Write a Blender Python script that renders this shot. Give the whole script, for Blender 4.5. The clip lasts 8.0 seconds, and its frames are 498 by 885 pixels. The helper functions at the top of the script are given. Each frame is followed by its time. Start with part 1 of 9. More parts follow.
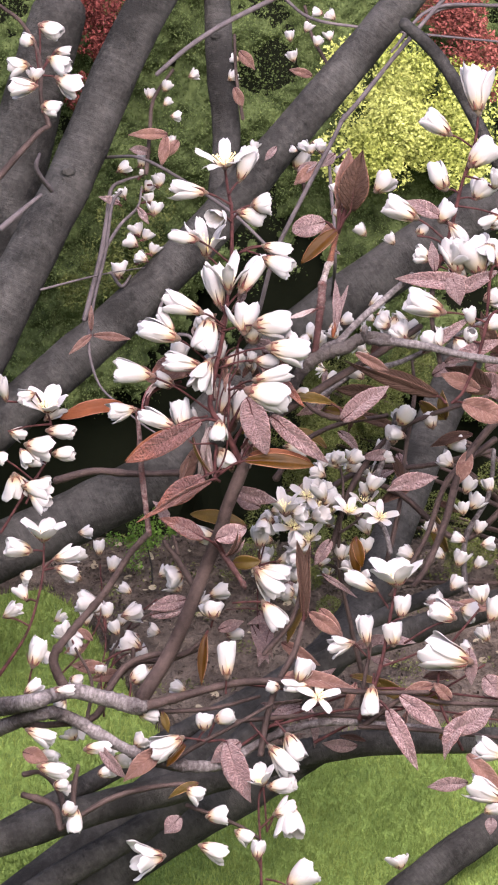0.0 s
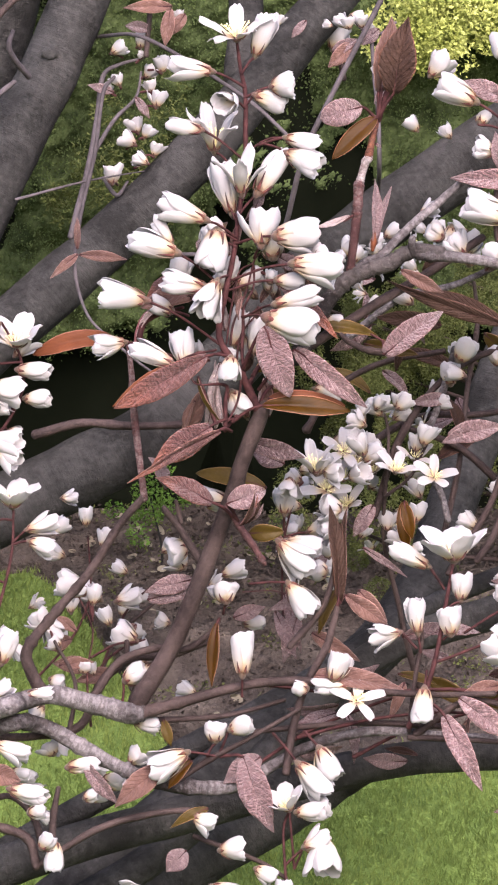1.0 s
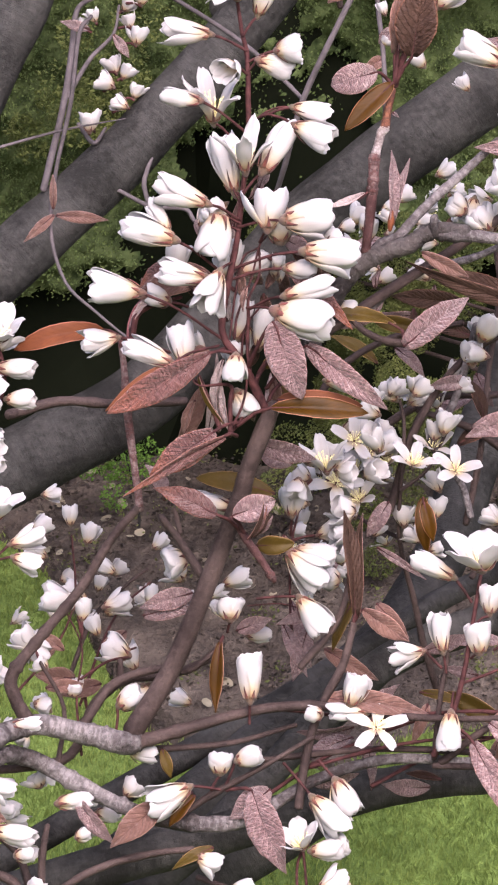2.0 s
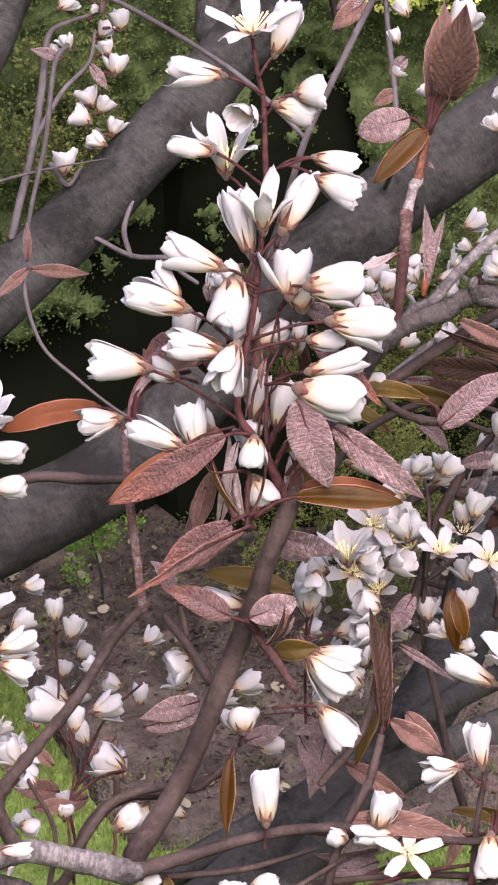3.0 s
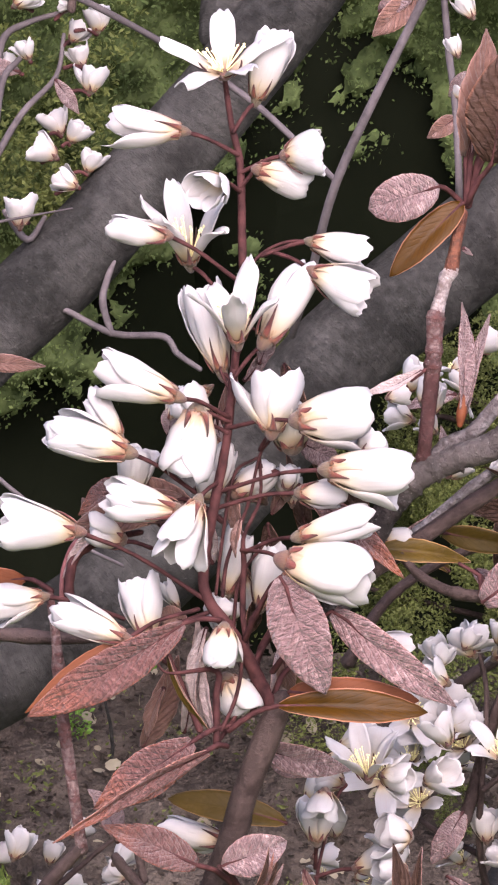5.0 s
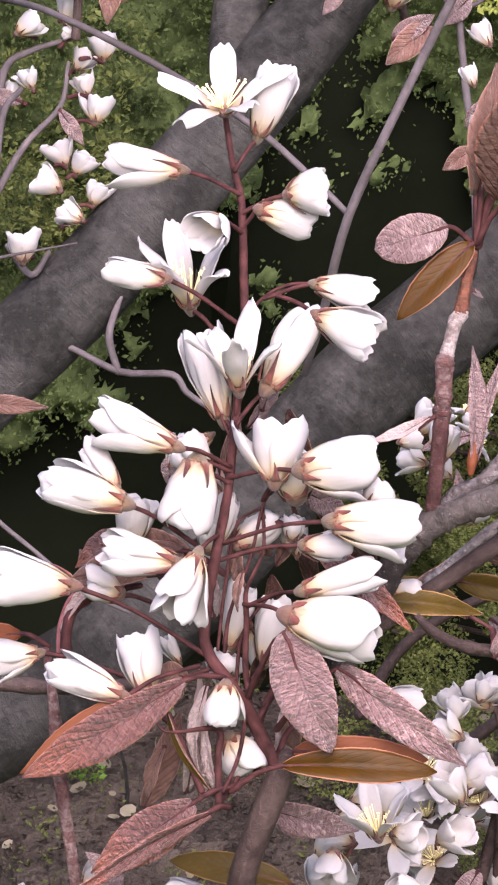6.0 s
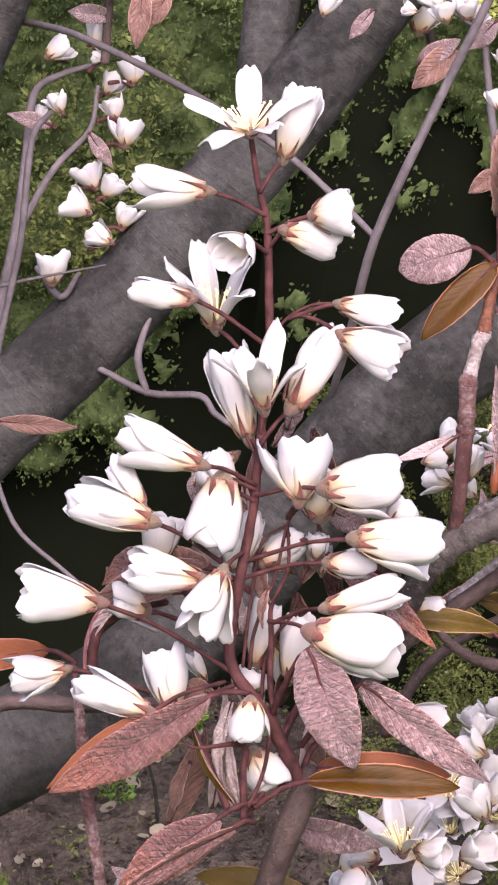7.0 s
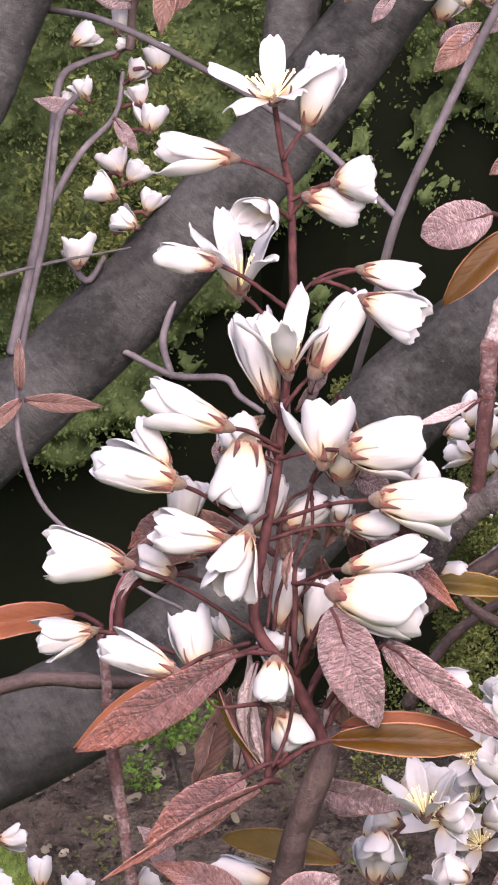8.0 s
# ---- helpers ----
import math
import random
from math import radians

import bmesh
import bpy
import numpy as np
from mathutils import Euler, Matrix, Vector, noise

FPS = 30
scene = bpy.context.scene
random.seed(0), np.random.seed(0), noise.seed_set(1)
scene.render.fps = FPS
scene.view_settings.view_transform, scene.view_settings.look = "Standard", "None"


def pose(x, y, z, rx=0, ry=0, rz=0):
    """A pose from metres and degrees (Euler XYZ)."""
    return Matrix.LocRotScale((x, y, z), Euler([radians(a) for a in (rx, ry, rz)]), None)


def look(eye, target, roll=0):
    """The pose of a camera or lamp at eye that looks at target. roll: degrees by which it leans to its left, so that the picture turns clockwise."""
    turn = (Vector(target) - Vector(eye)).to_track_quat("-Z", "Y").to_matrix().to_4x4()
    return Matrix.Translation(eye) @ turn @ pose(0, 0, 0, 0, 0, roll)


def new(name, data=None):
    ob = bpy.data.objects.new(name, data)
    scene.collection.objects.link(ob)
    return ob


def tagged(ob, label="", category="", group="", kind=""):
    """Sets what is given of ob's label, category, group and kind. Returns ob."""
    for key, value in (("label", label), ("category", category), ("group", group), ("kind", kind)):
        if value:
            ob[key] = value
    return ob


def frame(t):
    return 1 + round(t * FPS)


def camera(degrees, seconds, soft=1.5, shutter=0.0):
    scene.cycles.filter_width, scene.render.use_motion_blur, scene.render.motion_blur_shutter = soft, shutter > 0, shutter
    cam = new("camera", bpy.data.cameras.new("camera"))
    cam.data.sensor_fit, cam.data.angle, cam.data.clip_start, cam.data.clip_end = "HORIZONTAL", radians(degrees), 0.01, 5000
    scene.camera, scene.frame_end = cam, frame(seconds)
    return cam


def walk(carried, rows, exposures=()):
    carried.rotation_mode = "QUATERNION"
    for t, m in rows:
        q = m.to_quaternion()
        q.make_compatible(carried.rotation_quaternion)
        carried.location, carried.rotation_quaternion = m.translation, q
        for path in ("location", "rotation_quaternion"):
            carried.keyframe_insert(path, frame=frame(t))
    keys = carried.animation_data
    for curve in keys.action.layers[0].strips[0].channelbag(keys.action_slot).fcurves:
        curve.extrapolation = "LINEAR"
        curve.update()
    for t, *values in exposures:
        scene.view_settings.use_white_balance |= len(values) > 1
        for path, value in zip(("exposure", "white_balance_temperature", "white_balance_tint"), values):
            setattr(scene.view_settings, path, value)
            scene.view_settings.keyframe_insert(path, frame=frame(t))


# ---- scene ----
cam = camera(3.0, 8.0, 2.1)
EXPOSURE, TINT = 2.72, 26
PATH = [
    (0, (-0.0682, -3.3398, 0.7913), (0.0127, 0.0100, 0.2630), 1.61),
    (0.5, (0.0691, -2.9323, 0.6559), (0.0163, 0.0100, 0.2513), 1.05),
    (1, (-0.0132, -2.6768, 0.6632), (0.0075, 0.0100, 0.2457), 1.12),
    (1.5, (-0.1022, -2.4633, 0.7081), (-0.0006, 0.0100, 0.2470), 1.04),
    (1.7, (-0.0496, -2.4172, 0.7349), (0.0049, 0.0100, 0.2497), 0.70),
    (2.8, (-0.1822, -2.2228, 0.7998), (-0.0005, 0.0100, 0.2666), 1.27),
    (3, (-0.1579, -2.1026, 0.7644), (0.0015, 0.0100, 0.2681), 1.17),
    (3.5, (-0.0874, -1.9107, 0.7345), (0.0079, 0.0100, 0.2741), 1.02),
    (4, (-0.0517, -1.7672, 0.7652), (0.0101, 0.0100, 0.2871), 1.05),
    (4.5, (-0.0317, -1.6423, 0.7522), (0.0081, 0.0100, 0.2951), 0.61),
    (5, (-0.0163, -1.5283, 0.7316), (0.0060, 0.0100, 0.3006), 0.22),
    (5.2, (-0.0134, -1.5054, 0.7290), (0.0048, 0.0100, 0.3026), -0.08),
    (6.3, (0.0074, -1.4682, 0.7371), (0.0045, 0.0100, 0.3110), -0.05),
    (6.5, (0.0090, -1.4722, 0.7416), (0.0023, 0.0100, 0.3125), -0.06),
    (7, (0.0068, -1.4847, 0.7319), (0.0016, 0.0100, 0.3122), -0.15),
    (7.5, (-0.0036, -1.4996, 0.7219), (-0.0005, 0.0100, 0.3092), -0.14),
    (8, (0.0064, -1.5120, 0.7027), (-0.0024, 0.0100, 0.3059), -0.25),
]
walk(cam, [(t, look(eye, target, roll)) for t, eye, target, roll in PATH], [(t, EXPOSURE + more, warmth, TINT + pink) for t, more, warmth, pink in ((0, 0.08, 6280, 0), (1.5, 0.06, 6260, 1), (3, 0.04, 6280, 2), (4.5, 0.10, 6280, 3), (6.5, 0.22, 6260, 4), (8, 0.22, 6300, 4))])

# ---- light ----
world = bpy.data.worlds.new("sky")
scene.world = world
world.use_nodes = True
SUN_UP, SUN_ROUND = 44, 172
sky = world.node_tree.nodes.new("ShaderNodeTexSky")
sky.sky_type, sky.sun_disc = "NISHITA", False
sky.sun_elevation, sky.sun_rotation = radians(SUN_UP), radians(SUN_ROUND)
sky.air_density, sky.dust_density, sky.ozone_density = 1.0, 5.0, 1.0
ground_light = world.node_tree.nodes["Background"]
ground_light.inputs["Strength"].default_value = 0.12
world.node_tree.links.new(sky.outputs[0], ground_light.inputs[0])
sun = new("sun", bpy.data.lights.new("sun", "SUN"))
sun.data.energy, sun.data.angle, sun.data.color = 0.9, radians(60), (1.0, 0.99, 0.96)
sun_from = Vector((math.sin(radians(SUN_ROUND)) * math.cos(radians(SUN_UP)), math.cos(radians(SUN_ROUND)) * math.cos(radians(SUN_UP)), math.sin(radians(SUN_UP))))
sun.matrix_world = look(sun_from * 30, (0, 0, 0.3))


# ---- materials ----
def material(name, rough=0.6, spec=0.3, sheen=0.0):
    m = bpy.data.materials.new(name)
    m.use_nodes = True
    n = m.node_tree.nodes
    b = n["Principled BSDF"]
    b.inputs["Roughness"].default_value = rough
    b.inputs["Specular IOR Level"].default_value = spec
    b.inputs["Sheen Weight"].default_value = sheen
    return m, n, m.node_tree.links, b


def ramp(n, links, fac, stops):
    r = n.new("ShaderNodeValToRGB")
    while len(r.color_ramp.elements) < len(stops):
        r.color_ramp.elements.new(0.5)
    for e, (at, c) in zip(r.color_ramp.elements, stops):
        e.position, e.color = at, (*c, 1)
    links.new(fac, r.inputs[0])
    return r.outputs[0]


def noise_at(n, links, scale, detail=4.0, vector=None, rough=0.55):
    t = n.new("ShaderNodeTexNoise")
    t.inputs["Scale"].default_value, t.inputs["Detail"].default_value, t.inputs["Roughness"].default_value = scale, detail, rough
    if vector is not None:
        links.new(vector, t.inputs["Vector"])
    return t.outputs["Fac"]


def place(n, which="Object"):
    return n.new("ShaderNodeTexCoord").outputs[which]


def sums(n, links, op, a, b):
    m = n.new("ShaderNodeMath")
    m.operation = op
    for k, v in enumerate((a, b)):
        if isinstance(v, (int, float)):
            m.inputs[k].default_value = v
        else:
            links.new(v, m.inputs[k])
    return m.outputs[0]


def blend(n, links, fac, a, b, how="MIX"):
    m = n.new("ShaderNodeMix")
    m.data_type, m.blend_type = "RGBA", how
    for k, v in ((0, fac), (6, a), (7, b)):
        if isinstance(v, (int, float)):
            m.inputs[k].default_value = v
        elif isinstance(v, tuple):
            m.inputs[k].default_value = (*v, 1)
        else:
            links.new(v, m.inputs[k])
    return m.outputs[2]


def bump(n, links, b, height, strength, distance):
    u = n.new("ShaderNodeBump")
    u.inputs["Strength"].default_value, u.inputs["Distance"].default_value = strength, distance
    links.new(height, u.inputs["Height"])
    links.new(u.outputs[0], b.inputs["Normal"])


def geo_random(n):
    return n.new("ShaderNodeObjectInfo").outputs["Random"]


def thin(m, n, links, b, colour, share):
    """Lets light through a thin sheet: a share of translucent over the surface."""
    t, x = n.new("ShaderNodeBsdfTranslucent"), n.new("ShaderNodeMixShader")
    x.inputs[0].default_value = share
    links.new(colour, t.inputs[0])
    links.new(b.outputs[0], x.inputs[1]), links.new(t.outputs[0], x.inputs[2])
    links.new(x.outputs[0], n["Material Output"].inputs[0])


def petal_material():
    m, n, links, b = material("petal_white", 0.75, 0.1)
    uv = place(n, "UV")
    s = n.new("ShaderNodeSeparateXYZ")
    links.new(uv, s.inputs[0])
    white = ramp(n, links, s.outputs[0], [(0.0, (0.22, 0.12, 0.065)), (0.14, (0.34, 0.25, 0.14)), (0.25, (0.39, 0.34, 0.25)), (0.38, (0.352, 0.338, 0.315)), (0.6, (0.357, 0.353, 0.352)), (1.0, (0.362, 0.362, 0.367))])
    soft = noise_at(n, links, 3.2, 4, uv)
    c = blend(n, links, sums(n, links, "MULTIPLY", ramp(n, links, soft, [(0.45, (0, 0, 0)), (0.75, (1, 1, 1))]), 0.3), white, (0.345, 0.298, 0.288))
    c = blend(n, links, sums(n, links, "MULTIPLY", geo_random(n), 0.3), c, (0.352, 0.322, 0.315))
    lines = n.new("ShaderNodeMapping")
    lines.inputs["Scale"].default_value = (1.6, 22.0, 1.0)
    links.new(uv, lines.inputs["Vector"])
    vein = noise_at(n, links, 1.0, 3, lines.outputs[0])
    c = blend(n, links, sums(n, links, "MULTIPLY", ramp(n, links, vein, [(0.5, (0, 0, 0)), (0.7, (1, 1, 1))]), 0.28), c, (0.325, 0.268, 0.26))
    links.new(c, b.inputs["Base Color"])
    bump(n, links, b, sums(n, links, "ADD", soft, sums(n, links, "MULTIPLY", vein, 0.7)), 0.28, 0.0006)
    thin(m, n, links, b, c, 0.48)
    return m


def leaf_material(name, low, high, rim, veins, rough=0.55, sheen=0.0, share=0.2, down=0.0, tipped=0.0, crinkle=0.3):
    """low and high: the two ends of the blade's colour; rim: the edge; veins: how far the colour darkens in the veins
    and the wrinkles between them.
    """
    m, n, links, b = material(name, rough, 0.06, sheen)
    uv = place(n, "UV")
    s = n.new("ShaderNodeSeparateXYZ")
    links.new(uv, s.inputs[0])
    off = sums(n, links, "ABSOLUTE", sums(n, links, "SUBTRACT", s.outputs[1], 0.5), 0.0)
    blotch = noise_at(n, links, 140, 5, place(n))
    c = ramp(n, links, blotch, [(0.3, low), (0.72, high)])
    wob = sums(n, links, "MULTIPLY", noise_at(n, links, 5, 3, uv), 0.10)
    lane = sums(n, links, "ADD", sums(n, links, "SUBTRACT", s.outputs[0], sums(n, links, "MULTIPLY", off, 0.55)), wob)
    side = sums(n, links, "PINGPONG", sums(n, links, "MULTIPLY", lane, 10.0), 0.5)
    line = ramp(n, links, side, [(0.0, (1, 1, 1)), (0.2, (0.0, 0.0, 0.0))])
    mid = ramp(n, links, off, [(0.0, (1, 1, 1)), (0.035, (0, 0, 0))])
    crease = sums(n, links, "MAXIMUM", line, mid)
    c = blend(n, links, sums(n, links, "MULTIPLY", crease, veins), c, tuple(0.62 * v for v in low))
    edge = ramp(n, links, off, [(0.45, (0, 0, 0)), (0.5, (1, 1, 1))])
    c = blend(n, links, sums(n, links, "MULTIPLY", edge, 0.7), c, rim)
    tip = ramp(n, links, s.outputs[0], [(0.56, (0, 0, 0)), (0.92, (1, 1, 1))])
    c = blend(n, links, sums(n, links, "MULTIPLY", tip, tipped), c, rim)
    fuzz = ramp(n, links, noise_at(n, links, 900, 2, place(n)), [(0.5, (0, 0, 0)), (0.75, (1, 1, 1))])
    c = blend(n, links, sums(n, links, "MULTIPLY", fuzz, down), c, (0.62, 0.46, 0.44))
    c = blend(n, links, sums(n, links, "MULTIPLY", geo_random(n), 0.6), c, tuple(0.55 * v for v in high))
    links.new(c, b.inputs["Base Color"])
    stretch = n.new("ShaderNodeMapping")
    stretch.inputs["Scale"].default_value = (34.0, 5.0, 1.0)
    links.new(uv, stretch.inputs["Vector"])
    wrinkle = noise_at(n, links, 1.0, 4, stretch.outputs[0])
    c = blend(n, links, sums(n, links, "MULTIPLY", ramp(n, links, wrinkle, [(0.35, (1, 1, 1)), (0.55, (0, 0, 0))]), veins * max(0.0, crinkle)), c, tuple(0.55 * v for v in low))
    links.new(c, b.inputs["Base Color"])
    high_low = sums(n, links, "ADD", sums(n, links, "MULTIPLY", crease, -0.38 if crinkle > 0.2 else -0.06), sums(n, links, "MULTIPLY", wrinkle, 0.3 + crinkle))
    bump(n, links, b, high_low, 0.9, 0.0004 + 0.0004 * max(0.0, crinkle))
    thin(m, n, links, b, c, share)
    return m


def bark_material(name, dark, light, scale, spots, rough=0.85, relief=0.0012, rings=0.0, ring_colour=(0.02, 0.014, 0.013), dotted=0.28):
    m, n, links, b = material(name, rough, 0.08)
    o = place(n)
    fine = noise_at(n, links, scale * 9, 6, o, 0.7)
    wide = noise_at(n, links, scale, 4, o)
    c = ramp(n, links, sums(n, links, "ADD", sums(n, links, "MULTIPLY", wide, 0.6), sums(n, links, "MULTIPLY", fine, 0.4)), [(0.41, dark), (0.62, light)])
    v = n.new("ShaderNodeTexVoronoi")
    v.inputs["Scale"].default_value = scale * 11
    links.new(o, v.inputs["Vector"])
    dots = ramp(n, links, v.outputs["Distance"], [(0.10, (1, 1, 1)), (0.2, (0, 0, 0))])
    c = blend(n, links, sums(n, links, "MULTIPLY", dots, dotted), c, spots)
    if rings:
        stretch = n.new("ShaderNodeMapping")
        stretch.inputs["Scale"].default_value = (820.0, 2.4, 1.0)
        links.new(place(n, "UV"), stretch.inputs["Vector"])
        band = ramp(n, links, noise_at(n, links, 1.0, 5, stretch.outputs[0], 0.62), [(0.45, (0, 0, 0)), (0.56, (1, 1, 1))])
        c = blend(n, links, sums(n, links, "MULTIPLY", band, rings), c, ring_colour)
        fine = sums(n, links, "ADD", fine, sums(n, links, "MULTIPLY", band, -0.35 * rings))
    links.new(c, b.inputs["Base Color"])
    bump(n, links, b, sums(n, links, "ADD", fine, sums(n, links, "MULTIPLY", dots, 0.12)), 0.9, relief)
    return m


def plain_material(name, low, high, scale, rough=0.7, relief=0.0003, share=0.0, spread=0.3, spec=0.08):
    m, n, links, b = material(name, rough, spec)
    g = noise_at(n, links, scale, 5, place(n))
    c = ramp(n, links, g, [(0.3, low), (0.7, high)])
    c = blend(n, links, sums(n, links, "MULTIPLY", n.new("ShaderNodeNewGeometry").outputs["Random Per Island"], spread), c, tuple(0.35 * v for v in low))
    links.new(c, b.inputs["Base Color"])
    bump(n, links, b, g, 0.6, relief)
    if share:
        thin(m, n, links, b, c, share)
    return m


def calyx_material():
    """Cup of tan and olive with brown-red sepals; the colour runs along the blossom's axis."""
    m, n, links, b = material("calyx_green_red", 0.75, 0.1, 0.1)
    o = place(n)
    s = n.new("ShaderNodeSeparateXYZ")
    links.new(o, s.inputs[0])
    mottle = noise_at(n, links, 16, 4, o)
    along = sums(n, links, "ADD", sums(n, links, "ADD", s.outputs[2], 0.25), sums(n, links, "MULTIPLY", sums(n, links, "SUBTRACT", mottle, 0.5), 0.26))
    c = ramp(n, links, along, [(0.10, (0.03, 0.013, 0.012)), (0.15, (0.042, 0.032, 0.024)), (0.22, (0.062, 0.05, 0.03)), (0.27, (0.075, 0.032, 0.014)), (0.33, (0.055, 0.014, 0.010)), (0.42, (0.026, 0.009, 0.0075)), (0.55, (0.02, 0.012, 0.008))])
    c = blend(n, links, sums(n, links, "MULTIPLY", geo_random(n), 0.45), c, (0.06, 0.018, 0.018))
    links.new(c, b.inputs["Base Color"])
    bump(n, links, b, noise_at(n, links, 60, 4, o), 0.5, 0.0004)
    return m


PETAL = petal_material()
CALYX = calyx_material()
STAMEN = plain_material("stamen_yellow", (0.72, 0.66, 0.25), (0.84, 0.80, 0.50), 300, 0.6)
STALK = plain_material("stalk_red", (0.0115, 0.0042, 0.0044), (0.052, 0.0195, 0.0188), 420, 0.8, 0.0008)
MAUVE = leaf_material("leaf_mauve", (0.088, 0.042, 0.042), (0.193, 0.116, 0.115), (0.33, 0.16, 0.14), 0.19, 0.7, 0.15, 0.14, 0.34, 0.0, 2.2)
PLUM = leaf_material("leaf_plum", (0.058, 0.0215, 0.019), (0.138, 0.061, 0.054), (0.32, 0.085, 0.034), 0.19, 0.65, 0.1, 0.14, 0.15, 0.8, 2.2)
PALE = leaf_material("leaf_pale", (0.22, 0.14, 0.13), (0.42, 0.33, 0.31), (0.34, 0.15, 0.12), 0.15, 0.8, 0.3, 0.3, 0.6, 0.0, 1.5)
RUST = leaf_material("leaf_rust", (0.060, 0.029, 0.0225), (0.138, 0.074, 0.057), (0.33, 0.19, 0.15), 0.12, 0.45, 0.1, 0.28, 0.12)
AMBER = leaf_material("leaf_amber", (0.019, 0.0092, 0.001), (0.042, 0.0175, 0.0017), (0.36, 0.17, 0.11), 0.28, 0.36, 0.0, 0.16, 0.0, 0.0, -0.22)
EMBER = leaf_material("leaf_ember", (0.058, 0.0185, 0.0085), (0.118, 0.040, 0.0165), (0.36, 0.17, 0.12), 0.2, 0.5, 0.0, 0.2, 0.0, 0.0, -0.2)
OLIVE = leaf_material("leaf_olive", (0.022, 0.0145, 0.0024), (0.05, 0.032, 0.005), (0.34, 0.20, 0.09), 0.28, 0.4, 0.02, 0.2, 0.02, 0.0, -0.22)
PEELING = bark_material("peeling_bark", (0.07, 0.055, 0.052), (0.27, 0.24, 0.235), 130, (0.36, 0.33, 0.32), 0.75, 0.0009, 0.45, (0.06, 0.035, 0.03))
PINK = plain_material("stalk_pink", (0.10, 0.035, 0.035), (0.24, 0.10, 0.10), 300, 0.6, 0.0004)
BUDTIP = plain_material("bud_orange", (0.045, 0.013, 0.006), (0.11, 0.036, 0.014), 300, 0.6, 0.0004)
BRONZE = leaf_material("leaf_bronze", (0.018, 0.0095, 0.0066), (0.045, 0.0255, 0.018), (0.15, 0.065, 0.04), 0.35, 0.5, 0.0, 0.12, 0.03, 0.0, 0.7)
TWIG = bark_material("twig_bark", (0.013, 0.0086, 0.0078), (0.042, 0.0295, 0.0265), 80, (0.12, 0.095, 0.088), 0.65, 0.0006, 0.14, dotted=0.12)
GREYTWIG = bark_material("branch_bark", (0.017, 0.0148, 0.0145), (0.130, 0.118, 0.118), 60, (0.19, 0.18, 0.18), 0.8, 0.0011, 0.5, dotted=0.15)
PALETWIG = bark_material("pale_bark", (0.026, 0.014, 0.013), (0.135, 0.098, 0.095), 110, (0.3, 0.26, 0.25), 0.75, 0.0009, 0.75, (0.055, 0.022, 0.02))
# Bark for the twigs further back, with their shade put into the colour.
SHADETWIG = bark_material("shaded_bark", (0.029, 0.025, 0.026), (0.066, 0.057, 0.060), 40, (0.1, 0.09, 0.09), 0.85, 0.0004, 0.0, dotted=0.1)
RUSTBARK = bark_material("young_bark", (0.05, 0.018, 0.012), (0.15, 0.062, 0.036), 120, (0.22, 0.12, 0.08), 0.6, 0.0006, 0.5)
REDBARK = bark_material("red_bark", (0.024, 0.0095, 0.009), (0.078, 0.039, 0.037), 100, (0.24, 0.17, 0.16), 0.6, 0.0007, 0.25)
DARKTWIG = bark_material("dark_bark", (0.010, 0.0085, 0.008), (0.058, 0.051, 0.048), 85, (0.2, 0.185, 0.175), 0.8, 0.0011, 0.35)
BARK = bark_material("trunk_bark", (0.008, 0.0078, 0.0072), (0.036, 0.035, 0.033), 55, (0.085, 0.083, 0.08), 0.9, 0.0009, 0.3, (0.012, 0.0118, 0.011), 0.12)


# ---- shapes ----
FACING = Vector((0, -0.97, 0.24))


def mesh_of(name, verts, faces, mats, uvs=None, slots=None, smooth=True):
    me = bpy.data.meshes.new(name)
    me.from_pydata([tuple(v) for v in verts], [], faces)
    for m in mats:
        me.materials.append(m)
    if uvs:
        layer = me.uv_layers.new(name="UVMap").data
        for loop in me.loops:
            layer[loop.index].uv = uvs[loop.vertex_index]
    for f in me.polygons:
        f.use_smooth = smooth
        if slots:
            f.material_index = slots[f.index]
    me.update()
    return me


def part(name, me, parent, label=""):
    ob = new(name, me)
    ob.parent = parent
    if label:
        tagged(ob, label)
    return ob


def thing(name, label, category, at=(0, 0, 0), group="", kind=""):
    ob = new(name)
    ob.location = at
    ob.empty_display_size = 0.01
    return tagged(ob, label, category, group, kind)


def spline(points, steps):
    """Points of x, y, z, radius, rounded into a flowing line."""
    p = [np.array(q, float) for q in points]
    p = [2 * p[0] - p[1]] + p + [2 * p[-1] - p[-2]]
    out = []
    for a, b, c, d in zip(p, p[1:], p[2:], p[3:]):
        for k in range(steps):
            t = k / steps
            out.append(0.5 * (2 * b + (c - a) * t + (2 * a - 5 * b + 4 * c - d) * t * t + (3 * b - a - 3 * c + d) * t**3))
    out.append(p[-2])
    return out


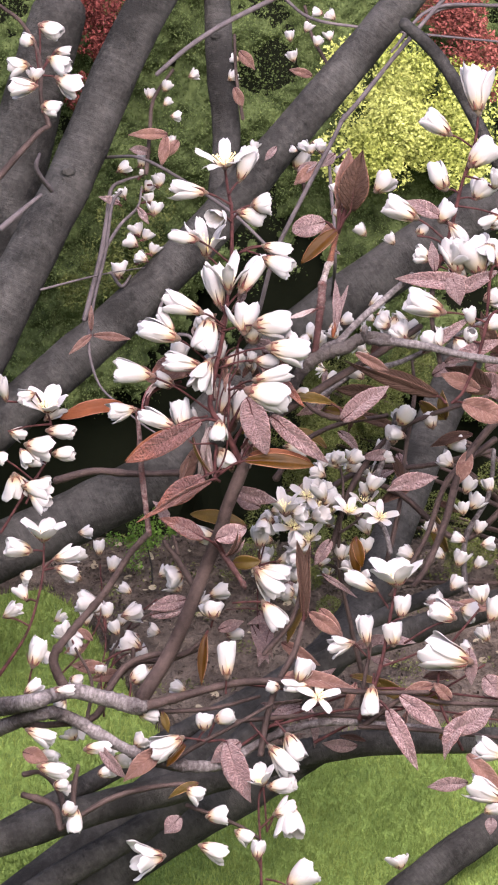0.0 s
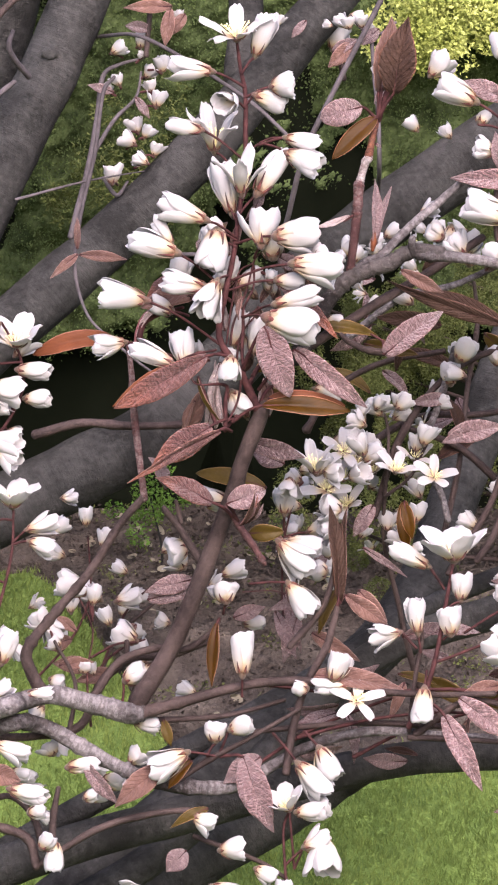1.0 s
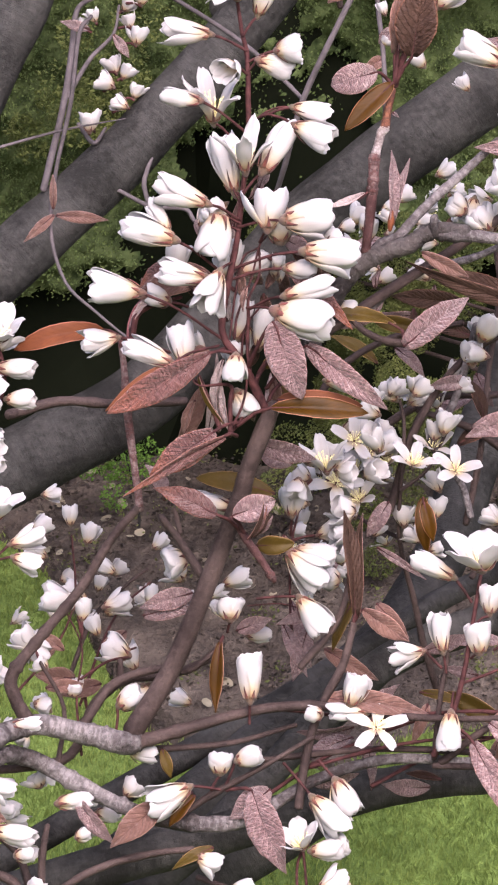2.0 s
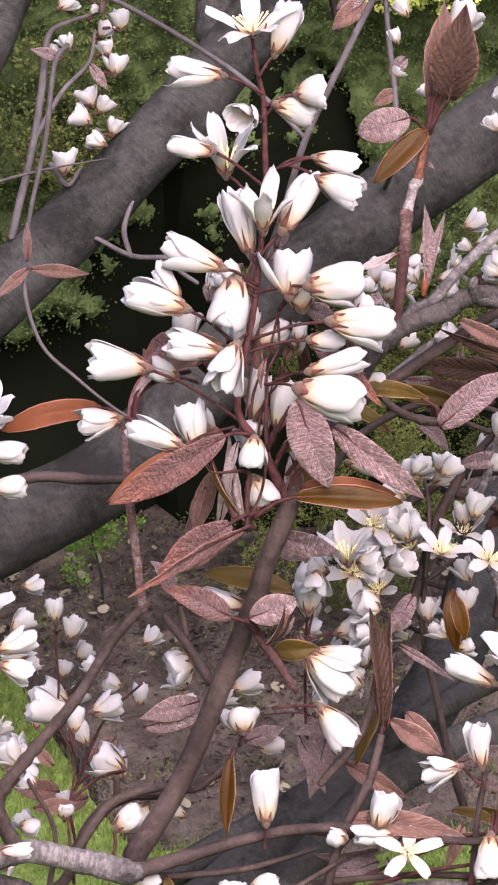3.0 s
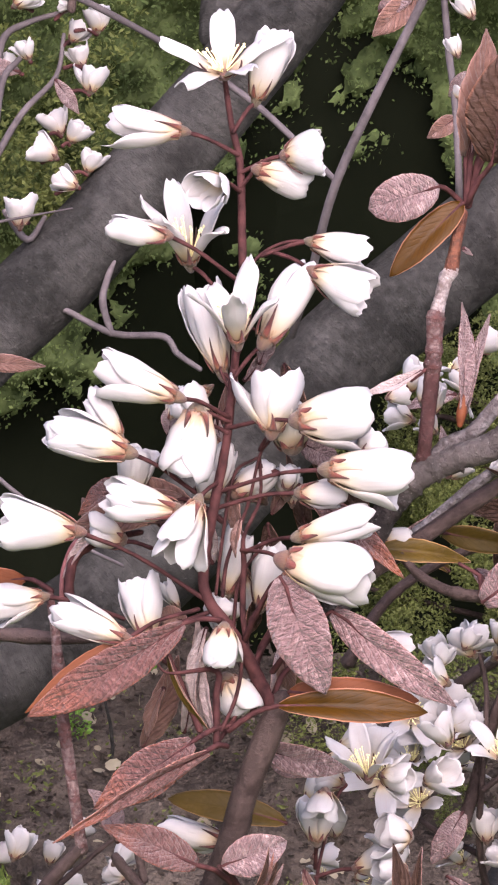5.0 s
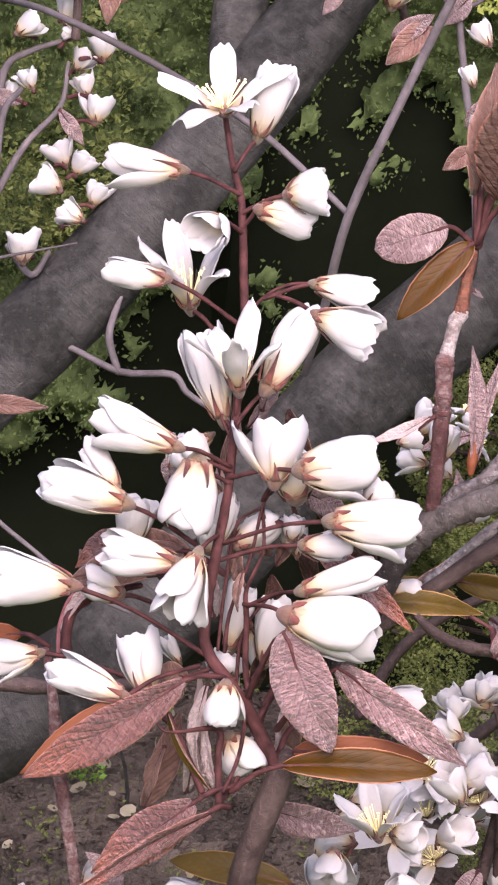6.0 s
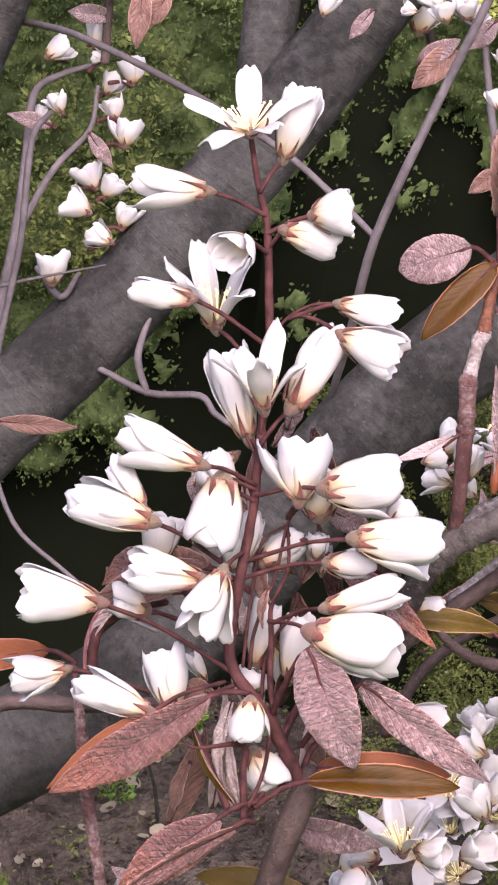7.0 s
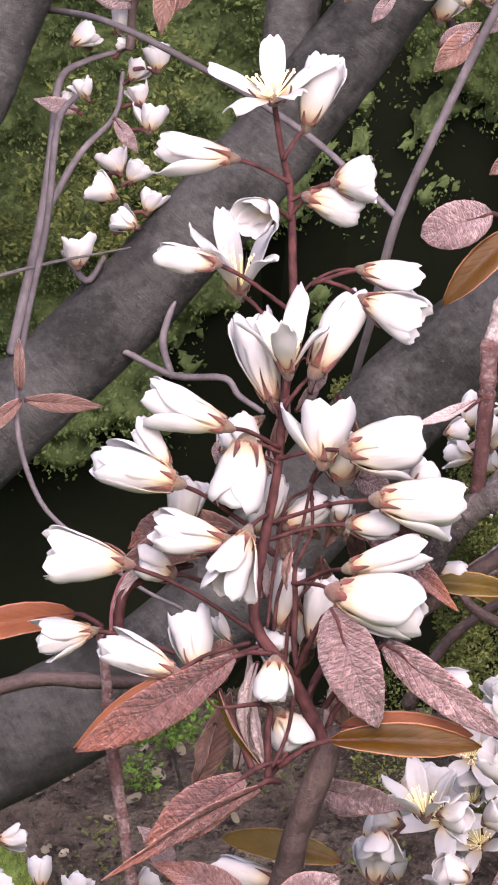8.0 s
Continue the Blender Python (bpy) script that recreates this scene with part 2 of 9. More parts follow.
def tube(points, sides=8, steps=5, lumps=0.06, knots=0):
    """A round, tapering, slightly uneven rod with closed ends. knots: swollen rings along it."""
    line = spline(points, steps)
    for end, inner in ((0, 1), (-1, -2)):
        tip, r = line[end].copy(), float(line[end][3])
        out = Vector(tip[:3] - line[inner][:3]).normalized() * r
        caps = [np.array([*(Vector(tip[:3]) + out * far), r * part_of]) for far, part_of in ((0.4, 0.86), (0.7, 0.5), (0.82, 0.12))]
        line = caps[::-1] + line if end == 0 else line + caps
    rings, verts, faces, uvs, run = len(line), [], [], [], 0.0
    swell = {random.randrange(1, rings - 1): random.uniform(1.12, 1.3) for _ in range(knots)} if rings > 3 else {}
    up = Vector((0.3, 0.2, 1))
    for i, q in enumerate(line):
        ahead = Vector(line[min(i + 1, rings - 1)][:3] - line[max(i - 1, 0)][:3]).normalized()
        side = ahead.cross(up)
        side = side.normalized() if side.length > 1e-4 else ahead.orthogonal().normalized()
        over = side.cross(ahead)
        up = over
        c, r = Vector(q[:3]), max(float(q[3]), 1e-5) * swell.get(i, 1.0)
        run += (c - Vector(line[max(i - 1, 0)][:3])).length
        for k in range(sides):
            a = 2 * math.pi * k / sides
            uvs.append((run, abs(2 * k / sides - 1)))
            w = 1 + lumps * noise.noise(Vector((c.x / r * 0.5 + 3 * math.cos(a), c.y / r * 0.5 + 3 * math.sin(a), c.z / r * 0.5)))
            verts.append(c + (side * math.cos(a) + over * math.sin(a)) * r * w)
    for i in range(rings - 1):
        for k in range(sides):
            j = (k + 1) % sides
            faces.append((i * sides + k, i * sides + j, (i + 1) * sides + j, (i + 1) * sides + k))
    faces += [tuple(reversed(range(sides))), tuple(range((rings - 1) * sides, rings * sides))]
    return verts, faces, uvs


def twig(parent, points, mat=None, name="twig", label="", sides=8, steps=5, lumps=0.1, knots=0):
    v, f, uv = tube(points, sides, steps, lumps, knots)
    return part(name, mesh_of(name, v, f, [mat or TWIG], uv), parent, label)


def sheet(rows, cols, where, thick):
    """A thin two-sided blade: where(u, v) gives a point, u along from 0 to 1 and v across from -1 to 1."""
    grid = [[Vector(where(i / rows, 2 * j / cols - 1)) for j in range(cols + 1)] for i in range(rows + 1)]
    verts, uvs, faces, slots = [], [], [], []
    for face in (1, -1):
        for i in range(rows + 1):
            for j in range(cols + 1):
                du = grid[min(i + 1, rows)][j] - grid[max(i - 1, 0)][j]
                dv = grid[i][min(j + 1, cols)] - grid[i][max(j - 1, 0)]
                nrm = du.cross(dv)
                nrm = nrm.normalized() if nrm.length > 1e-12 else Vector((0, 0, 1))
                rim = 0.25 if j in (0, cols) or i in (0, rows) else 1.0
                verts.append(grid[i][j] + nrm * thick * 0.5 * face * rim)
                uvs.append((i / rows, j / cols))
    step, n = cols + 1, (rows + 1) * (cols + 1)
    for i in range(rows):
        for j in range(cols):
            a = i * step + j
            faces.append((a, a + step, a + step + 1, a + 1)), slots.append(0)
            faces.append((n + a, n + a + 1, n + a + step + 1, n + a + step)), slots.append(1)
    ring = [i * step for i in range(rows)] + [rows * step + j for j in range(cols)] + [i * step + cols for i in range(rows, 0, -1)] + [j for j in range(cols, 0, -1)]
    for a, b in zip(ring, ring[1:] + ring[:1]):
        faces.append((a, a + n, b + n, b)), slots.append(0)
    return verts, faces, uvs, slots


def knot(parent, at, size):
    """A low healed scar on a stem."""
    bm = bmesh.new()
    bmesh.ops.create_icosphere(bm, subdivisions=3, radius=1)
    for q in bm.verts:
        w = 1 + 0.25 * noise.noise(q.co * 2 + Vector(at) * 90)
        dip = 0.35 * math.exp(-6 * (q.co.x**2 + q.co.z**2))
        q.co = Vector((q.co.x * size * 1.25 * w, q.co.y * size * 0.32 * (1 - dip), q.co.z * size * 0.8 * w)) + Vector(at)
    me = bpy.data.meshes.new("knot")
    bm.to_mesh(me)
    bm.free()
    me.materials.append(BARK)
    for f in me.polygons:
        f.use_smooth = True
    return part("knot", me, parent, "healed scar in the bark")


# ---- flowers ----
def petal_sheet(lean, curl, cup, wide, turn, seed, rows=12, cols=8):
    """One petal of length 1 on an axis along z: lean and curl in degrees (at its foot, and added towards its tip), cup: radius of its hollow."""
    rnd = random.Random(seed)
    ph, ph2, notch, flare = rnd.uniform(0, 6), rnd.uniform(0, 6), rnd.uniform(0.0, 0.05), rnd.uniform(-14, 12)
    line, r, z = [], 0.055, 0.0
    for i in range(rows + 1):
        a = radians(lean + curl * (i / rows) + flare * max(0.0, i / rows - 0.62) / 0.38)
        line.append((r, z, a))
        r, z = max(r + math.sin(a) / rows, 0.012), z + math.cos(a) / rows
    c, s = math.cos(radians(turn)), math.sin(radians(turn))

    def where(u, v):
        r0, z0, a = line[round(u * rows)]
        tip = max(0.0, (u - 0.58) / 0.42)
        grow = min(1.0, u / 0.5)
        half = wide * (0.44 + 0.56 * grow * grow * (3 - 2 * grow)) * math.sqrt(1 - 0.62 * tip**3.2)
        across = v * half
        inward = cup * (1 - math.cos(across / cup)) - 0.02 * math.sin(5 * u + ph) * v * v
        x = r0 - inward * math.cos(a) + 0.022 * math.sin(6.5 * u + 2.2 * v + ph) * u + 0.045 * noise.noise(Vector((3.2 * u, 1.9 * v, 50 * seed))) * min(1.0, 2 * u)
        y = cup * math.sin(across / cup)
        zz = z0 + inward * math.sin(a) - notch * (1 - abs(v)) * max(0.0, u - 0.8) * 3 - 0.10 * v * v * tip - (0.026 * math.sin(3.2 * v + ph) + 0.02 * math.sin(7 * v + ph2)) * tip
        return (x * c - y * s, x * s + y * c, zz)

    return sheet(rows, cols, where, 0.018)


def calyx_mesh(spread, seed):
    """A bell-shaped cup that holds the petals' feet, with five pointed sepals pressed to them."""
    rnd = random.Random(seed)
    verts, faces = [], []
    slope = math.tan(radians(spread))
    rings = ((-0.125, 0.022), (-0.115, 0.045), (-0.09, 0.072), (-0.05, 0.1), (-0.005, 0.118), (0.03, 0.112 + 0.03 * slope), (0.035, 0.095 + 0.03 * slope), (0.0, 0.06))
    for z, r in rings:
        for k in range(12):
            a = 2 * math.pi * k / 12
            w = 1 + 0.05 * math.cos(5 * a)
            verts.append((r * w * math.cos(a), r * w * math.sin(a), z))
    for i in range(len(rings) - 1):
        for k in range(12):
            faces.append((i * 12 + k, i * 12 + (k + 1) % 12, i * 12 + 12 + (k + 1) % 12, i * 12 + 12 + k))
    faces += [tuple(reversed(range(12))), tuple(range(84, 96))]
    for k in range(5):
        a = 2 * math.pi * (k + 0.5) / 5
        lean = radians(min(spread, 46) * 0.8 + rnd.uniform(-4, 8))
        long, curl, sway = rnd.uniform(0.28, 0.44), rnd.uniform(-0.14, -0.05), rnd.uniform(-0.05, 0.05)

        def where(u, v):
            r = 0.121 + 0.035 * slope + long * u * math.sin(lean) + curl * u * u - 0.02 * v * v
            y = v * 0.064 * (1 - u) ** 1.25 + sway * u * u
            return (r * math.cos(a) - y * math.sin(a), r * math.sin(a) + y * math.cos(a), 0.0 + long * u * math.cos(lean))

        v, f, _, _ = sheet(6, 4, where, 0.018)
        o = len(verts)
        verts += v
        faces += [tuple(o + q for q in g) for g in f]
    return mesh_of("calyx", verts, faces, [CALYX])


def stamens_mesh():
    verts, faces = [], []
    for k in range(26):
        a, tilt = random.uniform(0, 6.28), random.uniform(0.15, 1.0)
        d = Vector((math.cos(a) * tilt, math.sin(a) * tilt, 1)).normalized()
        s = Vector((0, 0, 0.07)) + Vector((math.cos(a), math.sin(a), 0)) * 0.05
        e = s + d * random.uniform(0.28, 0.44)
        v, f, _ = tube([(*s, 0.008), (*((s + e) / 2), 0.007), (*e, 0.007)], 4, 1, 0)
        o = len(verts)
        verts += v
        faces += [tuple(o + q for q in g) for g in f]
        bm = bmesh.new()
        bmesh.ops.create_icosphere(bm, subdivisions=1, radius=0.02)
        o = len(verts)
        verts += [q.co + e for q in bm.verts]
        faces += [tuple(o + q.index for q in g.verts) for g in bm.faces]
        bm.free()
    return mesh_of("stamen_tuft", verts, faces, [STAMEN])


# kind: lean, curl, cup, half width, number of petals, loose petals, own width
SHAPES = {
    "bud": (34, -58, 0.19, 0.30, 5, 0, 0.47),
    "tube": (36, -53, 0.31, 0.42, 5, 1, 0.62),
    "half": (42, -47, 0.36, 0.38, 5, 2, 0.86),
    "wide": (40, -16, 0.36, 0.26, 5, 2, 1.10),
    "splay": (40, 2, 0.34, 0.21, 5, 2, 1.40),
    "star": (54, 0, 0.5, 0.16, 5, 0, 1.68),
    "slim": (58, -6, 0.35, 0.21, 5, 2, 1.5),
    "open": (66, 16, 0.7, 0.20, 5, 0, 1.9),
}
TEMPLATES = {}


def flower_template(kind, variant):
    if (kind, variant) not in TEMPLATES:
        lean, curl, cup, wide, count, loose, width = SHAPES[kind]
        rnd = random.Random(f"{kind}{variant}")
        free = set(rnd.sample(range(count), min(loose, count)) if variant else [])
        petals = []
        for k in range(count):
            extra = rnd.uniform(6, 17) if k in free else (-4, 1, 4, -2, 3)[k % 5] + rnd.uniform(-1.5, 1.5)
            v, f, uv, sl = petal_sheet(lean + extra, curl + rnd.uniform(-9, 9), cup, wide * rnd.uniform(0.92, 1.1), 360 * k / count + rnd.uniform(-9, 9), rnd.random())
            long = rnd.uniform(0.92, 1.08)
            petals.append(mesh_of("petal", [Vector(q) * long for q in v], f, [PETAL], uv))
        TEMPLATES[kind, variant] = (petals, calyx_mesh(lean, f"{kind}{variant}"), stamens_mesh() if kind in ("wide", "splay", "star", "slim", "open") else None)
    return TEMPLATES[kind, variant]


def joined(meshes, name):
    verts, faces, mats, slots, uvs = [], [], [], [], []
    for me in meshes:
        o = len(verts)
        verts += [v.co.copy() for v in me.vertices]
        if me.materials[0] not in mats:
            mats.append(me.materials[0])
        layer = me.uv_layers[0].data if me.uv_layers else None
        uv = {loop.vertex_index: tuple(layer[loop.index].uv) for loop in me.loops} if layer else {}
        uvs += [uv.get(i, (0.5, 0.5)) for i in range(len(me.vertices))]
        for f in me.polygons:
            faces.append(tuple(o + i for i in f.vertices))
            slots.append(mats.index(me.materials[0]))
    return mesh_of(name, verts, faces, mats, uvs, slots)


WHOLE = {}


def flower(parent, base, tip, width, kind="tube", stalk=None, spin=0.0, whole=False):
    """A blossom from its calyx at base to the petals' tips; stalk: where its pedicel springs from."""
    base, tip = Vector(base), Vector(tip)
    axis = tip - base
    variant = 1 if spin else random.randrange(5)
    petals, calyx, stamens = flower_template(kind, variant)
    turn = Matrix.Rotation(radians(spin) if spin else random.uniform(-0.25, 0.25), 4, "Z")
    across = width / SHAPES[kind][6]
    m = Matrix.Translation(base) @ axis.to_track_quat("Z", "Y").to_matrix().to_4x4() @ turn @ Matrix.Diagonal((across, across, axis.length, 1))
    if whole:
        if (kind, variant) not in WHOLE:
            WHOLE[kind, variant] = joined([*petals, calyx] + ([stamens] if stamens else []), "flower")
        ob = part("flower", WHOLE[kind, variant], parent)
        ob.matrix_basis = m
    else:
        ob = part("flower", calyx, parent)
        ob.matrix_basis = m
        for me in petals:
            part("petal", me, ob)
        if stamens:
            part("stamen_tuft", stamens, ob, "pale yellow stamen tuft")
    if stalk is not None:
        s = Vector(stalk)
        d = base - s
        mid = s + d * 0.55 + Vector((0, 0, 0.05 * d.length)) * (1 if d.z > -0.3 * d.length else 0.3)
        r = 0.00036
        foot = base - axis.normalized() * 0.0006
        twig(parent, [(*s, r * 1.15), (*mid, r), (*foot, r * 1.2)], STALK, "pedicel", "", 7, 6, 0.25)
    return ob


# ---- leaves ----
def leaf(parent, base, tip, width, kinds=("MAUVE", "MAUVE"), turn=0.0, fold=25.0, bend=0.12, twist=0.0, stalk=None, seed=0, name="leaf", label="", rows=16, blunt=0.0):
    """A pointed, finely toothed blade, folded along its midrib. turn: degrees by which its face turns about its length; bend: sag by its length."""
    base, tip = Vector(base), Vector(tip)
    axis = tip - base
    size = axis.length
    along = axis.normalized()
    side = along.cross(FACING).normalized()
    side = Matrix.Rotation(radians(turn), 3, along) @ side
    face = side.cross(along)
    rnd = random.Random(seed + 17)
    ph, ph2 = rnd.uniform(0, 6), rnd.uniform(0, 6)
    cols = 8

    def where(u, v):
        half = 0.5 * width * (math.sin(math.pi * min(1.0, 0.05 + 0.95 * u) ** 0.86) ** 0.8) * (1 - 0.25 * max(0.0, u - 0.7) / 0.3)
        half = (1 - blunt) * half + blunt * 0.5 * width * math.sqrt(max(0.0, 1 - (2 * u - 1) ** 2))
        half = max(half, 0.0004 * (1.2 - u))
        if abs(v) > 0.99 and 0.05 < u < 0.95:
            half *= 1.0 + (0.014 if round(u * rows) % 2 else -0.01)
        a = radians(fold) + 0.18 * math.sin(5 * u + ph)
        tw = radians(twist) * (u - 0.3)
        s = side * math.cos(tw) + face * math.sin(tw)
        up = face * math.cos(tw) - side * math.sin(tw)
        ripple = (0.012 if kinds[0] in ("AMBER", "EMBER", "OLIVE", "BRONZE") else 0.035) * width * math.sin(26 * u - 5 * abs(v) + ph2) * abs(v) ** 0.6
        lift = abs(v) * half * math.sin(a) * (1 - 0.35 * abs(v)) + ripple
        return base + along * size * u + s * v * half * math.cos(a) + up * (lift + bend * size * math.sin(math.pi * u))

    v, f, uv, sl = sheet(rows, cols, where, 0.0003)
    mats = {"MAUVE": MAUVE, "PLUM": PLUM, "RUST": RUST, "AMBER": AMBER, "OLIVE": OLIVE, "EMBER": EMBER, "BRONZE": BRONZE, "PALE": PALE}
    ob = part(name, mesh_of(name, v, f, [mats[kinds[1]], mats[kinds[0]]], uv, sl), parent, label)
    rib = [(*(where(u, 0) - face * 0.0001), 0.00042 * (1.1 - u)) for u in (0, 0.25, 0.5, 0.75, 0.97)]
    if stalk is not None:
        s = Vector(stalk)
        rib = [(*s, 0.0006), (*(s.lerp(base, 0.5) + Vector((0, 0, 0.08 * (base - s).length))), 0.0005)] + rib
    twig(ob, rib, STALK, "midrib", "", 5, 2, 0.0)
    return ob


# ---- ground, lawn, bed and hedge ----
def ground_material():
    m, n, links, b = material("lawn_soil", 0.95, 0.1)
    o = place(n)
    big, small = noise_at(n, links, 1.6, 4, o), noise_at(n, links, 60, 6, o)
    c = ramp(n, links, sums(n, links, "ADD", sums(n, links, "MULTIPLY", big, 0.5), sums(n, links, "MULTIPLY", small, 0.5)), [(0.36, (0.045, 0.075, 0.016)), (0.66, (0.1, 0.145, 0.035))])
    links.new(c, b.inputs["Base Color"])
    bump(n, links, b, small, 0.8, 0.02)
    return m


def mulch_material():
    m, n, links, b = material("bark_mulch", 0.95, 0.1)
    o = place(n)
    big, small = noise_at(n, links, 3, 4, o), noise_at(n, links, 70, 6, o)
    c = ramp(n, links, sums(n, links, "ADD", sums(n, links, "MULTIPLY", big, 0.45), sums(n, links, "MULTIPLY", small, 0.55)), [(0.36, (0.012, 0.0094, 0.008)), (0.52, (0.033, 0.0265, 0.022)), (0.68, (0.078, 0.064, 0.053))])
    links.new(c, b.inputs["Base Color"])
    bump(n, links, b, small, 0.9, 0.02)
    return m


def fitted_rise(y):
    """Height of the ground: level lawn, then a rise to the hedge, shaped to fit the camera's view."""
    k = min(1.0, max(0.0, y / 0.30))
    return 0.182 * (0.35 * k + 0.65 * k * k * (3 - 2 * k))


def rolling(x, y):
    return 0.004 * noise.noise(Vector((x * 2.5, y * 1.4, 0))) + fitted_rise(y)


def disc(radius, rings, segs, height):
    verts, faces = [(0, 0.2, height(0, 0.2))], []
    for i in range(1, rings + 1):
        r = radius * (i / rings) ** 4.0
        for k in range(segs):
            a = 2 * math.pi * k / segs
            x, y = r * math.cos(a), 0.2 + r * math.sin(a)
            verts.append((x, y, height(x, y)))
    for k in range(segs):
        faces.append((0, 1 + k, 1 + (k + 1) % segs))
    for i in range(rings - 1):
        for k in range(segs):
            a, c = 1 + i * segs, (k + 1) % segs
            faces.append((a + k, a + segs + k, a + segs + c, a + c))
    return verts, faces


v, f = disc(900, 130, 96, rolling)
tagged(new("ground", mesh_of("ground", v, f, [ground_material()])), "green lawn ground whose rise to the hedge fits the camera's view", "lawn", kind="structure")


def bed_edge(x):
    """Where the lawn ends and the mulch begins; on one side the lawn runs further up."""
    far = min(1.0, max(0.0, (-0.020 - x + 0.02 * noise.noise(Vector((x * 60, 0.5, 0)))) / 0.03))
    return 0.185 + 0.02 * noise.noise(Vector((x * 12, 2.2, 0))) + 0.012 * noise.noise(Vector((x * 40, 1.2, 0))) + 0.065 * far


BED_FAR = 0.85


def planting_bed():
    verts, faces, cols, rows = [], [], 120, 40
    for i in range(rows + 1):
        for j in range(cols + 1):
            x = -0.7 + 1.4 * j / cols
            y = bed_edge(x) + (BED_FAR - bed_edge(x)) * (i / rows) ** 1.6
            lift = 0.006 * min(1, i / 2) + 0.004 * noise.noise(Vector((x * 25, y * 25, 5)))
            verts.append((x, y, rolling(x, y) + lift - (0.006 if i == 0 else 0)))
    for i in range(rows):
        for j in range(cols):
            a = i * (cols + 1) + j
            faces.append((a, a + 1, a + cols + 2, a + cols + 1))
    return mesh_of("planting_bed", verts, faces, [mulch_material()])


tagged(new("planting_bed", planting_bed()), "brown bark mulch bed below the hedge", "flower bed", kind="structure")

rnd = random.Random(5)


def scatter_sheets(count, spot, size, lean, narrow):
    """Many small folded blades in one mesh. spot(k): place; size: length range; lean(): a direction; narrow: width by length."""
    verts, faces = [], []
    for k in range(count):
        p, d = Vector(spot(k)), lean().normalized()
        s = d.cross(Vector((rnd.uniform(-1, 1), rnd.uniform(-1, 1), rnd.uniform(-1, 1)))).normalized()
        n = s.cross(d)
        ln = rnd.uniform(*size)
        w = ln * narrow * rnd.uniform(0.8, 1.2)
        o = len(verts)
        verts += [p, p + d * ln * 0.5 + s * w * 0.5 + n * w * 0.15, p + d * ln * 0.5 - n * w * 0.1, p + d * ln * 0.5 - s * w * 0.5 + n * w * 0.15, p + d * ln - n * ln * 0.1]
        faces += [(o, o + 1, o + 2), (o, o + 2, o + 3), (o + 1, o + 4, o + 2), (o + 3, o + 2, o + 4)]
    return verts, faces


def upright():
    return Vector((rnd.uniform(-0.6, 0.6), rnd.uniform(-0.6, 0.6), 1))


def anyway():
    return Vector((rnd.uniform(-1, 1), rnd.uniform(-1, 1), rnd.uniform(-0.6, 1)))


def flatwise():
    return Vector((rnd.uniform(-1, 1), rnd.uniform(-1, 1), rnd.uniform(-0.05, 0.5)))


def lawn_spot(k):
    x = rnd.uniform(-0.16, 0.16)
    y = rnd.uniform(0.02, bed_edge(x) + 0.008 + 0.03 * rnd.random() ** 6)
    return (x, y, rolling(x, y))


GRASS = plain_material("grass_blades", (0.075, 0.115, 0.026), (0.165, 0.215, 0.055), 34, 0.7, 0.001, 0.4, 0.2, 0.08)
v, f = scatter_sheets(100000, lawn_spot, (0.0012, 0.0036), upright, 0.16)
tagged(new("grass", mesh_of("grass", v, f, [GRASS], smooth=False)), "short green lawn grass in front of the bed", "grass", kind="stuff")


def bed_spot(k):
    x = rnd.uniform(-0.25, 0.25)
    y = rnd.uniform(bed_edge(x) + 0.004, 0.42)
    return (x, y, rolling(x, y) + 0.007)


CHIP = plain_material("mulch_chips", (0.014, 0.0108, 0.0088), (0.066, 0.052, 0.043), 60, 0.9, 0.001, 0, 0.5)
FALLEN = plain_material("fallen_petals", (0.13, 0.11, 0.078), (0.22, 0.2, 0.15), 40, 0.7, 0.001, 0.2, 0.2)
v, f = scatter_sheets(42000, bed_spot, (0.0007, 0.0026), flatwise, 0.5)
tagged(new("mulch_chips", mesh_of("mulch_chips", v, f, [CHIP], smooth=False)), "loose brown bark chips on the bed", "mulch", kind="stuff")


def scatter_discs(count, spot, size):
    """Loose rounded flakes, each slightly cupped, turned at random but tilted to face the camera."""
    verts, faces = [], []
    for k in range(count):
        p, d = Vector(spot(k)), flatwise().normalized()
        s = d.cross(Vector((rnd.uniform(-0.6, 0.6), -0.8, 0.6))).normalized()
        n, r, o = s.cross(d), rnd.uniform(*size), len(verts)
        verts.append(p - n * r * 0.2)
        for j in range(8):
            a = 2 * math.pi * j / 8
            w = r * rnd.uniform(0.92, 1.05)
            verts.append(p + d * math.cos(a) * w * 1.25 + s * math.sin(a) * w * 0.8)
        faces += [(o, o + 1 + j, o + 1 + (j + 1) % 8) for j in range(8)]
    return verts, faces


v, f = scatter_discs(900, bed_spot, (0.0006, 0.0018))
tagged(new("fallen_petals", mesh_of("fallen_petals", v, f, [FALLEN], smooth=False)), "pale fallen petals and dry leaves on mulch", "petals", kind="stuff")


def weed_spots(count):
    """Loose tufts of weeds over the bed."""
    spots = []
    while len(spots) < count:
        x, y, z = bed_spot(0)
        spread = rnd.uniform(0.002, 0.006)
        for _ in range(rnd.randrange(20, 60)):
            spots.append((x + rnd.gauss(0, spread), y + rnd.gauss(0, spread), z + rnd.uniform(-0.001, 0.0035)))
    return spots


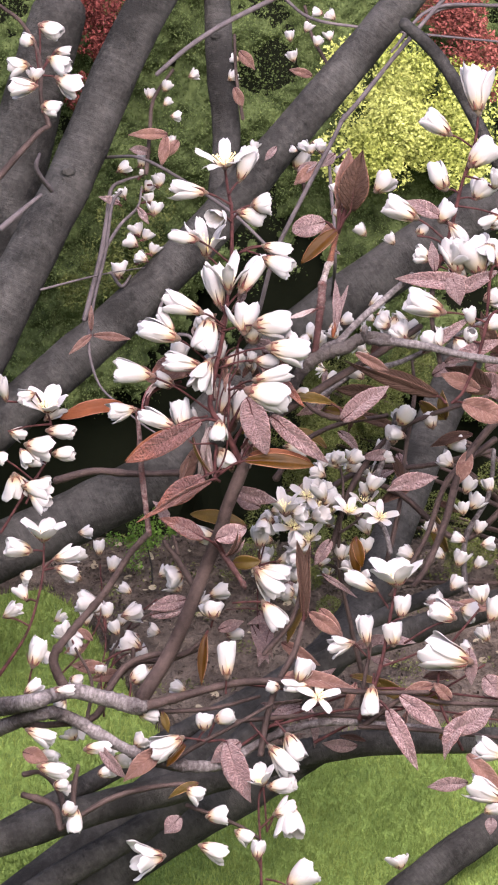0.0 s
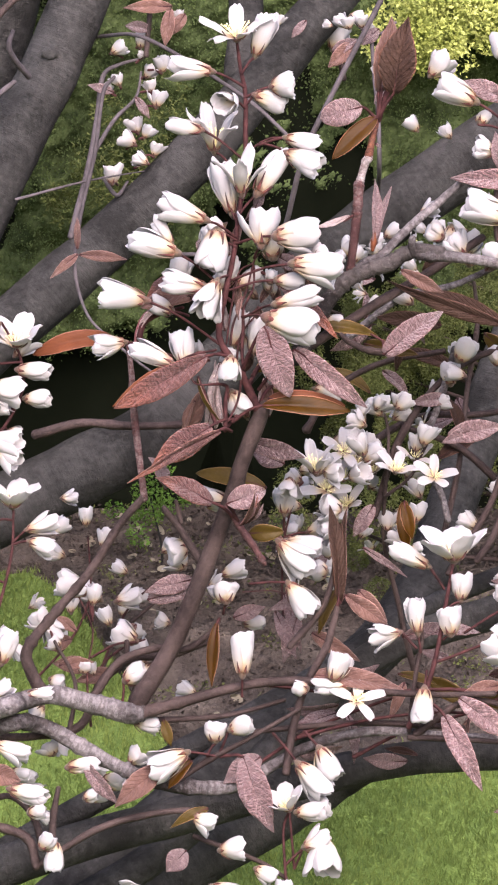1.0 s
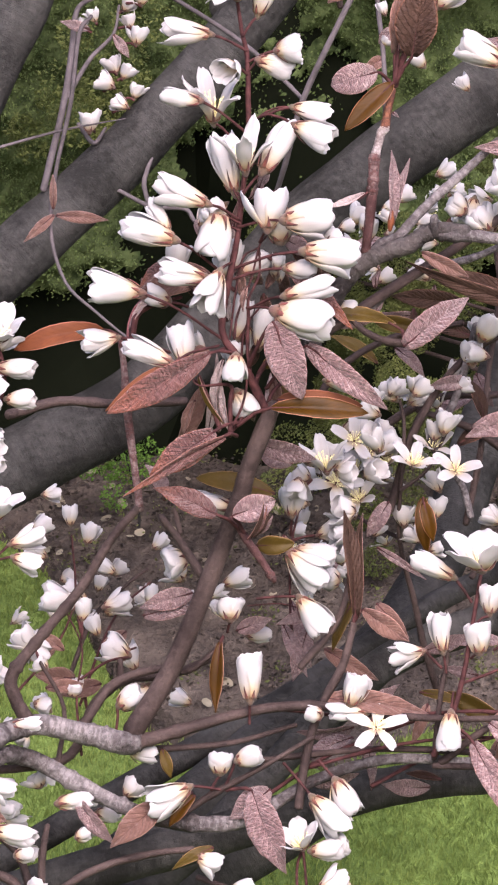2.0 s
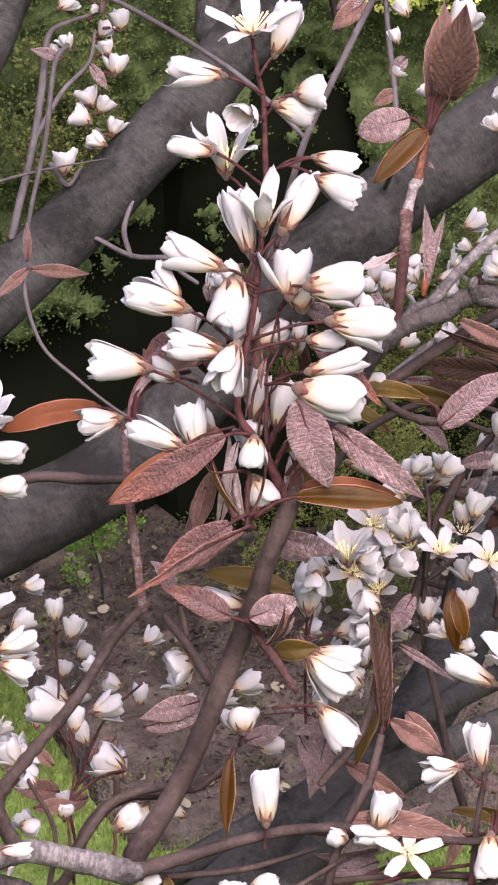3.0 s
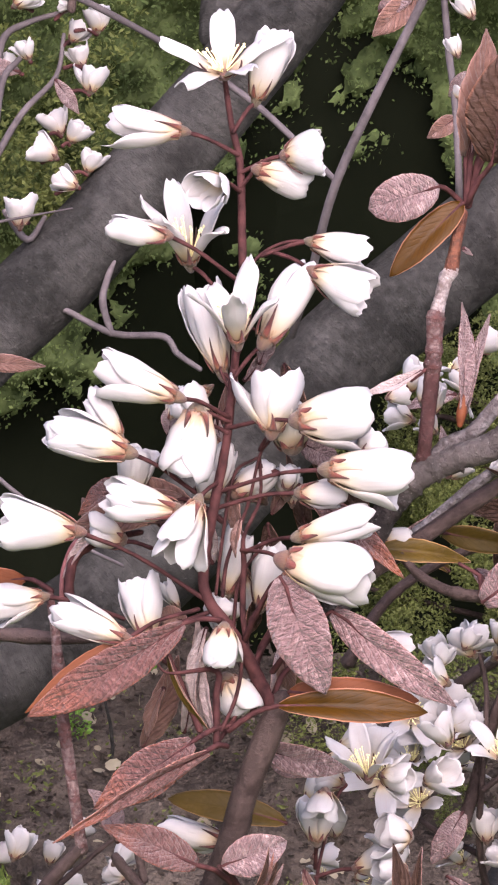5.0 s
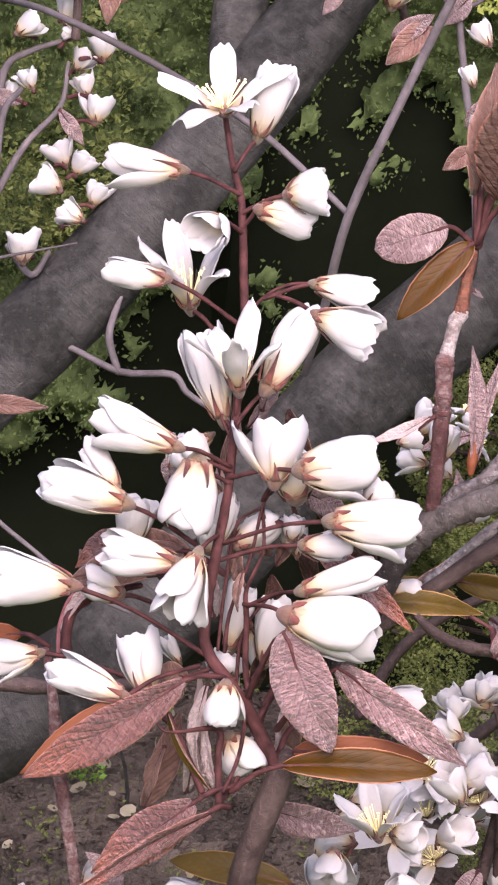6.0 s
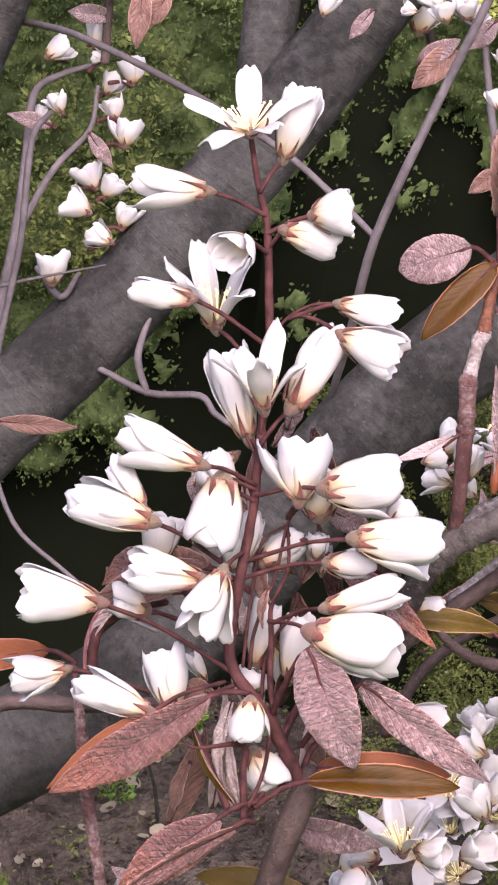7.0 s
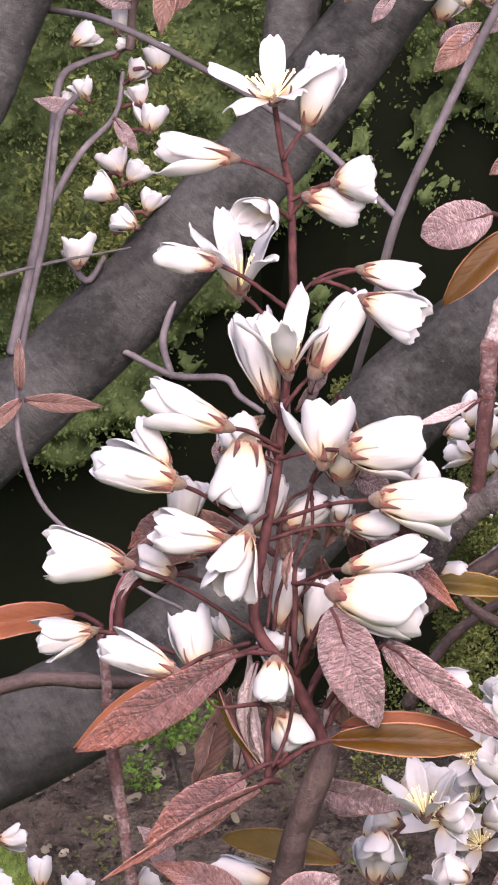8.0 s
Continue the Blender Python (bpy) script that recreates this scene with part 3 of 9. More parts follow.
def clump_spots(count, middles, low=0.0):
    """Places gathered into uneven clumps round the middles."""
    spots = []
    for _ in range(count):
        c, r = middles[rnd.randrange(len(middles))]
        d = Vector((rnd.gauss(0, 1), rnd.gauss(0, 1), rnd.gauss(0, 1))).normalized() * r * rnd.uniform(0.55, 1.0) ** 0.5
        p = Vector(c) + d
        spots.append((p.x, p.y, max(p.z, low)))
    return spots


def bush(name, label, category, middles, count, size, mat, stems, stem_mat, narrow=0.5, stout=1.0):
    top = thing(name, label, category)
    sp = clump_spots(count, middles, 0.1)
    v, f = scatter_sheets(count, lambda k: sp[k], size, anyway, narrow)
    part("foliage", mesh_of("foliage", v, f, [mat], smooth=False), top)
    for (x, y), (tx, ty, tz) in stems:
        z = fitted_rise(y) - 0.01
        twig(top, [(x, y, z, 0.0018 * stout), ((x + tx) / 2 + 0.004, (y + ty) / 2, (z + tz) / 2, 0.0013 * stout), (tx, ty, tz, 0.0008 * stout)], stem_mat, "stem", "", 7, 4, 0.1)
    return top


HEDGE = plain_material("hedge_leaves", (0.040, 0.060, 0.022), (0.108, 0.142, 0.051), 60, 0.8, 0.001, 0.5, 0.05, 0.03)
# Inner sprays' shade is put into this darker copy of the hedge green.
SHADED_SPRAY = plain_material("hedge_sprays", (0.012, 0.019, 0.007), (0.072, 0.097, 0.036), 130, 0.9, 0.003, spec=0.02)
# Near-black colour that stands in for the shade inside the hedge.
HEDGE_SHADE = plain_material("hedge_shade", (0.0022, 0.003, 0.0016), (0.0065, 0.0078, 0.0048), 14, 1.0, 0.002, spec=0.0)
LIME = plain_material("lime_leaves", (0.27, 0.32, 0.06), (0.48, 0.51, 0.17), 30, 0.5, 0.001, 0.3, 0.3)
GREEN = plain_material("fresh_leaves", (0.045, 0.10, 0.014), (0.11, 0.20, 0.035), 20, 0.5, 0.001, 0.3, 0.4)
MOSS = plain_material("moss_leaves", (0.045, 0.058, 0.016), (0.12, 0.138, 0.042), 40, 0.5, 0.001, 0.3, 0.4)
WINE = plain_material("wine_leaves", (0.11, 0.03, 0.026), (0.25, 0.085, 0.07), 12, 0.5, 0.001, 0.2, 0.4)

sp = weed_spots(18000)
v, f = scatter_sheets(18000, lambda k: sp[k], (0.0006, 0.0018), anyway, 0.5)
tagged(new("bed_weeds", mesh_of("bed_weeds", v, f, [MOSS], smooth=False)), "small green weeds growing through the mulch", "weeds", kind="stuff")

hedge_rnd = random.Random(9)


def fullness(x, z):
    """How dense the hedge stands: tufts above, a hollow at its foot, set to fit the camera's view."""
    tuft = noise.noise(Vector((x * 34, 3.1, z * 34))) + 0.55 * noise.noise(Vector((x * 95, 7.7, z * 95))) + 0.3 * noise.noise(Vector((x * 240, 1.3, z * 240)))
    # opening shaped to the camera's view, where the near-black core shows as shade
    gap = min(1.0, max(0.0, (0.040 - abs(x - 0.024)) / 0.022))
    foot = min(1.0, max(0.0, (z - 0.222 - 0.058 * gap * gap * (3 - 2 * gap)) / 0.038))
    return tuft, 0.95 * tuft + 1.5 * foot - 0.95


def hedge_sprays(x0, reach):
    """The closed mass of sprays behind the outer leaves: a lumpy skin, open where the hedge is hollow."""
    cols, rows = round(reach * 2 / 0.0008), round(0.335 / 0.0008)
    verts, faces, dense = [], [], []
    for i in range(rows + 1):
        for j in range(cols + 1):
            x, z = x0 - reach + 2 * reach * j / cols, 0.165 + 0.335 * i / rows
            tuft, full = fullness(x, z)
            fine = noise.noise(Vector((x * 520, 2.2, z * 520)))
            dense.append(full + 0.25 * fine + 0.2 * noise.noise(Vector((x * 1400, 9.2, z * 1400))))
            x, z = x + hedge_rnd.uniform(-0.00035, 0.00035) * (0 < j < cols), z + hedge_rnd.uniform(-0.00035, 0.00035)
            verts.append((x, 0.268 - 0.009 * tuft - 0.0013 * fine + 0.006 * max(0.0, -full), z))
    for i in range(rows):
        for j in range(cols):
            a = i * (cols + 1) + j
            for tri in ((a, a + 1, a + cols + 2), (a, a + cols + 2, a + cols + 1)):
                if sum(dense[k] for k in tri) > -0.66:
                    faces.append(tri)
    return verts, faces


def hedge_leaves(count, x0, reach, size):
    """Fine scale leaves gathered in uneven tufts, thin towards the hollow at the foot of the hedge."""
    verts, faces = [], []
    while len(faces) < 2 * count:
        x, z = x0 + hedge_rnd.uniform(-reach, reach), hedge_rnd.uniform(0.165, 0.5)
        tuft, full = fullness(x, z)
        if hedge_rnd.random() > 0.5 + 1.1 * full:
            continue
        y = 0.264 - 0.010 * tuft + hedge_rnd.uniform(-0.004, 0.006)
        d = Vector((hedge_rnd.gauss(0, 0.6), hedge_rnd.gauss(-0.3, 0.5), hedge_rnd.gauss(0.5, 0.6))).normalized()
        s = d.cross(Vector((hedge_rnd.uniform(-1, 1), hedge_rnd.uniform(-1, 1), hedge_rnd.uniform(-1, 1)))).normalized()
        ln = hedge_rnd.uniform(*size)
        p, o = Vector((x, y, z)), len(verts)
        verts += [p, p + d * ln * 0.5 + s * ln * 0.28, p + d * ln, p + d * ln * 0.5 - s * ln * 0.28]
        faces += [(o, o + 1, o + 2), (o, o + 2, o + 3)]
    return verts, faces


for x0 in (-0.46, -0.28, -0.155, -0.05, 0.055, 0.16, 0.29, 0.47):
    close = abs(x0) < 0.2
    h = thing("hedge_shrub", "dense dark green evergreen hedge shrub behind the bed", "shrub")
    v, f = hedge_leaves(70000 if close else 9000, x0, 0.055 if close else 0.1, (0.0006, 0.0014) if close else (0.003, 0.006))
    part("foliage", mesh_of("foliage", v, f, [HEDGE], smooth=False), h)
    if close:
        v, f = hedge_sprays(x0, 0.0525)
        part("inner_foliage", mesh_of("inner_foliage", v, f, [SHADED_SPRAY]), h, "inner sprays with their shade put into a darker green")
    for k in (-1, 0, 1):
        twig(h, [(x0 + k * 0.022, 0.35, 0.15, 0.003), (x0 + k * 0.028, 0.35, 0.3, 0.0022), (x0 + k * 0.035, 0.35, 0.45, 0.001)], HEDGE_SHADE, "stem", "", 7, 4, 0.1)
    # solid lump painted near-black in place of the hedge's inner shade
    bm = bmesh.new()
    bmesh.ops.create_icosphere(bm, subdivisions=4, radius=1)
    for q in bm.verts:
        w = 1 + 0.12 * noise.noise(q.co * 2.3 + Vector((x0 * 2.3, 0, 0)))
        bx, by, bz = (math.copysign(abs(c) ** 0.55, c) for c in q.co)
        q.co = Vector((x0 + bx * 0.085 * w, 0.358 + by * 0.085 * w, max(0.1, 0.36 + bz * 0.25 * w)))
    me = bpy.data.meshes.new("shade_core")
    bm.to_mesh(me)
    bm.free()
    me.materials.append(HEDGE_SHADE)
    part("shade_core", me, h, "solid near-black core standing in for shade inside the hedge")
    crown = []
    for _ in range(60):
        d = Vector((hedge_rnd.gauss(0, 1), hedge_rnd.gauss(0, 1), hedge_rnd.gauss(0, 1))).normalized()
        if d.y > 0.0 or d.z > 0.75:
            crown.append(((x0 + d.x * 0.11, 0.4 + d.y * 0.085, max(0.22, 0.36 + d.z * 0.27)), hedge_rnd.uniform(0.022, 0.045)))
    sp = clump_spots(3600, crown, 0.2)
    v, f = scatter_sheets(3600, lambda k: sp[k], (0.007, 0.015), anyway, 0.55)
    part("outer_foliage", mesh_of("outer_foliage", v, f, [HEDGE], smooth=False), h)

lime_rnd = random.Random(3)
mids = [((max(0.054, 0.073 + lime_rnd.gauss(0, 0.014)), 0.245 + lime_rnd.uniform(-0.006, 0.006), max(0.336, 0.354 + lime_rnd.gauss(0, 0.015))), lime_rnd.uniform(0.007, 0.014)) for _ in range(32)]
# Stems take the same near-black, so they sink into the painted shade.
bush("lime_shrub", "bright yellow-green leafy shrub before the hedge", "shrub", mids, 20000, (0.0009, 0.0022), LIME, [((0.066, 0.31), (0.066, 0.295, 0.31)), ((0.078, 0.31), (0.08, 0.295, 0.32))], HEDGE_SHADE, 0.65, 0.3)
for x in (-0.038, 0.099):
    mids = [((x + lime_rnd.gauss(0, 0.009), 0.245, 0.386 + lime_rnd.gauss(0, 0.012)), lime_rnd.uniform(0.006, 0.013)) for _ in range(9)]
    bush("wine_shrub", "dark red leafed shrub beside the hedge", "shrub", mids, 4200, (0.001, 0.0024), WINE, [((x, 0.3), (x, 0.29, 0.375))], HEDGE_SHADE, 0.6, 0.3)
for x, y in ((-0.021, 0.25),):
    mids = [((x + lime_rnd.gauss(0, 0.006), y + lime_rnd.gauss(0, 0.008), 0.188 + lime_rnd.gauss(0, 0.004)), lime_rnd.uniform(0.002, 0.005)) for _ in range(10)]
    bush("ground_cover", "low bright green plant on the mulch bed", "plant", mids, 1300, (0.0007, 0.0016), GREEN, [((x, y), (x, y, 0.19))], BARK, 0.6, 0.3)
for x, z, many in ((0.076, 0.263, 7), (0.049, 0.23, 10), (0.089, 0.205, 12), (0.033, 0.254, 5), (0.094, 0.266, 8), (0.119, 0.189, 9), (0.044, 0.212, 9), (0.066, 0.210, 8), (0.037, 0.248, 6), (0.056, 0.250, 6), (0.050, 0.185, 7), (0.067, 0.242, 7), (0.033, 0.211, 6), (0.057, 0.233, 7)):
    y = 0.225
    mids = [((x + lime_rnd.gauss(0, 0.012), y + lime_rnd.gauss(0, 0.012), z + lime_rnd.gauss(0, 0.009)), lime_rnd.uniform(0.004, 0.008)) for _ in range(many)]
    top = thing("low_shrub", "sparse yellow-green leafy shrub behind the stems", "shrub")
    sp = clump_spots(many * 800, mids, 0.14)
    v, f = scatter_sheets(many * 800, lambda k: sp[k], (0.0004, 0.0012), anyway, 0.6)
    part("foliage", mesh_of("foliage", v, f, [MOSS], smooth=False), top)
    twig(top, [(x + 0.1, y + 0.03, fitted_rise(y + 0.03) - 0.01, 0.0013), (x + 0.08, y + 0.02, 0.5 * z + 0.08, 0.001), (x + 0.03, y + 0.01, z * 0.95, 0.0007), (x, y, z, 0.0005)], TWIG, "stem", "", 7, 5, 0.1)

# Lighter leaves added to brighten this stretch of hedge; not a shrub of the place.
mids = [((lime_rnd.uniform(-0.056, -0.012), 0.248 + lime_rnd.uniform(-0.005, 0.005), lime_rnd.uniform(0.280, 0.322)), lime_rnd.uniform(0.004, 0.009)) for _ in range(16)]
bush("hedge_brightener", "added light green leaves that brighten the hedge", "shrub", mids, 3600, (0.0008, 0.002), MOSS, [((-0.1, 0.3), (-0.04, 0.29, 0.285)), ((-0.09, 0.3), (-0.02, 0.29, 0.295))], TWIG, 0.6, 0.5)

# ---- the flowering branches ----
s1 = thing("tree_stem", "smooth grey leaning stem of the serviceberry", "tree trunk", group="stems of the serviceberry")
twig(s1, [(-0.0128, 0.2011, 0.4208, 0.00829), (-0.0312, 0.1918, 0.3859, 0.00864), (-0.0453, 0.1831, 0.3521, 0.00878), (-0.0558, 0.1763, 0.3276, 0.00904), (-0.0677, 0.1699, 0.3046, 0.00952), (-0.0862, 0.1594, 0.2659, 0.01029), (-0.1183, 0.1416, 0.2008, 0.01070), (-0.1504, 0.1237, 0.1356, 0.01110), (-0.1834, 0.1053, 0.0685, 0.01152)], BARK, "bark", "", 20, 6, 0.08, 0)
knot(s1, (-0.0535, 0.1692, 0.3383), 0.0022)
twig(s1, [(-0.0596, 0.1596, 0.3323, 0.00101), (-0.0636, 0.1514, 0.3382, 0.00092), (-0.0655, 0.1486, 0.3427, 0.00081), (-0.0643, 0.1497, 0.3470, 0.00061)], SHADETWIG, "stub", "short pale curved stub", 8, 5, 0.1, 0)
s2 = thing("tree_stem", "dark grey stem behind the leaning stem", "tree trunk", group="stems of the serviceberry")
twig(s2, [(-0.0581, 0.2344, 0.3904, 0.01054), (-0.0675, 0.2304, 0.3560, 0.01125), (-0.0744, 0.2268, 0.3242, 0.01157), (-0.0861, 0.2213, 0.2766, 0.01229), (-0.0986, 0.2152, 0.2233, 0.01278), (-0.1111, 0.2091, 0.1700, 0.01326), (-0.1239, 0.2028, 0.1151, 0.01376)], BARK, "bark", "", 20, 6, 0.08, 0)
knot(s2, (-0.0744, 0.2158, 0.3259), 0.0013)
s3 = thing("tree_stem", "long grey stem rising at a slant", "tree trunk", group="stems of the serviceberry")
twig(s3, [(0.0767, 0.1977, 0.4102, 0.00663), (0.0406, 0.1864, 0.3665, 0.00726), (0.0244, 0.1816, 0.3474, 0.00736), (0.0155, 0.1786, 0.3362, 0.00761), (0.0067, 0.1756, 0.3258, 0.00786), (-0.0033, 0.1723, 0.3140, 0.00798), (-0.0152, 0.1690, 0.3017, 0.00810), (-0.0285, 0.1652, 0.2882, 0.00823), (-0.0410, 0.1621, 0.2771, 0.00847), (-0.0603, 0.1575, 0.2599, 0.00898), (-0.1318, 0.1402, 0.1963, 0.00934), (-0.2033, 0.1229, 0.1326, 0.00969), (-0.2770, 0.1050, 0.0670, 0.01006)], BARK, "bark", "", 20, 6, 0.08, 0)
knot(s3, (0.0205, 0.1742, 0.3454), 0.0016)
s4 = thing("tree_stem", "upright thin grey stem joining the slanting stem", "tree trunk", group="stems of the serviceberry")
twig(s4, [(-0.0011, 0.2143, 0.4326, 0.00486), (0.0009, 0.2053, 0.3994, 0.00505), (0.0025, 0.1984, 0.3742, 0.00520), (0.0055, 0.1923, 0.3499, 0.00523), (0.0034, 0.1801, 0.3310, 0.00461)], BARK, "bark", "", 20, 6, 0.08, 0)
knot(s4, (0.0004, 0.1962, 0.3872), 0.0015)
s5 = thing("tree_stem", "thick dark grey stem low behind the blossom", "tree trunk", group="stems of the serviceberry")
twig(s5, [(0.1020, 0.1946, 0.3257, 0.01001), (0.0739, 0.1894, 0.3057, 0.00980), (0.0566, 0.1862, 0.2938, 0.00965), (0.0411, 0.1831, 0.2824, 0.00963), (0.0258, 0.1797, 0.2705, 0.00961), (0.0041, 0.1731, 0.2469, 0.00960), (-0.0156, 0.1675, 0.2271, 0.00973), (-0.0277, 0.1652, 0.2190, 0.00991), (-0.0405, 0.1635, 0.2127, 0.01023), (-0.0598, 0.1613, 0.2032, 0.01071), (-0.1491, 0.1505, 0.1593, 0.01113), (-0.2383, 0.1396, 0.1153, 0.01156), (-0.3303, 0.1284, 0.0701, 0.01200)], BARK, "bark", "", 20, 6, 0.08, 0)
knot(s5, (-0.0432, 0.1569, 0.2159), 0.0018)
s6 = thing("tree_stem", "dark grey bough at the lower side", "tree trunk", group="stems of the serviceberry")
twig(s6, [(0.1115, 0.0836, 0.1956, 0.00520), (0.0818, 0.0811, 0.1856, 0.00512), (0.0662, 0.0800, 0.1808, 0.00494), (0.0497, 0.0785, 0.1742, 0.00478), (0.0352, 0.0762, 0.1642, 0.00445), (0.0193, 0.0725, 0.1480, 0.00430), (-0.0002, 0.0678, 0.1280, 0.00448), (-0.0214, 0.0638, 0.1109, 0.00500), (-0.0525, 0.0593, 0.0920, 0.00534), (-0.0992, 0.0517, 0.0599, 0.00555), (-0.1459, 0.0441, 0.0277, 0.00576), (-0.1940, 0.0363, -0.0054, 0.00598)], BARK, "bark", "", 20, 6, 0.08, 0)
knot(s6, (0.0497, 0.0740, 0.1749), 0.0013)
s7 = thing("tree_stem", "curved dark grey bough over the lawn", "tree trunk", group="stems of the serviceberry")
twig(s7, [(0.1108, 0.0449, 0.1505, 0.00481), (0.0819, 0.0448, 0.1499, 0.00493), (0.0551, 0.0445, 0.1480, 0.00508), (0.0355, 0.0437, 0.1439, 0.00525), (0.0159, 0.0423, 0.1384, 0.00558), (-0.0085, 0.0407, 0.1313, 0.00576), (-0.0329, 0.0390, 0.1247, 0.00593), (-0.0526, 0.0373, 0.1184, 0.00610), (-0.0756, 0.0354, 0.1105, 0.00643), (-0.2030, 0.0247, 0.0681, 0.00668), (-0.3305, 0.0139, 0.0257, 0.00694), (-0.4618, 0.0028, -0.0179, 0.00720)], BARK, "bark", "", 20, 6, 0.08, 0)
knot(s7, (-0.0004, 0.0362, 0.1349), 0.0012)
s8 = thing("tree_stem", "broad grey stem below the lower boughs", "tree trunk", group="stems of the serviceberry")
twig(s8, [(0.0510, 0.0794, 0.1405, 0.00216), (0.0364, 0.0947, 0.1314, 0.00601), (0.0167, 0.0924, 0.1210, 0.00870), (-0.0013, 0.0903, 0.1111, 0.00924), (-0.0229, 0.0871, 0.0974, 0.00959), (-0.0528, 0.0828, 0.0775, 0.00980), (-0.0871, 0.0778, 0.0551, 0.01019), (-0.1214, 0.0728, 0.0327, 0.01058), (-0.1568, 0.0677, 0.0096, 0.01098)], BARK, "bark", "", 20, 6, 0.08, 0)
knot(s8, (0.0107, 0.0876, 0.1205), 0.0016)
s9 = thing("tree_stem", "grey stem low over the lawn", "tree trunk", group="stems of the serviceberry")
twig(s9, [(0.1103, 0.1341, 0.1005, 0.00664), (0.0887, 0.1299, 0.0849, 0.00681), (0.0630, 0.1246, 0.0629, 0.00725), (0.0538, 0.1228, 0.0556, 0.00754), (0.0446, 0.1209, 0.0483, 0.00782), (0.0351, 0.1190, 0.0407, 0.00812)], BARK, "bark", "", 20, 6, 0.08, 0)
knot(s9, (0.0887, 0.1234, 0.0859), 0.0013)
s10 = thing("tree_stem", "grey stem crossing behind the lower boughs", "tree trunk", group="stems of the serviceberry")
twig(s10, [(0.0929, 0.1201, 0.1935, 0.00283), (0.0674, 0.1171, 0.1830, 0.00305), (0.0475, 0.1140, 0.1717, 0.00319), (0.0287, 0.1110, 0.1594, 0.00335), (0.0121, 0.1085, 0.1495, 0.00349), (-0.0142, 0.1051, 0.1350, 0.00379), (-0.0776, 0.0964, 0.0989, 0.00394), (-0.1410, 0.0877, 0.0629, 0.00409), (-0.2064, 0.0787, 0.0257, 0.00424)], BARK, "bark", "", 20, 6, 0.08, 0)
knot(s10, (0.0475, 0.1110, 0.1722), 0.0013)
s11 = thing("tree_stem", "dark shaded stem curving up behind open blossoms", "tree trunk", group="stems of the serviceberry")
twig(s11, [(0.0960, 0.1700, 0.2730, 0.00791), (0.0889, 0.1650, 0.2548, 0.00791), (0.0801, 0.1550, 0.2335, 0.00758), (0.0717, 0.1450, 0.2123, 0.00757), (0.0647, 0.1350, 0.1932, 0.00755), (0.0538, 0.1250, 0.1740, 0.00783), (0.0377, 0.1150, 0.1585, 0.00812), (0.0143, 0.1050, 0.1411, 0.00840), (-0.0465, 0.0790, 0.0959, 0.00840), (-0.1308, 0.0430, 0.0332, 0.00920)], BARK, "bark", "", 20, 6, 0.08, 0)
knot(s11, (0.0717, 0.1377, 0.2123), 0.0016)
b = thing("flowering_branch", "serviceberry branch with white blossom cluster and young bronze leaves", "branch")
# main blossom cluster
twig(b, [(0.0101, 0.0039, 0.2555, 0.00135), (0.0061, 0.0042, 0.2640, 0.00118), (0.0026, 0.0041, 0.2698, 0.00113), (-0.0013, 0.0052, 0.2756, 0.00096), (-0.0013, 0.0067, 0.2824, 0.00096), (0.0004, 0.0084, 0.2913, 0.00092), (0.0023, 0.0112, 0.3010, 0.00077), (0.0034, 0.0143, 0.3115, 0.00072), (0.0049, 0.0201, 0.3234, 0.00072), (0.0049, 0.0247, 0.3337, 0.00072), (0.0046, 0.0282, 0.3442, 0.00067), (0.0032, 0.0296, 0.3505, 0.00056), (0.0020, 0.0313, 0.3580, 0.00047)], STALK, "rachis", "dark red flower stalk", 9, 7, 0.2, 0)
twig(b, [(0.0006, -0.0016, 0.2508, 0.00066), (0.0005, -0.0007, 0.2590, 0.00061), (0.0004, -0.0001, 0.2636, 0.00051), (-0.0075, -0.0034, 0.2642, 0.00024), (-0.0098, -0.0041, 0.2668, 0.00021)], STALK, "side_stalk", "", 9, 7, 0.2, 0)
twig(b, [(0.0013, -0.0013, 0.2535, 0.00036), (0.0035, 0.0002, 0.2578, 0.00034), (0.0047, 0.0019, 0.2629, 0.00034), (0.0046, 0.0027, 0.2674, 0.00030)], STALK, "side_stalk", "", 9, 7, 0.2, 0)
twig(b, [(0.0058, 0.0044, 0.2659, 0.00048), (0.0050, 0.0065, 0.2718, 0.00051), (0.0052, 0.0081, 0.2799, 0.00051), (0.0052, 0.0089, 0.2845, 0.00037), (0.0079, 0.0116, 0.2903, 0.00030), (0.0079, 0.0149, 0.2969, 0.00027)], STALK, "side_stalk", "", 9, 7, 0.2, 0)
twig(b, [(0.0016, 0.0079, 0.2743, 0.00037), (0.0025, 0.0101, 0.2803, 0.00032), (0.0059, 0.0126, 0.2890, 0.00030), (0.0079, 0.0140, 0.2972, 0.00027), (0.0098, 0.0145, 0.2999, 0.00024)], STALK, "side_stalk", "", 9, 7, 0.2, 0)
twig(b, [(0.0037, 0.0151, 0.3133, 0.00030), (0.0064, 0.0187, 0.3180, 0.00024), (0.0090, 0.0180, 0.3158, 0.00021)], STALK, "side_stalk", "", 9, 7, 0.2, 0)
twig(b, [(0.0031, 0.0131, 0.3080, 0.00026), (0.0014, 0.0151, 0.3113, 0.00027), (0.0012, 0.0154, 0.3122, 0.00024)], STALK, "side_stalk", "", 9, 7, 0.2, 0)
flower(b, (0.0019, 0.0296, 0.3596), (0.0007, 0.0260, 0.3694), 0.0212, "star", stalk=(0.0023, 0.0303, 0.3561), spin=-43)
flower(b, (0.0074, 0.0320, 0.3547), (0.0112, 0.0338, 0.3673), 0.0076, "half", stalk=(0.0034, 0.0289, 0.3496))
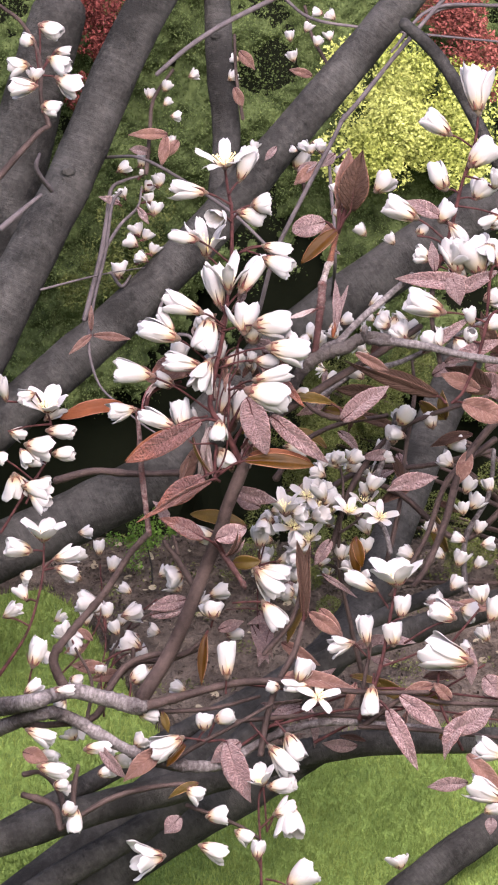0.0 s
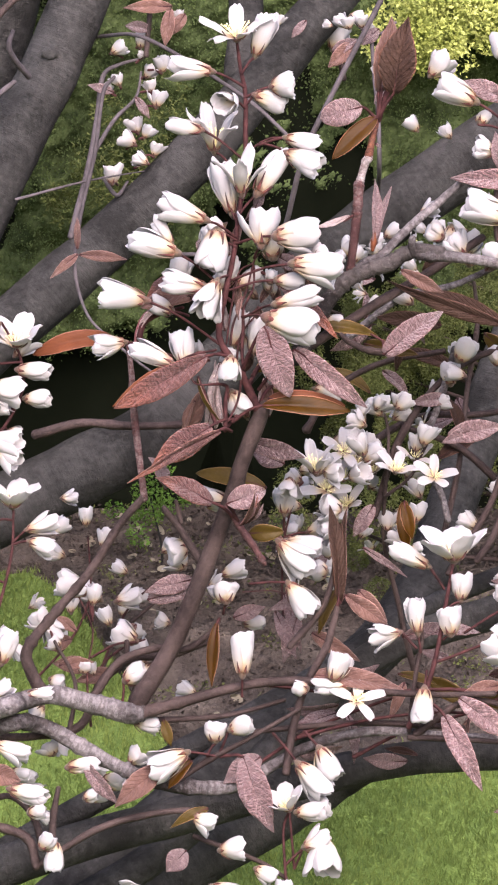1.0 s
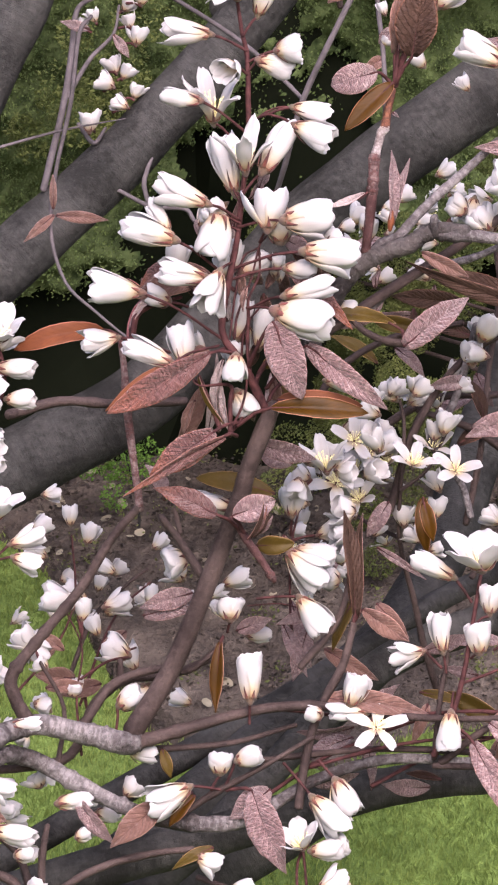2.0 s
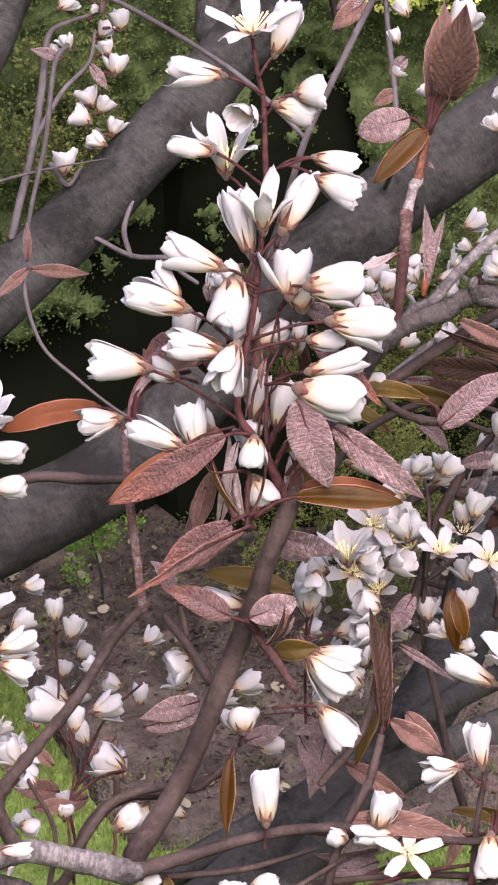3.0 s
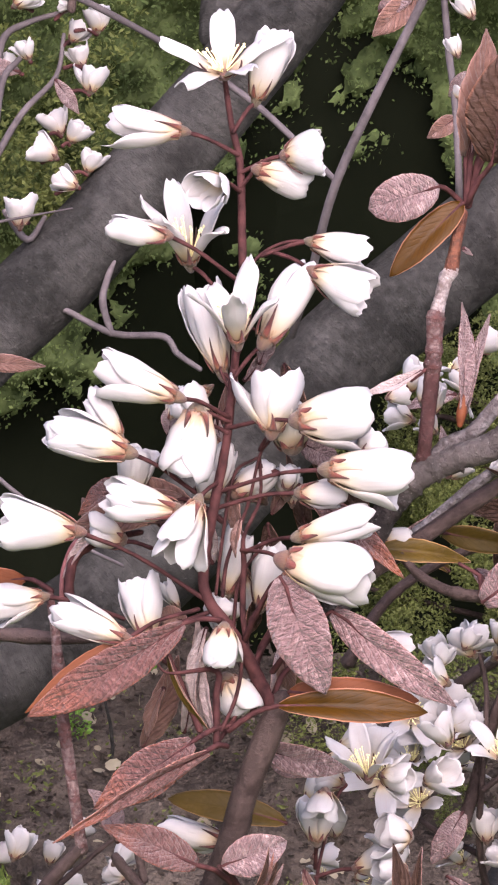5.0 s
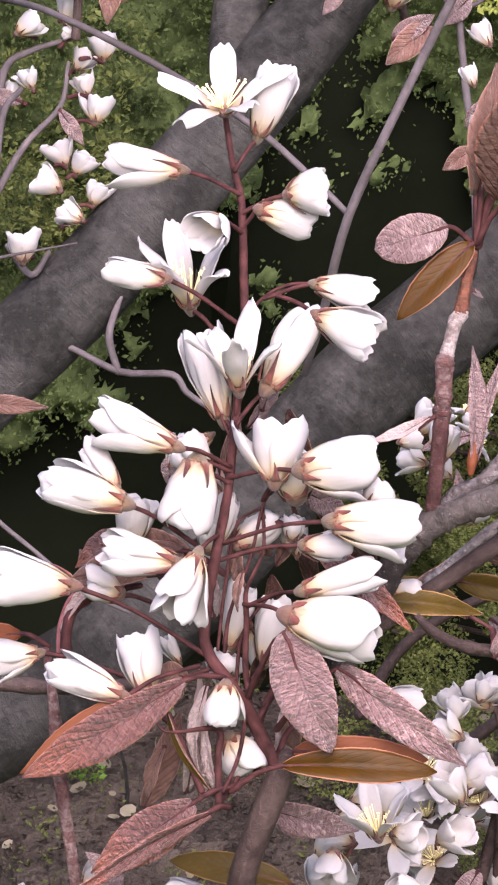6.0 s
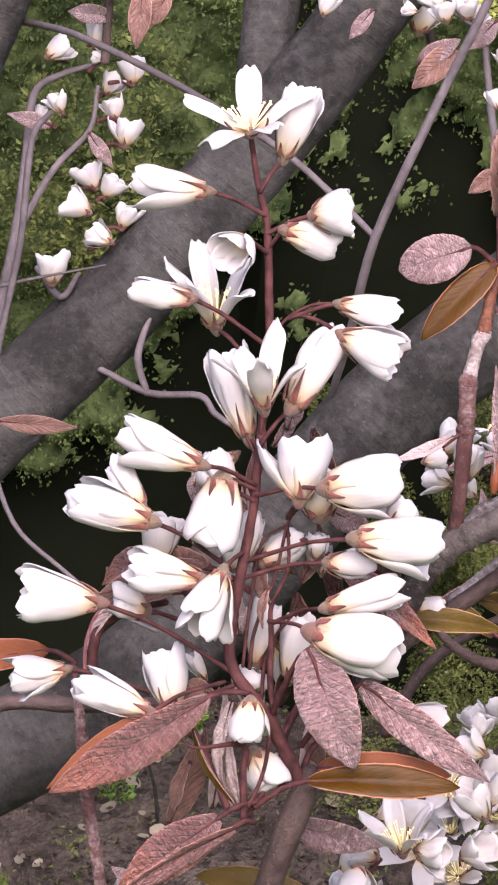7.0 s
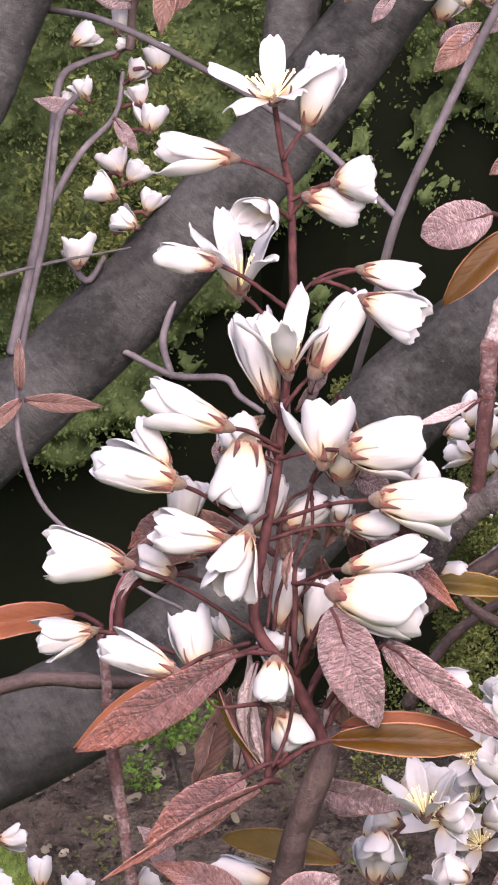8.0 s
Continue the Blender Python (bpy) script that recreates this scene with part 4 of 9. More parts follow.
flower(b, (-0.0054, 0.0269, 0.3503), (-0.0191, 0.0267, 0.3526), 0.0055, "tube", stalk=(0.0043, 0.0281, 0.3459))
flower(b, (0.0121, 0.0261, 0.3463), (0.0198, 0.0257, 0.3475), 0.0084, "half", stalk=(0.0046, 0.0274, 0.3429))
flower(b, (0.0075, 0.0265, 0.3437), (0.0161, 0.0299, 0.3411), 0.0057, "tube", stalk=(0.0047, 0.0267, 0.3407))
flower(b, (0.0015, 0.0223, 0.3428), (-0.0032, 0.0164, 0.3420), 0.0070, "half", stalk=(0.0047, 0.0265, 0.3398))
flower(b, (-0.0079, 0.0174, 0.3346), (-0.0181, 0.0175, 0.3361), 0.0044, "bud", stalk=(0.0049, 0.0205, 0.3253))
flower(b, (-0.0039, 0.0255, 0.3279), (-0.0063, 0.0225, 0.3436), 0.0148, "splay", stalk=(0.0014, 0.0205, 0.3232))
flower(b, (0.0014, 0.0180, 0.3109), (-0.0028, 0.0243, 0.3259), 0.0081, "half", stalk=(0.0033, 0.0132, 0.3099))
flower(b, (0.0040, 0.0131, 0.3174), (0.0022, 0.0105, 0.3325), 0.0140, "splay", stalk=(0.0035, 0.0143, 0.3125))
flower(b, (0.0087, 0.0145, 0.3171), (0.0162, 0.0218, 0.3285), 0.0060, "bud", stalk=(0.0033, 0.0135, 0.3107))
flower(b, (0.0166, 0.0235, 0.3319), (0.0273, 0.0232, 0.3295), 0.0069, "half", stalk=(0.0082, 0.0236, 0.3295))
flower(b, (0.0169, 0.0176, 0.3283), (0.0280, 0.0140, 0.3242), 0.0080, "half", stalk=(0.0096, 0.0243, 0.3301))
twig(b, [(0.0049, 0.0214, 0.3260, 0.00030), (0.0078, 0.0236, 0.3295, 0.00026), (0.0120, 0.0243, 0.3316, 0.00026), (0.0166, 0.0236, 0.3321, 0.00026)], STALK, "pedicel", "", 9, 7, 0.2, 0)
flower(b, (-0.0063, 0.0024, 0.3107), (-0.0202, 0.0050, 0.3159), 0.0062, "tube", stalk=(0.0027, 0.0116, 0.3045))
flower(b, (-0.0145, 0.0023, 0.3011), (-0.0297, 0.0045, 0.3048), 0.0072, "tube", stalk=(-0.0031, 0.0079, 0.2925))
flower(b, (-0.0159, 0.0038, 0.3033), (-0.0212, 0.0068, 0.3104), 0.0038, "bud")
flower(b, (-0.0231, 0.0020, 0.2874), (-0.0385, 0.0026, 0.2898), 0.0089, "half", stalk=(-0.0002, 0.0052, 0.2737))
flower(b, (-0.0286, 0.0071, 0.2744), (-0.0391, 0.0071, 0.2726), 0.0065, "half", stalk=(-0.0150, 0.0059, 0.2709))
flower(b, (-0.0150, -0.0014, 0.2698), (-0.0286, 0.0011, 0.2743), 0.0056, "tube", stalk=(-0.0025, 0.0045, 0.2730))
flower(b, (-0.0027, -0.0010, 0.2934), (-0.0071, -0.0059, 0.2829), 0.0081, "half", stalk=(0.0009, 0.0094, 0.2939))
flower(b, (-0.0063, 0.0009, 0.2914), (-0.0191, 0.0029, 0.2932), 0.0053, "bud")
flower(b, (-0.0027, 0.0075, 0.3068), (-0.0049, 0.0035, 0.2953), 0.0088, "tube", stalk=(0.0026, 0.0114, 0.3038))
flower(b, (-0.0018, 0.0137, 0.3030), (-0.0059, 0.0149, 0.3083), 0.0059, "bud", stalk=(0.0024, 0.0109, 0.3020))
flower(b, (0.0098, 0.0075, 0.3031), (0.0104, 0.0121, 0.3141), 0.0100, "half", stalk=(0.0079, 0.0123, 0.2987))
flower(b, (0.0141, 0.0036, 0.3062), (0.0273, 0.0041, 0.3072), 0.0088, "tube", stalk=(0.0025, 0.0112, 0.3028))
flower(b, (0.0134, 0.0119, 0.2988), (0.0121, 0.0149, 0.3066), 0.0068, "bud")
flower(b, (0.0191, -0.0013, 0.2990), (0.0339, -0.0007, 0.2976), 0.0079, "tube", stalk=(0.0005, 0.0090, 0.2921))
flower(b, (0.0251, 0.0044, 0.2989), (0.0281, 0.0072, 0.3027), 0.0049, "bud")
flower(b, (0.0144, 0.0036, 0.2936), (0.0225, 0.0036, 0.2929), 0.0046, "bud", stalk=(0.0001, 0.0086, 0.2894))
flower(b, (0.0144, -0.0012, 0.2874), (0.0273, -0.0003, 0.2905), 0.0049, "bud", stalk=(0.0052, 0.0083, 0.2818))
flower(b, (0.0120, -0.0026, 0.2836), (0.0280, -0.0028, 0.2787), 0.0099, "tube", stalk=(0.0048, 0.0084, 0.2822))
flower(b, (-0.0110, 0.0032, 0.2685), (-0.0131, 0.0083, 0.2787), 0.0080, "half", stalk=(0.0005, 0.0051, 0.2728))
flower(b, (0.0018, -0.0026, 0.2721), (0.0012, -0.0039, 0.2650), 0.0056, "tube", stalk=(0.0017, 0.0048, 0.2710))
flower(b, (0.0022, 0.0036, 0.2613), (0.0047, 0.0047, 0.2542), 0.0065, "tube")
flower(b, (0.0082, 0.0134, 0.2709), (0.0104, 0.0152, 0.2820), 0.0071, "half", stalk=(0.0062, 0.0072, 0.2698))
flower(b, (-0.0138, 0.0177, 0.2898), (-0.0126, 0.0188, 0.2981), 0.0056, "tube", stalk=(-0.0085, 0.0110, 0.2857))
flower(b, (0.0038, 0.0159, 0.2899), (0.0103, 0.0181, 0.2940), 0.0048, "bud")
flower(b, (-0.0152, 0.0120, 0.2829), (-0.0215, 0.0132, 0.2849), 0.0050, "bud", stalk=(-0.0104, 0.0112, 0.2818))
flower(b, (-0.0002, 0.0153, 0.2901), (0.0029, 0.0167, 0.2987), 0.0044, "bud")
flower(b, (0.0126, 0.0154, 0.2910), (0.0135, 0.0161, 0.2951), 0.0033, "bud")
flower(b, (-0.0008, 0.0142, 0.2894), (-0.0013, 0.0153, 0.2949), 0.0040, "bud")
flower(b, (0.0026, 0.0147, 0.2729), (0.0053, 0.0168, 0.2838), 0.0044, "bud")
flower(b, (0.0016, 0.0128, 0.2687), (0.0030, 0.0135, 0.2724), 0.0048, "bud")
flower(b, (0.0265, 0.0327, 0.2582), (0.0358, 0.0325, 0.2575), 0.0059, "half")
flower(b, (0.0293, 0.0263, 0.2790), (0.0342, 0.0267, 0.2794), 0.0035, "bud")
leaf(b, (-0.0050, -0.0008, 0.2721), (-0.0312, -0.0047, 0.2570), 0.0088, ("PLUM", "RUST"), -12, 30, 0.06, 0, seed=1, blunt=0.3, stalk=(0.0030, 0.0042, 0.2707))
leaf(b, (0.0112, -0.0040, 0.2812), (0.0188, -0.0060, 0.2613), 0.0102, ("MAUVE", "MAUVE"), 8, 14, 0.05, 0, seed=2, blunt=0.35, stalk=(0.0054, 0.0038, 0.2680))
leaf(b, (0.0200, -0.0018, 0.2745), (0.0408, -0.0044, 0.2585), 0.0077, ("MAUVE", "MAUVE"), 10, 25, 0.04, 0, seed=3, stalk=(0.0100, 0.0050, 0.2619))
leaf(b, (0.0110, -0.0036, 0.2585), (0.0360, -0.0035, 0.2573), 0.0068, ("AMBER", "RUST"), -20, 30, 0.05, 0, seed=4, blunt=0.45, stalk=(0.0027, -0.0004, 0.2532))
leaf(b, (0.0128, -0.0012, 0.2602), (0.0346, -0.0010, 0.2586), 0.0062, ("EMBER", "RUST"), -10, 8, 0.05, 0, seed=104, blunt=0.5)
leaf(b, (-0.0051, 0.0160, 0.2890), (-0.0241, 0.0170, 0.2830), 0.0073, ("RUST", "MAUVE"), 10, 18, 0.14, 0, seed=5, blunt=0.3, stalk=(0.0016, 0.0133, 0.2859))
leaf(b, (-0.0137, 0.0190, 0.2911), (-0.0227, 0.0190, 0.2853), 0.0058, ("PLUM", "PALE"), 25, 40, 0.1, 0, seed=105)
leaf(b, (-0.0152, 0.0180, 0.2846), (-0.0253, 0.0180, 0.2744), 0.0041, ("PALE", "MAUVE"), 40, 45, 0.16, 0, seed=6)
twig(b, [(-0.0173, 0.0185, 0.2848, 0.00045), (-0.0227, 0.0185, 0.2811, 0.00055), (-0.0251, 0.0185, 0.2757, 0.0006), (-0.0255, 0.0185, 0.2683, 0.0005)], PINK, "leaf_stalk", "pink curved leaf stalk", 8, 5, 0.1, 0)
leaf(b, (0.0164, 0.0161, 0.2898), (0.0324, 0.0149, 0.2753), 0.0057, ("PLUM", "RUST"), -20, 30, 0.05, 0, seed=7, stalk=(0.0079, 0.0146, 0.2951))
leaf(b, (0.0144, 0.0189, 0.2985), (0.0219, 0.0198, 0.2940), 0.0046, ("MAUVE", "RUST"), 0, 20, 0.1, 0, seed=8)
leaf(b, (0.0283, 0.0241, 0.2778), (0.0442, 0.0272, 0.2746), 0.0053, ("OLIVE", "RUST"), -20, 35, 0.08, 0, seed=9, stalk=(0.0173, 0.0169, 0.2886))
leaf(b, (-0.0012, 0.0067, 0.2689), (-0.0024, 0.0046, 0.2533), 0.0041, ("PALE", "PALE"), 50, 40, 0.1, 0, seed=10)
leaf(b, (-0.0044, 0.0096, 0.2693), (-0.0095, 0.0116, 0.2704), 0.0042, ("RUST", "MAUVE"), 0, 20, 0.1, 0, seed=11)
leaf(b, (0.0119, 0.0092, 0.2633), (0.0138, 0.0101, 0.2562), 0.0037, ("RUST", "MAUVE"), 20, 30, 0.1, 0, seed=12)
leaf(b, (0.0095, 0.0086, 0.2664), (0.0118, 0.0092, 0.2696), 0.0027, ("OLIVE", "OLIVE"), 10, 10, 0.1, 0, seed=13, stalk=(0.0063, 0.0049, 0.2619))
leaf(b, (-0.0075, 0.0028, 0.2653), (-0.0005, 0.0015, 0.2525), 0.0032, ("OLIVE", "RUST"), 60, 45, 0.05, 0, seed=14)
leaf(b, (-0.0117, 0.0166, 0.2450), (-0.0057, 0.0202, 0.2602), 0.0062, ("RUST", "MAUVE"), 20, 30, 0.05, 0, seed=15)
leaf(b, (0.0047, 0.0075, 0.2878), (0.0038, 0.0063, 0.2815), 0.0024, ("RUST", "MAUVE"), 40, 40, 0.1, 0, seed=16)
leaf(b, (0.0009, 0.0208, 0.3153), (-0.0000, 0.0230, 0.3205), 0.0028, ("RUST", "MAUVE"), 40, 40, 0.1, 0, seed=17)
leaf(b, (0.0079, 0.0209, 0.3115), (0.0097, 0.0241, 0.3175), 0.0037, ("MAUVE", "MAUVE"), 20, 40, 0.1, 0, seed=18)
leaf(b, (-0.0035, -0.0044, 0.2525), (-0.0202, -0.0056, 0.2410), 0.0085, ("PLUM", "MAUVE"), -5, 25, 0.05, 0, seed=19, stalk=(0.0038, 0.0007, 0.2538))
leaf(b, (-0.0010, -0.0075, 0.2518), (-0.0270, -0.0103, 0.2365), 0.0052, ("PLUM", "RUST"), -35, 45, -0.04, 0, seed=20, stalk=(0.0023, -0.0007, 0.2505))
leaf(b, (-0.0027, -0.0033, 0.2303), (-0.0191, -0.0024, 0.2371), 0.0070, ("PLUM", "MAUVE"), 15, 25, 0.08, 0, seed=21, stalk=(0.0037, 0.0024, 0.2249))
leaf(b, (0.0126, 0.0142, 0.2321), (-0.0075, 0.0178, 0.2353), 0.0058, ("OLIVE", "RUST"), 20, 20, 0.1, 0, seed=22, blunt=0.6)
leaf(b, (0.0015, -0.0022, 0.2298), (0.0125, -0.0004, 0.2336), 0.0078, ("MAUVE", "MAUVE"), 0, 35, 0.12, 0, seed=23, blunt=0.7, stalk=(0.0048, 0.0021, 0.2239))
leaf(b, (0.0054, -0.0040, 0.2241), (0.0094, -0.0050, 0.2341), 0.0016, ("BRONZE", "RUST"), 35, 35, 0.16, 0, seed=240, rows=12)
leaf(b, (0.0062, -0.0028, 0.2242), (0.0102, -0.0038, 0.2327), 0.0016, ("PLUM", "RUST"), 35, 35, 0.16, 0, seed=241, rows=12)
leaf(b, (0.0070, -0.0016, 0.2243), (0.0110, -0.0026, 0.2313), 0.0016, ("BRONZE", "RUST"), 35, 35, 0.16, 0, seed=242, rows=12)
leaf(b, (0.0078, -0.0004, 0.2244), (0.0119, -0.0014, 0.2299), 0.0016, ("MAUVE", "RUST"), 35, 35, 0.16, 0, seed=243, rows=12)
leaf(b, (0.0081, 0.0065, 0.2200), (0.0179, 0.0054, 0.2209), 0.0054, ("OLIVE", "RUST"), 10, 20, 0.08, 0, seed=25, blunt=0.6)
leaf(b, (0.0074, 0.0166, 0.2450), (0.0236, 0.0169, 0.2406), 0.0060, ("MAUVE", "MAUVE"), 10, 20, 0.08, 0, seed=26)
leaf(b, (-0.0160, 0.0000, 0.2334), (-0.0211, 0.0013, 0.2423), 0.0061, ("MAUVE", "RUST"), 40, 40, 0.1, 0, seed=27, blunt=0.5)
twig(b, [(-0.0165, 0.0172, 0.2252, 0.00078), (-0.0157, 0.0169, 0.2240, 0.00098), (-0.0120, 0.0165, 0.2194, 0.00104), (-0.0060, 0.0145, 0.2106, 0.00125)], TWIG, "spur", "", 8, 5, 0.15, 2)
twig(b, [(-0.0131, 0.0176, 0.2271, 0.00057), (-0.0124, 0.0176, 0.2246, 0.00072), (-0.0115, 0.0170, 0.2209, 0.00078)], TWIG, "spur", "", 8, 4, 0.15, 0)
twig(b, [(0.0011, 0.0026, 0.2281, 0.00052), (0.0043, 0.0022, 0.2239, 0.00089), (0.0081, 0.0013, 0.2188, 0.00104), (0.0113, 0.0006, 0.2141, 0.00089)], REDBARK, "spur", "", 8, 5, 0.15, 2)
twig(b, [(0.0106, 0.0008, 0.2150, 0.00085), (0.0114, 0.0006, 0.2139, 0.00114), (0.0121, 0.0004, 0.2128, 0.00107), (0.0127, 0.0003, 0.2119, 0.00054)], PALETWIG, "bud", "closed grey end bud", 10, 5, 0.14, 0)
twig(b, [(0.0040, 0.0022, 0.2243, 0.00085), (0.0052, 0.0019, 0.2226, 0.00099), (0.0063, 0.0017, 0.2211, 0.00092)], REDBARK, "spur", "", 9, 4, 0.2, 1)
twig(b, [(0.0118, 0.0043, 0.2575, 0.00161), (0.0098, 0.0037, 0.2523, 0.00232), (0.0053, 0.0047, 0.2399, 0.00228), (0.0036, 0.0067, 0.2324, 0.00240), (-0.0006, 0.0081, 0.2201, 0.00246), (-0.0086, 0.0098, 0.1978, 0.00253), (-0.0146, 0.0111, 0.1837, 0.00260), (-0.0231, 0.0108, 0.1696, 0.00290)], TWIG, "woody_shoot", "brown woody shoot", 12, 5, 0.05, 0)
twig(b, [(-0.1753, 0.1633, 0.1005, 0.00667), (-0.1157, 0.0872, 0.1420, 0.00553), (-0.0653, 0.0029, 0.1678, 0.00315), (-0.0564, 0.0047, 0.1703, 0.00277), (-0.0474, 0.0063, 0.1720, 0.00277), (-0.0352, 0.0085, 0.1691, 0.00278), (-0.0259, 0.0090, 0.1667, 0.00316), (-0.0216, 0.0100, 0.1668, 0.00253), (-0.0198, 0.0100, 0.1669, 0.00127)], GREYTWIG, "branch", "grey horizontal branch", 14, 12, 0.13, 5)
twig(b, [(-0.0239, 0.0095, 0.1668, 0.00226), (-0.0186, 0.0101, 0.1674, 0.00181), (-0.0052, 0.0102, 0.1715, 0.00151), (0.0098, 0.0102, 0.1755, 0.00135), (0.0248, 0.0092, 0.1767, 0.00128), (0.0429, 0.0083, 0.1747, 0.00105), (0.0609, 0.0078, 0.1738, 0.00090), (0.0793, 0.0078, 0.1744, 0.00075)], TWIG, "branch", "", 12, 7, 0.14, 6)
twig(b, [(-0.0492, 0.0060, 0.1713, 0.00195), (-0.0535, 0.0059, 0.1782, 0.00182), (-0.0548, 0.0057, 0.1852, 0.00171), (-0.0477, 0.0067, 0.1951, 0.00137), (-0.0375, 0.0079, 0.2076, 0.00131), (-0.0290, 0.0091, 0.2215, 0.00119), (-0.0221, 0.0090, 0.2297, 0.00108)], TWIG, "shoot", "", 12, 8, 0.12, 5)
twig(b, [(-0.0221, 0.0090, 0.2290, 0.00112), (-0.0234, 0.0091, 0.2382, 0.00104), (-0.0255, 0.0106, 0.2533, 0.00112), (-0.0265, 0.0136, 0.2649, 0.00089), (-0.0276, 0.0174, 0.2718, 0.00074)], PALETWIG, "shoot", "", 8, 5, 0.12, 1)
twig(b, [(0.0206, 0.0164, 0.2690, 0.00221), (0.0277, 0.0188, 0.2831, 0.00234), (0.0341, 0.0198, 0.2912, 0.00221), (0.0405, 0.0205, 0.2946, 0.00221), (0.0470, 0.0207, 0.2967, 0.00234), (0.0502, 0.0215, 0.2989, 0.00221), (0.0549, 0.0221, 0.3004, 0.00208), (0.0616, 0.0221, 0.2998, 0.00195)], DARKTWIG, "branch", "dark grey knobbly branch", 14, 12, 0.24, 5)
twig(b, [(0.0551, 0.0218, 0.2993, 0.00191), (0.0642, 0.0218, 0.2988, 0.00171), (0.0765, 0.0224, 0.2972, 0.00151), (0.0907, 0.0216, 0.2943, 0.00131), (0.1171, 0.0225, 0.2909, 0.00121)], GREYTWIG, "branch", "", 10, 5, 0.12, 2)
twig(b, [(0.0532, 0.0208, 0.2996, 0.00117), (0.0531, 0.0199, 0.3034, 0.00110), (0.0534, 0.0202, 0.3041, 0.00098)], GREYTWIG, "spur", "", 8, 3, 0.1, 0)
twig(b, [(0.0355, 0.0208, 0.2922, 0.00120), (0.0360, 0.0201, 0.2987, 0.00121), (0.0365, 0.0209, 0.3031, 0.00126), (0.0368, 0.0215, 0.3063, 0.00137), (0.0372, 0.0222, 0.3101, 0.00132)], REDBARK, "shoot", "red-brown lower part of a shoot", 12, 7, 0.08, 2)
twig(b, [(0.0371, 0.0221, 0.3098, 0.00143), (0.0372, 0.0223, 0.3109, 0.00165), (0.0373, 0.0225, 0.3119, 0.00132), (0.0374, 0.0228, 0.3131, 0.00159), (0.0375, 0.0230, 0.3144, 0.00137), (0.0375, 0.0233, 0.3161, 0.00143), (0.0376, 0.0236, 0.3177, 0.00159), (0.0377, 0.0238, 0.3189, 0.00165), (0.0379, 0.0239, 0.3195, 0.00132)], PALETWIG, "shoot", "dark ringed joint of a shoot", 14, 6, 0.12, 0)
twig(b, [(0.0378, 0.0239, 0.3191, 0.00132), (0.0382, 0.0242, 0.3209, 0.00115), (0.0388, 0.0246, 0.3231, 0.00110), (0.0394, 0.0250, 0.3253, 0.00121), (0.0400, 0.0251, 0.3260, 0.00132), (0.0404, 0.0253, 0.3267, 0.00121)], PEELING, "shoot", "pale grey peeling bark of a shoot", 12, 6, 0.16, 0)
twig(b, [(0.0400, 0.0251, 0.3258, 0.00121), (0.0404, 0.0254, 0.3274, 0.00126), (0.0407, 0.0257, 0.3290, 0.00110), (0.0412, 0.0262, 0.3318, 0.00099), (0.0417, 0.0266, 0.3339, 0.00099), (0.0422, 0.0270, 0.3361, 0.00088)], RUSTBARK, "shoot", "orange-brown young end of a shoot", 12, 6, 0.1, 0)
twig(b, [(0.0431, 0.0295, 0.3367, 0.00072), (0.0449, 0.0306, 0.3444, 0.00066), (0.0474, 0.0313, 0.3496, 0.00045)], STALK, "shoot_tip", "", 9, 7, 0.2, 0)
twig(b, [(0.0363, 0.0217, 0.2934, 0.00104), (0.0395, 0.0238, 0.2960, 0.00143), (0.0442, 0.0259, 0.2979, 0.00143), (0.0488, 0.0287, 0.3024, 0.00130), (0.0543, 0.0315, 0.3075, 0.00131), (0.0599, 0.0339, 0.3120, 0.00124), (0.0703, 0.0376, 0.3211, 0.00105)], GREYTWIG, "shoot", "", 10, 6, 0.14, 2)
twig(b, [(0.0232, 0.0248, 0.2710, 0.00156), (0.0324, 0.0271, 0.2766, 0.00150), (0.0442, 0.0303, 0.2840, 0.00144), (0.0577, 0.0340, 0.2920, 0.00131), (0.0738, 0.0381, 0.3023, 0.00118)], TWIG, "shoot", "", 8, 5, 0.08, 1)
twig(b, [(0.0363, 0.0218, 0.3104, 0.00038), (0.0349, 0.0209, 0.3094, 0.00032), (0.0335, 0.0200, 0.3086, 0.00030)], STALK, "leaf_stalk", "", 7, 5, 0.1, 0)
leaf(b, (0.0351, 0.0209, 0.3100), (0.0245, 0.0160, 0.3070), 0.0034, ("PALE", "MAUVE"), 35, 55, -0.10, 0, seed=131, rows=12)
leaf(b, (0.0381, 0.0257, 0.3410), (0.0262, 0.0241, 0.3375), 0.0080, ("MAUVE", "MAUVE"), 0, 18, 0.1, 0, seed=28, blunt=0.9, stalk=(0.0421, 0.0289, 0.3373))
leaf(b, (0.0421, 0.0270, 0.3378), (0.0298, 0.0223, 0.3262), 0.0059, ("AMBER", "RUST"), 15, 15, 0.04, 0, seed=29, blunt=0.3)
leaf(b, (0.0428, 0.0305, 0.3450), (0.0462, 0.0345, 0.3662), 0.0092, ("RUST", "RUST"), 25, 28, 0.06, 0, seed=30, stalk=(0.0428, 0.0288, 0.3374))
leaf(b, (0.0470, 0.0264, 0.3450), (0.0510, 0.0312, 0.3664), 0.0140, ("BRONZE", "BRONZE"), -8, 46, 0.1, 0, seed=31, stalk=(0.0430, 0.0287, 0.3374))
leaf(b, (0.0465, 0.0312, 0.3463), (0.0496, 0.0354, 0.3630), 0.0062, ("BRONZE", "RUST"), 25, 30, -0.05, 0, seed=32, stalk=(0.0430, 0.0292, 0.3372))
leaf(b, (0.0438, 0.0300, 0.3458), (0.0444, 0.0314, 0.3529), 0.0020, ("MAUVE", "MAUVE"), 30, 50, 0.05, 0, seed=33, stalk=(0.0428, 0.0288, 0.3374), rows=8)
